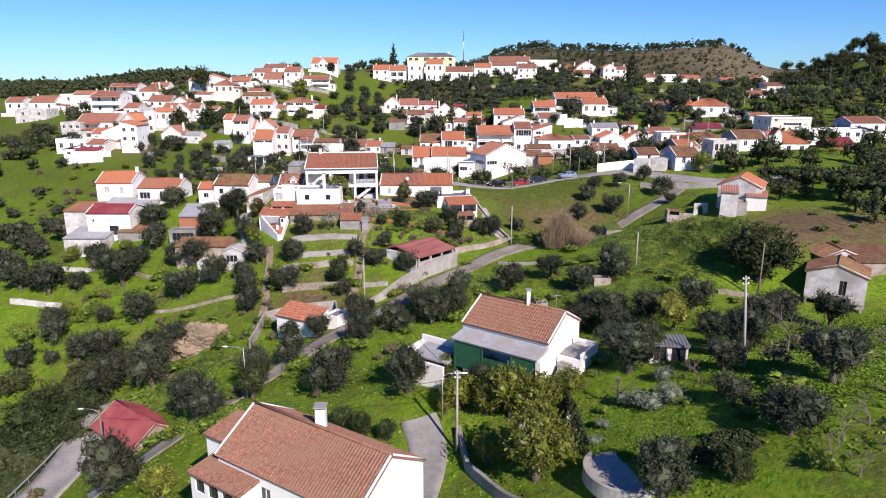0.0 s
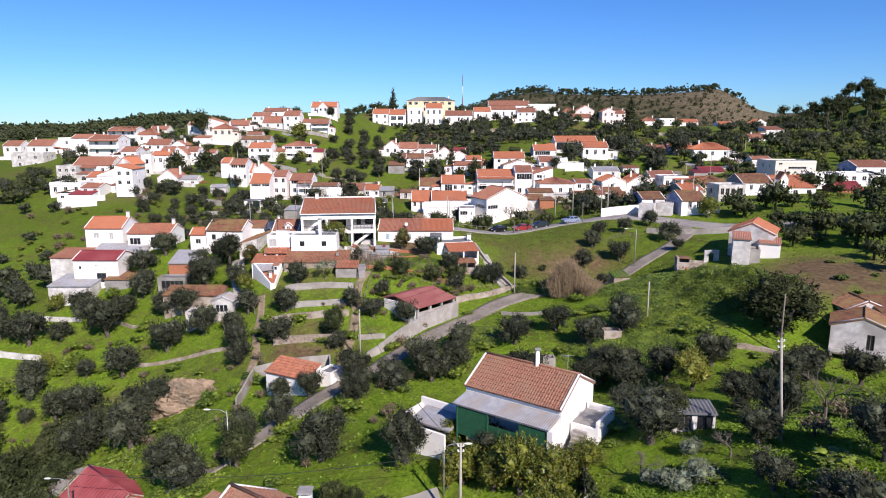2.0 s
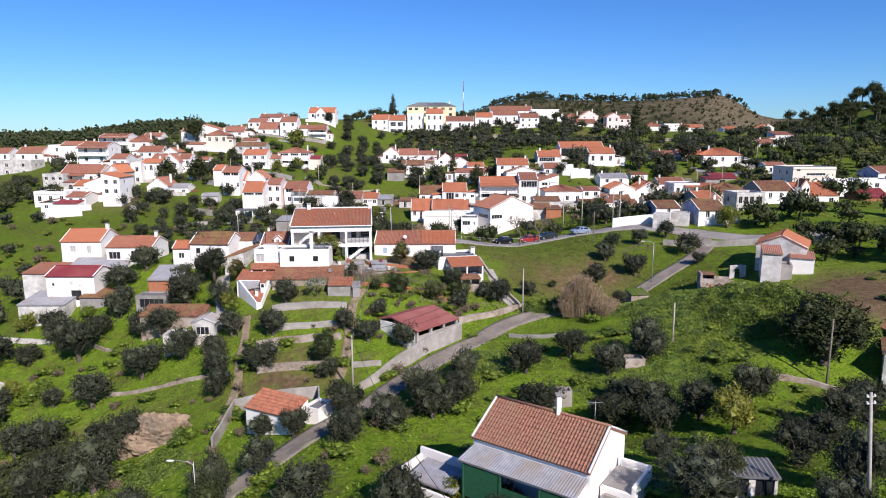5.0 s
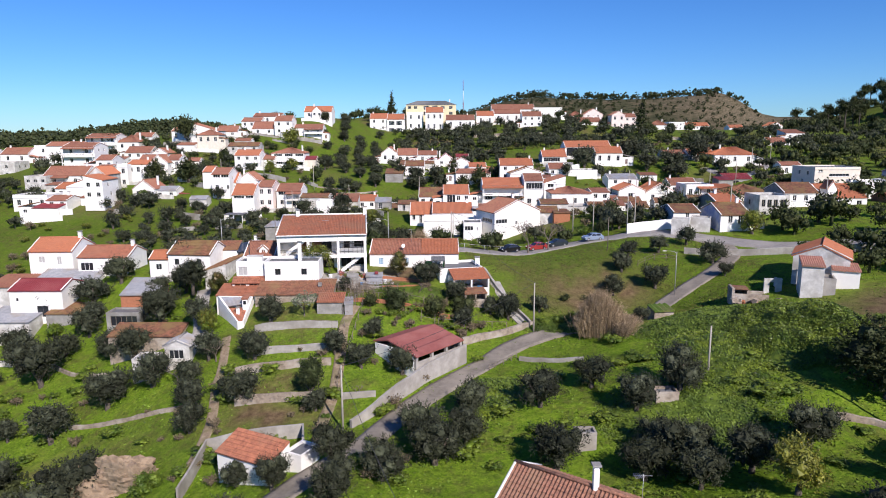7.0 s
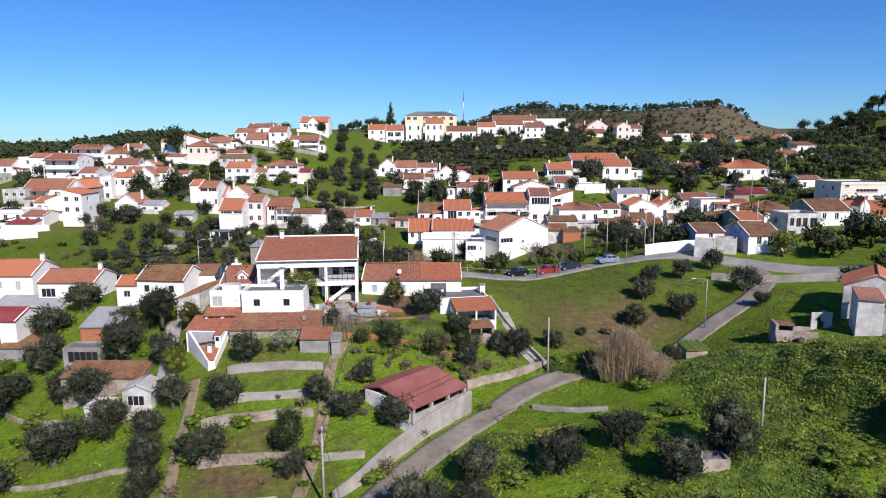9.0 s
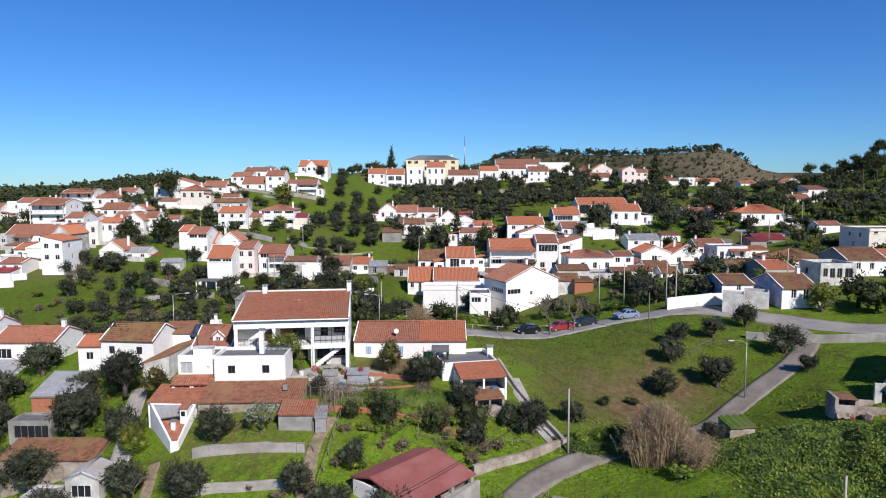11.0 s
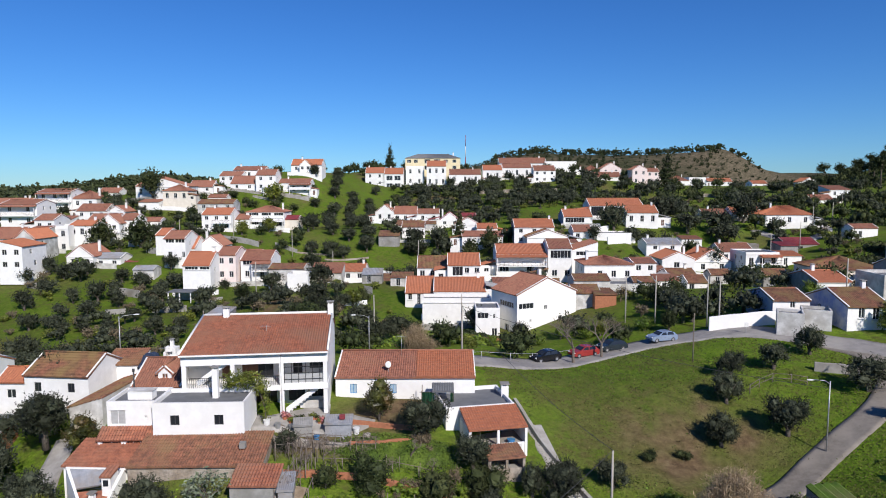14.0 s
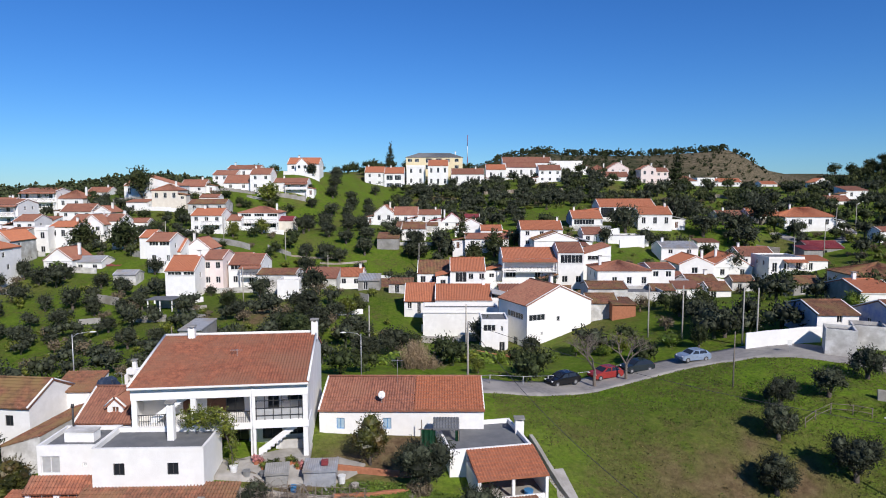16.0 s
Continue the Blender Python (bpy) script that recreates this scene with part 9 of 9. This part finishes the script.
vine = thing("vine", "climbing vine in leaf over the loggia", "vine", -18.6, 119.9, 1.0, kind="stuff")
tubed("stem", [(1.6, -0.3, -0.5), (1.5, -0.1, 2.0), (0.8, 0, 4.0), (-0.6, 0.1, 4.8)], 0.07, 0.03, BARK, vine, 6)
vv, vf = leaf_cloud(np.random.default_rng(21), [(-1.0, 0, 4.7, 1.3, 0.7, 0.8), (0.2, 0.1, 4.5, 1.1, 0.7, 0.9), (-1.8, 0.1, 4.2, 0.6, 0.5, 0.5), (1.2, 0, 3.9, 0.7, 0.6, 0.9), (1.6, -0.1, 2.6, 0.45, 0.45, 0.9), (1.5, -0.1, 1.2, 0.35, 0.35, 0.8)], 2600, 0.085, 0.6, 7, 5, 0.4, 5)
mesh_of("leafage", vv, vf, LEAF_CI, vine)
for k, (x, y, h) in enumerate(((-13.6, 115.4, 2.2), (-12.2, 114.2, 2.4), (-11.0, 115.6, 2.0), (-12.8, 112.8, 2.2), (-9.6, 114.4, 2.2), (-8.0, 115.8, 2.4), (-11.4, 117.0, 1.8), (-5.6, 114.6, 2.4), (-1.6, 115.4, 2.2))):
    bare_tree(x, y, h, 1.0, "tangled leafless brown garden shrub", 60 + k, depth=4)
for k, (x, y, h) in enumerate(((23.6, 34.4, 2.6), (25.2, 36.0, 3.0), (27.2, 36.8, 2.8), (29.4, 37.4, 3.2), (26.4, 34.2, 2.4), (24.2, 32.6, 2.6), (31.0, 39.0, 3.0), (20.6, 46.8, 2.6), (22.0, 44.6, 2.0))):
    bare_tree(x, y, h, 1.0, "tangled leafless brown shrub", 40 + k, depth=4)
bramble(19.0, 38.0, 2.2, 1.8, 1.3, 2200, "dark ivy over an old wall", LEAF_DK, 25, "ivy", 0.1)
bramble(11.0, 46.5, 0.6, 4.5, 1.0, 1600, "dark hedge along a garden path", LEAF_DK, 26, "hedge", 0.1)
bramble(-40.5, 75.5, 4.5, 4.0, 1.2, 3000, "rough green scrub on the bank", LEAF_IVY, 27, size=0.14)
bramble(-24.0, 62.0, 3.5, 2.0, 0.9, 1800, "rough green scrub beside the lane", LEAF_IVY, 28, size=0.13)
bramble(33.5, 105, 9, 6, 0.7, 11000, "rank dark green weeds below the lane", LEAF_WEED, 41, size=0.12)
bramble(24, 83, 9, 8, 0.5, 11000, "rank dark green weeds on the slope", LEAF_WEED, 42, size=0.11)
bramble(6, 95, 3.5, 3.5, 0.6, 2600, "leafy weeds beside the lane", LEAF_WEED, 43, size=0.12)
bramble(15, 112.5, 4, 2, 0.8, 2600, "leafy weeds under the field edge", LEAF_WEED, 44, size=0.12)
bramble(-33, 79, 6, 4, 0.6, 4500, "leafy weeds on the slope", LEAF_WEED, 45, size=0.12)
tree("camellia", -6.8, 122.2, 1.65, 2, 0, 1.25)
tree("camellia", -34.0, 119.6, 1.75, 2, 0, 1.0)
tree("citrus", -32.4, 110.0, 1.5, 2, 0, 1.2)
tree("olive", -38.5, 121.2, 2.7, 2, 0, 1.05, z=-0.6)
tree("dark", -22.7, 167.5, 3.3, 1, 0, 0.85)
tree("dark", 42.8, 82.6, 4.7, 2, 0.5, 0.74)
tree("darkbush", 3.4, 114.2, 1.7, 2)
tree("olive", 6.9, 114.6, 1.4, 2)
tree("olive", 9.4, 113.8, 1.9, 2)
tree("dark", 18.9, 53.6, 1.3, 2, 0, 1.6)
tree("olive", 26.6, 52.0, 2.0, 2, 0, 1.2)
tree("olive", 40.2, 72.0, 2.4, 2, 0, 1.1)
tree("olive", 45.5, 70.5, 2.2, 2)
tree("olive", 36.5, 68.5, 2.0, 2)
for x, y, r in ((2.0, 53.4, 2.1), (4.5, 51.8, 1.9), (6.5, 50.3, 2.4), (8.6, 49.0, 2.3), (11.4, 50.3, 1.5)):
    tree("citrus", x, y, r, 2, 0, 0.9)
# rock face on the left slope
rk = thing("rock_outcrop", "pale ochre rock face breaking the grass slope", "rock", -33.5, 85.5, height(-33.5, 85.5))
bm = bmesh.new()
bmesh.ops.create_icosphere(bm, subdivisions=5, radius=1)
for v in bm.verts:
    q = v.co.copy()
    q.z *= 2.2
    k = 1 + 0.3 * noise.noise(v.co * 1.7) + 0.22 * abs(noise.noise(q * 3.5)) - 0.25 * abs(noise.noise(q * 6.0 + Vector((3, 1, 2)))) + 0.08 * noise.noise(q * 15)
    v.co = Vector((v.co.x * 5.0 * k, v.co.y * 1.9 * k, v.co.z * 3.3 * k))
part("rock", bm, mat("ochre_rock", (0.36, 0.27, 0.18), (0.22, 0.16, 0.11), 1.4, 0.95, 0.9, 3, (0.16, 0.13, 0.09), 0.6), rk)

# scattered groves of the hillside, kept off the houses and roads
taken = [(o.matrix_world.translation.x, o.matrix_world.translation.y, 5.0 if o.name.startswith("house") else 3.5 if o.name.startswith("store") else 2.0) for o in scene.objects if o.parent is None and o.type == "EMPTY"]
groves = {"olive": [], "dark": [], "shrub": [], "scrub": [], "twig": []}


def grove(kind, x0, x1, y0, y1, n, r0, r1, seed, gap=1.0, tall=1.0):
    rng = random.Random(seed)
    made, tries = 0, 0
    while made < n and tries < n * 14:
        tries += 1
        x, y, r = rng.uniform(x0, x1), rng.uniform(y0, y1), rng.uniform(r0, r1)
        if any(abs(x - a) < 9 and abs(y - b) < 9 and (x - a) ** 2 + (y + (2.5 if c > 4.9 else 0) - b) ** 2 < (c + r * gap) ** 2 for a, b, c in taken):
            continue
        groves[kind].append((x, y, r, tall * rng.uniform(0.85, 1.15)))
        taken.append((x, y, r * 0.6))
        made += 1


for k in range(4):          # the olive rows in lines up the green hill
    for j in range(11):
        y = 243 + 12.2 * j + tree_rng.uniform(-3.5, 3.5)
        x = -0.8 + (y - 72) * (-0.219 + 0.0295 * k + 0.002 * j) + tree_rng.uniform(-1.3, 1.3)
        if any((x - a) ** 2 + (y - b) ** 2 < 12 for a, b, c in taken) or (k == 2 and j > 8) or tree_rng.random() < 0.06:
            continue
        tree("olive", x, y, tree_rng.uniform(2.2, 3.3), 1 if j < 4 else 0, 0, 0.9)
        taken.append((x, y, 1.5))
taken += [(-0.6 + (y - 62) * u, y, 4.0) for y in range(236, 385, 7) for u in (-0.20, -0.175, -0.15, -0.125)]
grove("olive", -125, -50, 148, 205, 10, 1.5, 2.2, 1, 0.7)
grove("olive", -78, -26, 146, 205, 46, 1.4, 2.2, 35, 1.0, 0.9)
grove("twig", -70, -25, 142, 205, 26, 0.7, 1.6, 31, 0.3, 0.9)
grove("twig", -130, 130, 165, 345, 260, 0.7, 1.5, 32, 0.3, 0.9)
grove("olive", -150, -76, 95, 150, 85, 1.7, 2.8, 2, 0.7)
grove("olive", -55, -10, 142, 200, 10, 1.4, 2.5, 3, 0.8)
grove("dark", -32, 10, 142, 184, 18, 1.3, 2.6, 4, 0.6)
grove("olive", -18, 70, 300, 380, 150, 1.8, 3.0, 5, 0.6)
grove("dark", -25, 75, 310, 385, 60, 1.7, 3.0, 6, 0.6)
grove("olive", 60, 190, 280, 385, 70, 2.2, 3.6, 7, 0.6)
grove("dark", 60, 200, 275, 400, 75, 2.0, 3.4, 8, 0.6)
grove("olive", 18, 120, 152, 260, 50, 1.5, 2.8, 9, 0.7)
grove("dark", 20, 120, 152, 265, 24, 1.5, 3.0, 10, 0.7)
grove("dark", 95, 210, 140, 290, 110, 2.0, 3.6, 11, 0.6)
grove("dark", 58, 80, 113, 128, 14, 1.1, 2.2, 33, 0.3)
grove("shrub", 100, 230, 150, 345, 160, 0.9, 1.8, 34, 0.3, 0.9)
grove("olive", -150, -60, 205, 300, 90, 1.5, 2.6, 12, 0.7)
grove("dark", -150, -40, 215, 330, 90, 1.3, 2.5, 13, 0.7)
grove("olive", -20, 25, 222, 300, 45, 1.6, 2.8, 14, 0.7)
grove("dark", 62, 105, 95, 150, 36, 1.8, 3.4, 15, 0.6)
grove("dark", -230, -130, 140, 300, 70, 2.0, 3.4, 16, 0.7)
grove("dark", -110, 110, 385, 440, 90, 1.8, 3.2, 17, 0.6)
grove("dark", 235, 400, 340, 580, 230, 2.8, 4.8, 18, 0.2, 1.1)
grove("olive", 200, 300, 260, 420, 60, 2.2, 3.4, 28, 0.4)
grove("shrub", -110, 110, 150, 345, 330, 0.6, 1.3, 20, 0.3, 0.8)
grove("scrub", -62, -2, 58, 118, 120, 0.6, 1.5, 21, 0.15, 0.42)
grove("scrub", 2, 62, 38, 106, 110, 0.6, 1.5, 22, 0.15, 0.38)
grove("twig", -62, -2, 58, 118, 70, 0.35, 0.9, 23, 0.15, 0.9)
grove("twig", 22, 62, 34, 60, 40, 0.4, 1.1, 24, 0.15, 0.9)
grove("twig", -14, 2, 113, 122, 26, 0.3, 0.7, 29, 0.1, 1.2)
grove("scrub", -14, 2, 110, 122, 22, 0.4, 0.9, 30, 0.1, 0.7)
grove("twig", -30, 6, 108, 118, 24, 0.35, 0.8, 25, 0.15, 1.0)
crowd("rough_scrub", "low rough green scrub on the terraces", groves["scrub"], LEAF_IVY)
crowd("dry_scrub", "low tangles of dry brown twigs", groves["twig"], REED_D, 0.3)
crowd("olive_grove", "grey-green olive groves between the houses", groves["olive"], LEAF_OL)
crowd("evergreen_grove", "dark evergreen trees between the houses", groves["dark"], LEAF_DK)
crowd("garden_shrubs", "green shrubs in the village gardens", groves["shrub"], LEAF_CI)
pine_rng = random.Random(19)
for k in range(26):
    tree("pine", pine_rng.uniform(262, 350), pine_rng.uniform(430, 560), pine_rng.uniform(3.4, 5.0), 0, 0, 1.1)


def woods(name, label, count, place, seed, s0, s1):
    """Far woods: many small clumps on stems, as one stuff object."""
    rng = np.random.default_rng(seed)
    v, f = [], []
    for k in range(count):
        x, y = place(rng)
        z = height(x, y)
        s = s0 + (s1 - s0) * rng.random()
        for j in range(14):
            c = np.array((x, y, z + s * 0.9)) + rng.normal(size=3) * s * np.array((0.42, 0.42, 0.36))
            o = len(v)
            rr = s * 0.27
            d = rng.normal(size=(6, 3))
            d /= np.linalg.norm(d, axis=1)[:, None]
            tri = [(1, 0, 0), (0, 1, 0), (-1, 0, 0), (0, -1, 0), (0, 0, 1.1), (0, 0, -0.8)]
            v += [tuple(c + rr * (np.array(t) + 0.35 * q)) for t, q in zip(tri, d)]
            f += [(o, o + 1, o + 4), (o + 1, o + 2, o + 4), (o + 2, o + 3, o + 4), (o + 3, o, o + 4), (o + 1, o, o + 5), (o + 2, o + 1, o + 5), (o + 3, o + 2, o + 5), (o, o + 3, o + 5)]
    ob = mesh_of(name, v, f, LEAF_DK)
    return tagged(ob, label, "woods", kind="stuff")


woods("ridge_woods", "dark pine woods on the far ridge", 1300, lambda r: (r.normal(-270, 85), r.normal(690, 70)), 1, 3.0, 6)
woods("ridge_woods", "dark low woods beside the ridge", 500, lambda r: (r.uniform(-640, -330), r.normal(740, 60)), 6, 3.0, 5)
woods("hill_woods", "sparse dark trees on the bare far hill", 1100, lambda r: (r.triangular(-150, 300, 1000), r.uniform(1500, 2300)), 2, 3, 6)
woods("hill_woods", "line of tall trees along the far hill top", 130, lambda r: (r.uniform(150, 960), r.normal(2060, 30)), 5, 8, 13)
woods("far_woods", "distant dark woods at the skyline", 1400, lambda r: (r.uniform(-2600, -100), r.uniform(1200, 3200)), 3, 8, 15)
woods("far_woods", "distant dark woods beyond the village", 500, lambda r: (r.uniform(150, 1300), r.uniform(560, 1900)), 4, 4, 8)


def weeds(name, label, count, x0, x1, y0, y1, leaf, seed, size, clump=0.0):
    """Tufts of meadow weeds: short upright blades, joined as stuff."""
    rng = np.random.default_rng(seed)
    P = np.stack([rng.uniform(x0, x1, count), rng.uniform(y0, y1, count)], 1)
    keep = np.array([noise.noise((x * 0.16, y * 0.16, seed)) + 0.6 * noise.noise((x * 0.6, y * 0.6, seed)) > clump for x, y in P])
    P = P[keep & np.array([dryness(x, y) < 0.7 for x, y in P])]
    Z = np.array([height(x, y) for x, y in P])
    n = len(P)
    c = np.stack([P[:, 0], P[:, 1], Z], 1)
    a = rng.random(n) * 6.283
    s = size * (0.5 + rng.random(n))
    side = np.stack([np.cos(a) * s, np.sin(a) * s, np.zeros(n)], 1)
    lean = np.stack([rng.normal(size=n) * s * 0.7, rng.normal(size=n) * s * 0.7, s * (0.7 + 0.8 * rng.random(n))], 1)
    V = np.stack([c - side * 0.8, c + side * 0.8, c + side * 0.9 + lean, c - side * 0.9 + lean * 0.8], 1).reshape(-1, 3)
    V[:, 2] += 0.02
    ob = mesh_of(name, V.tolist(), [(4 * i, 4 * i + 1, 4 * i + 2, 4 * i + 3) for i in range(n)], leaf)
    return tagged(ob, label, "weeds", kind="stuff")


WEED_G = mat("meadow_weed", (0.15, 0.235, 0.022), (0.075, 0.13, 0.014), 0.8, 0.7, island=0.5)
WEED_F = mat("field_weed", (0.09, 0.125, 0.02), (0.05, 0.07, 0.014), 0.8, 0.7, island=0.4)
WEED_D = mat("dry_weed", (0.15, 0.135, 0.042), (0.085, 0.08, 0.025), 0.8, 0.8, island=0.45)
weeds("meadow_weeds", "tufts of green weeds in the meadow", 60000, -60, 62, 34, 118, WEED_G, 31, 0.085, -0.1)
WEED_P = mat("pale_flattened_grass", (0.30, 0.30, 0.075), (0.21, 0.23, 0.05), 0.8, 0.8, island=0.3)
weeds("meadow_weeds", "round patch of pale flattened grass", 16000, 9.3, 13.7, 95.3, 98.3, WEED_P, 36, 0.07, -3)
weeds("field_weeds", "tufts of poor dry grass in the fallow field", 52000, 4, 50, 108, 148, WEED_D, 32, 0.05, -0.25)
weeds("field_weeds", "green tufts in the fallow field", 9000, 4, 50, 112, 148, WEED_F, 33, 0.07, 0.1)
WEED_L = mat("lawn_grass", (0.15, 0.255, 0.020), (0.10, 0.18, 0.015), 0.8, 0.8, island=0.35)
WEED_V = mat("verge_grass", (0.115, 0.19, 0.020), (0.075, 0.13, 0.014), 0.8, 0.8, island=0.3)
weeds("lawn_grass", "bright short grass of a garden plot", 34000, 11.6, 18.6, 39.8, 46.8, WEED_L, 37, 0.04, -3)
weeds("lawn_grass", "bright young grass on the sunny slope", 52000, 22, 38, 40, 57, WEED_L, 38, 0.045, -0.35)
weeds("lawn_grass", "bright young grass along the road verge", 14000, 8, 34, 134, 148, WEED_V, 39, 0.04, -0.3)
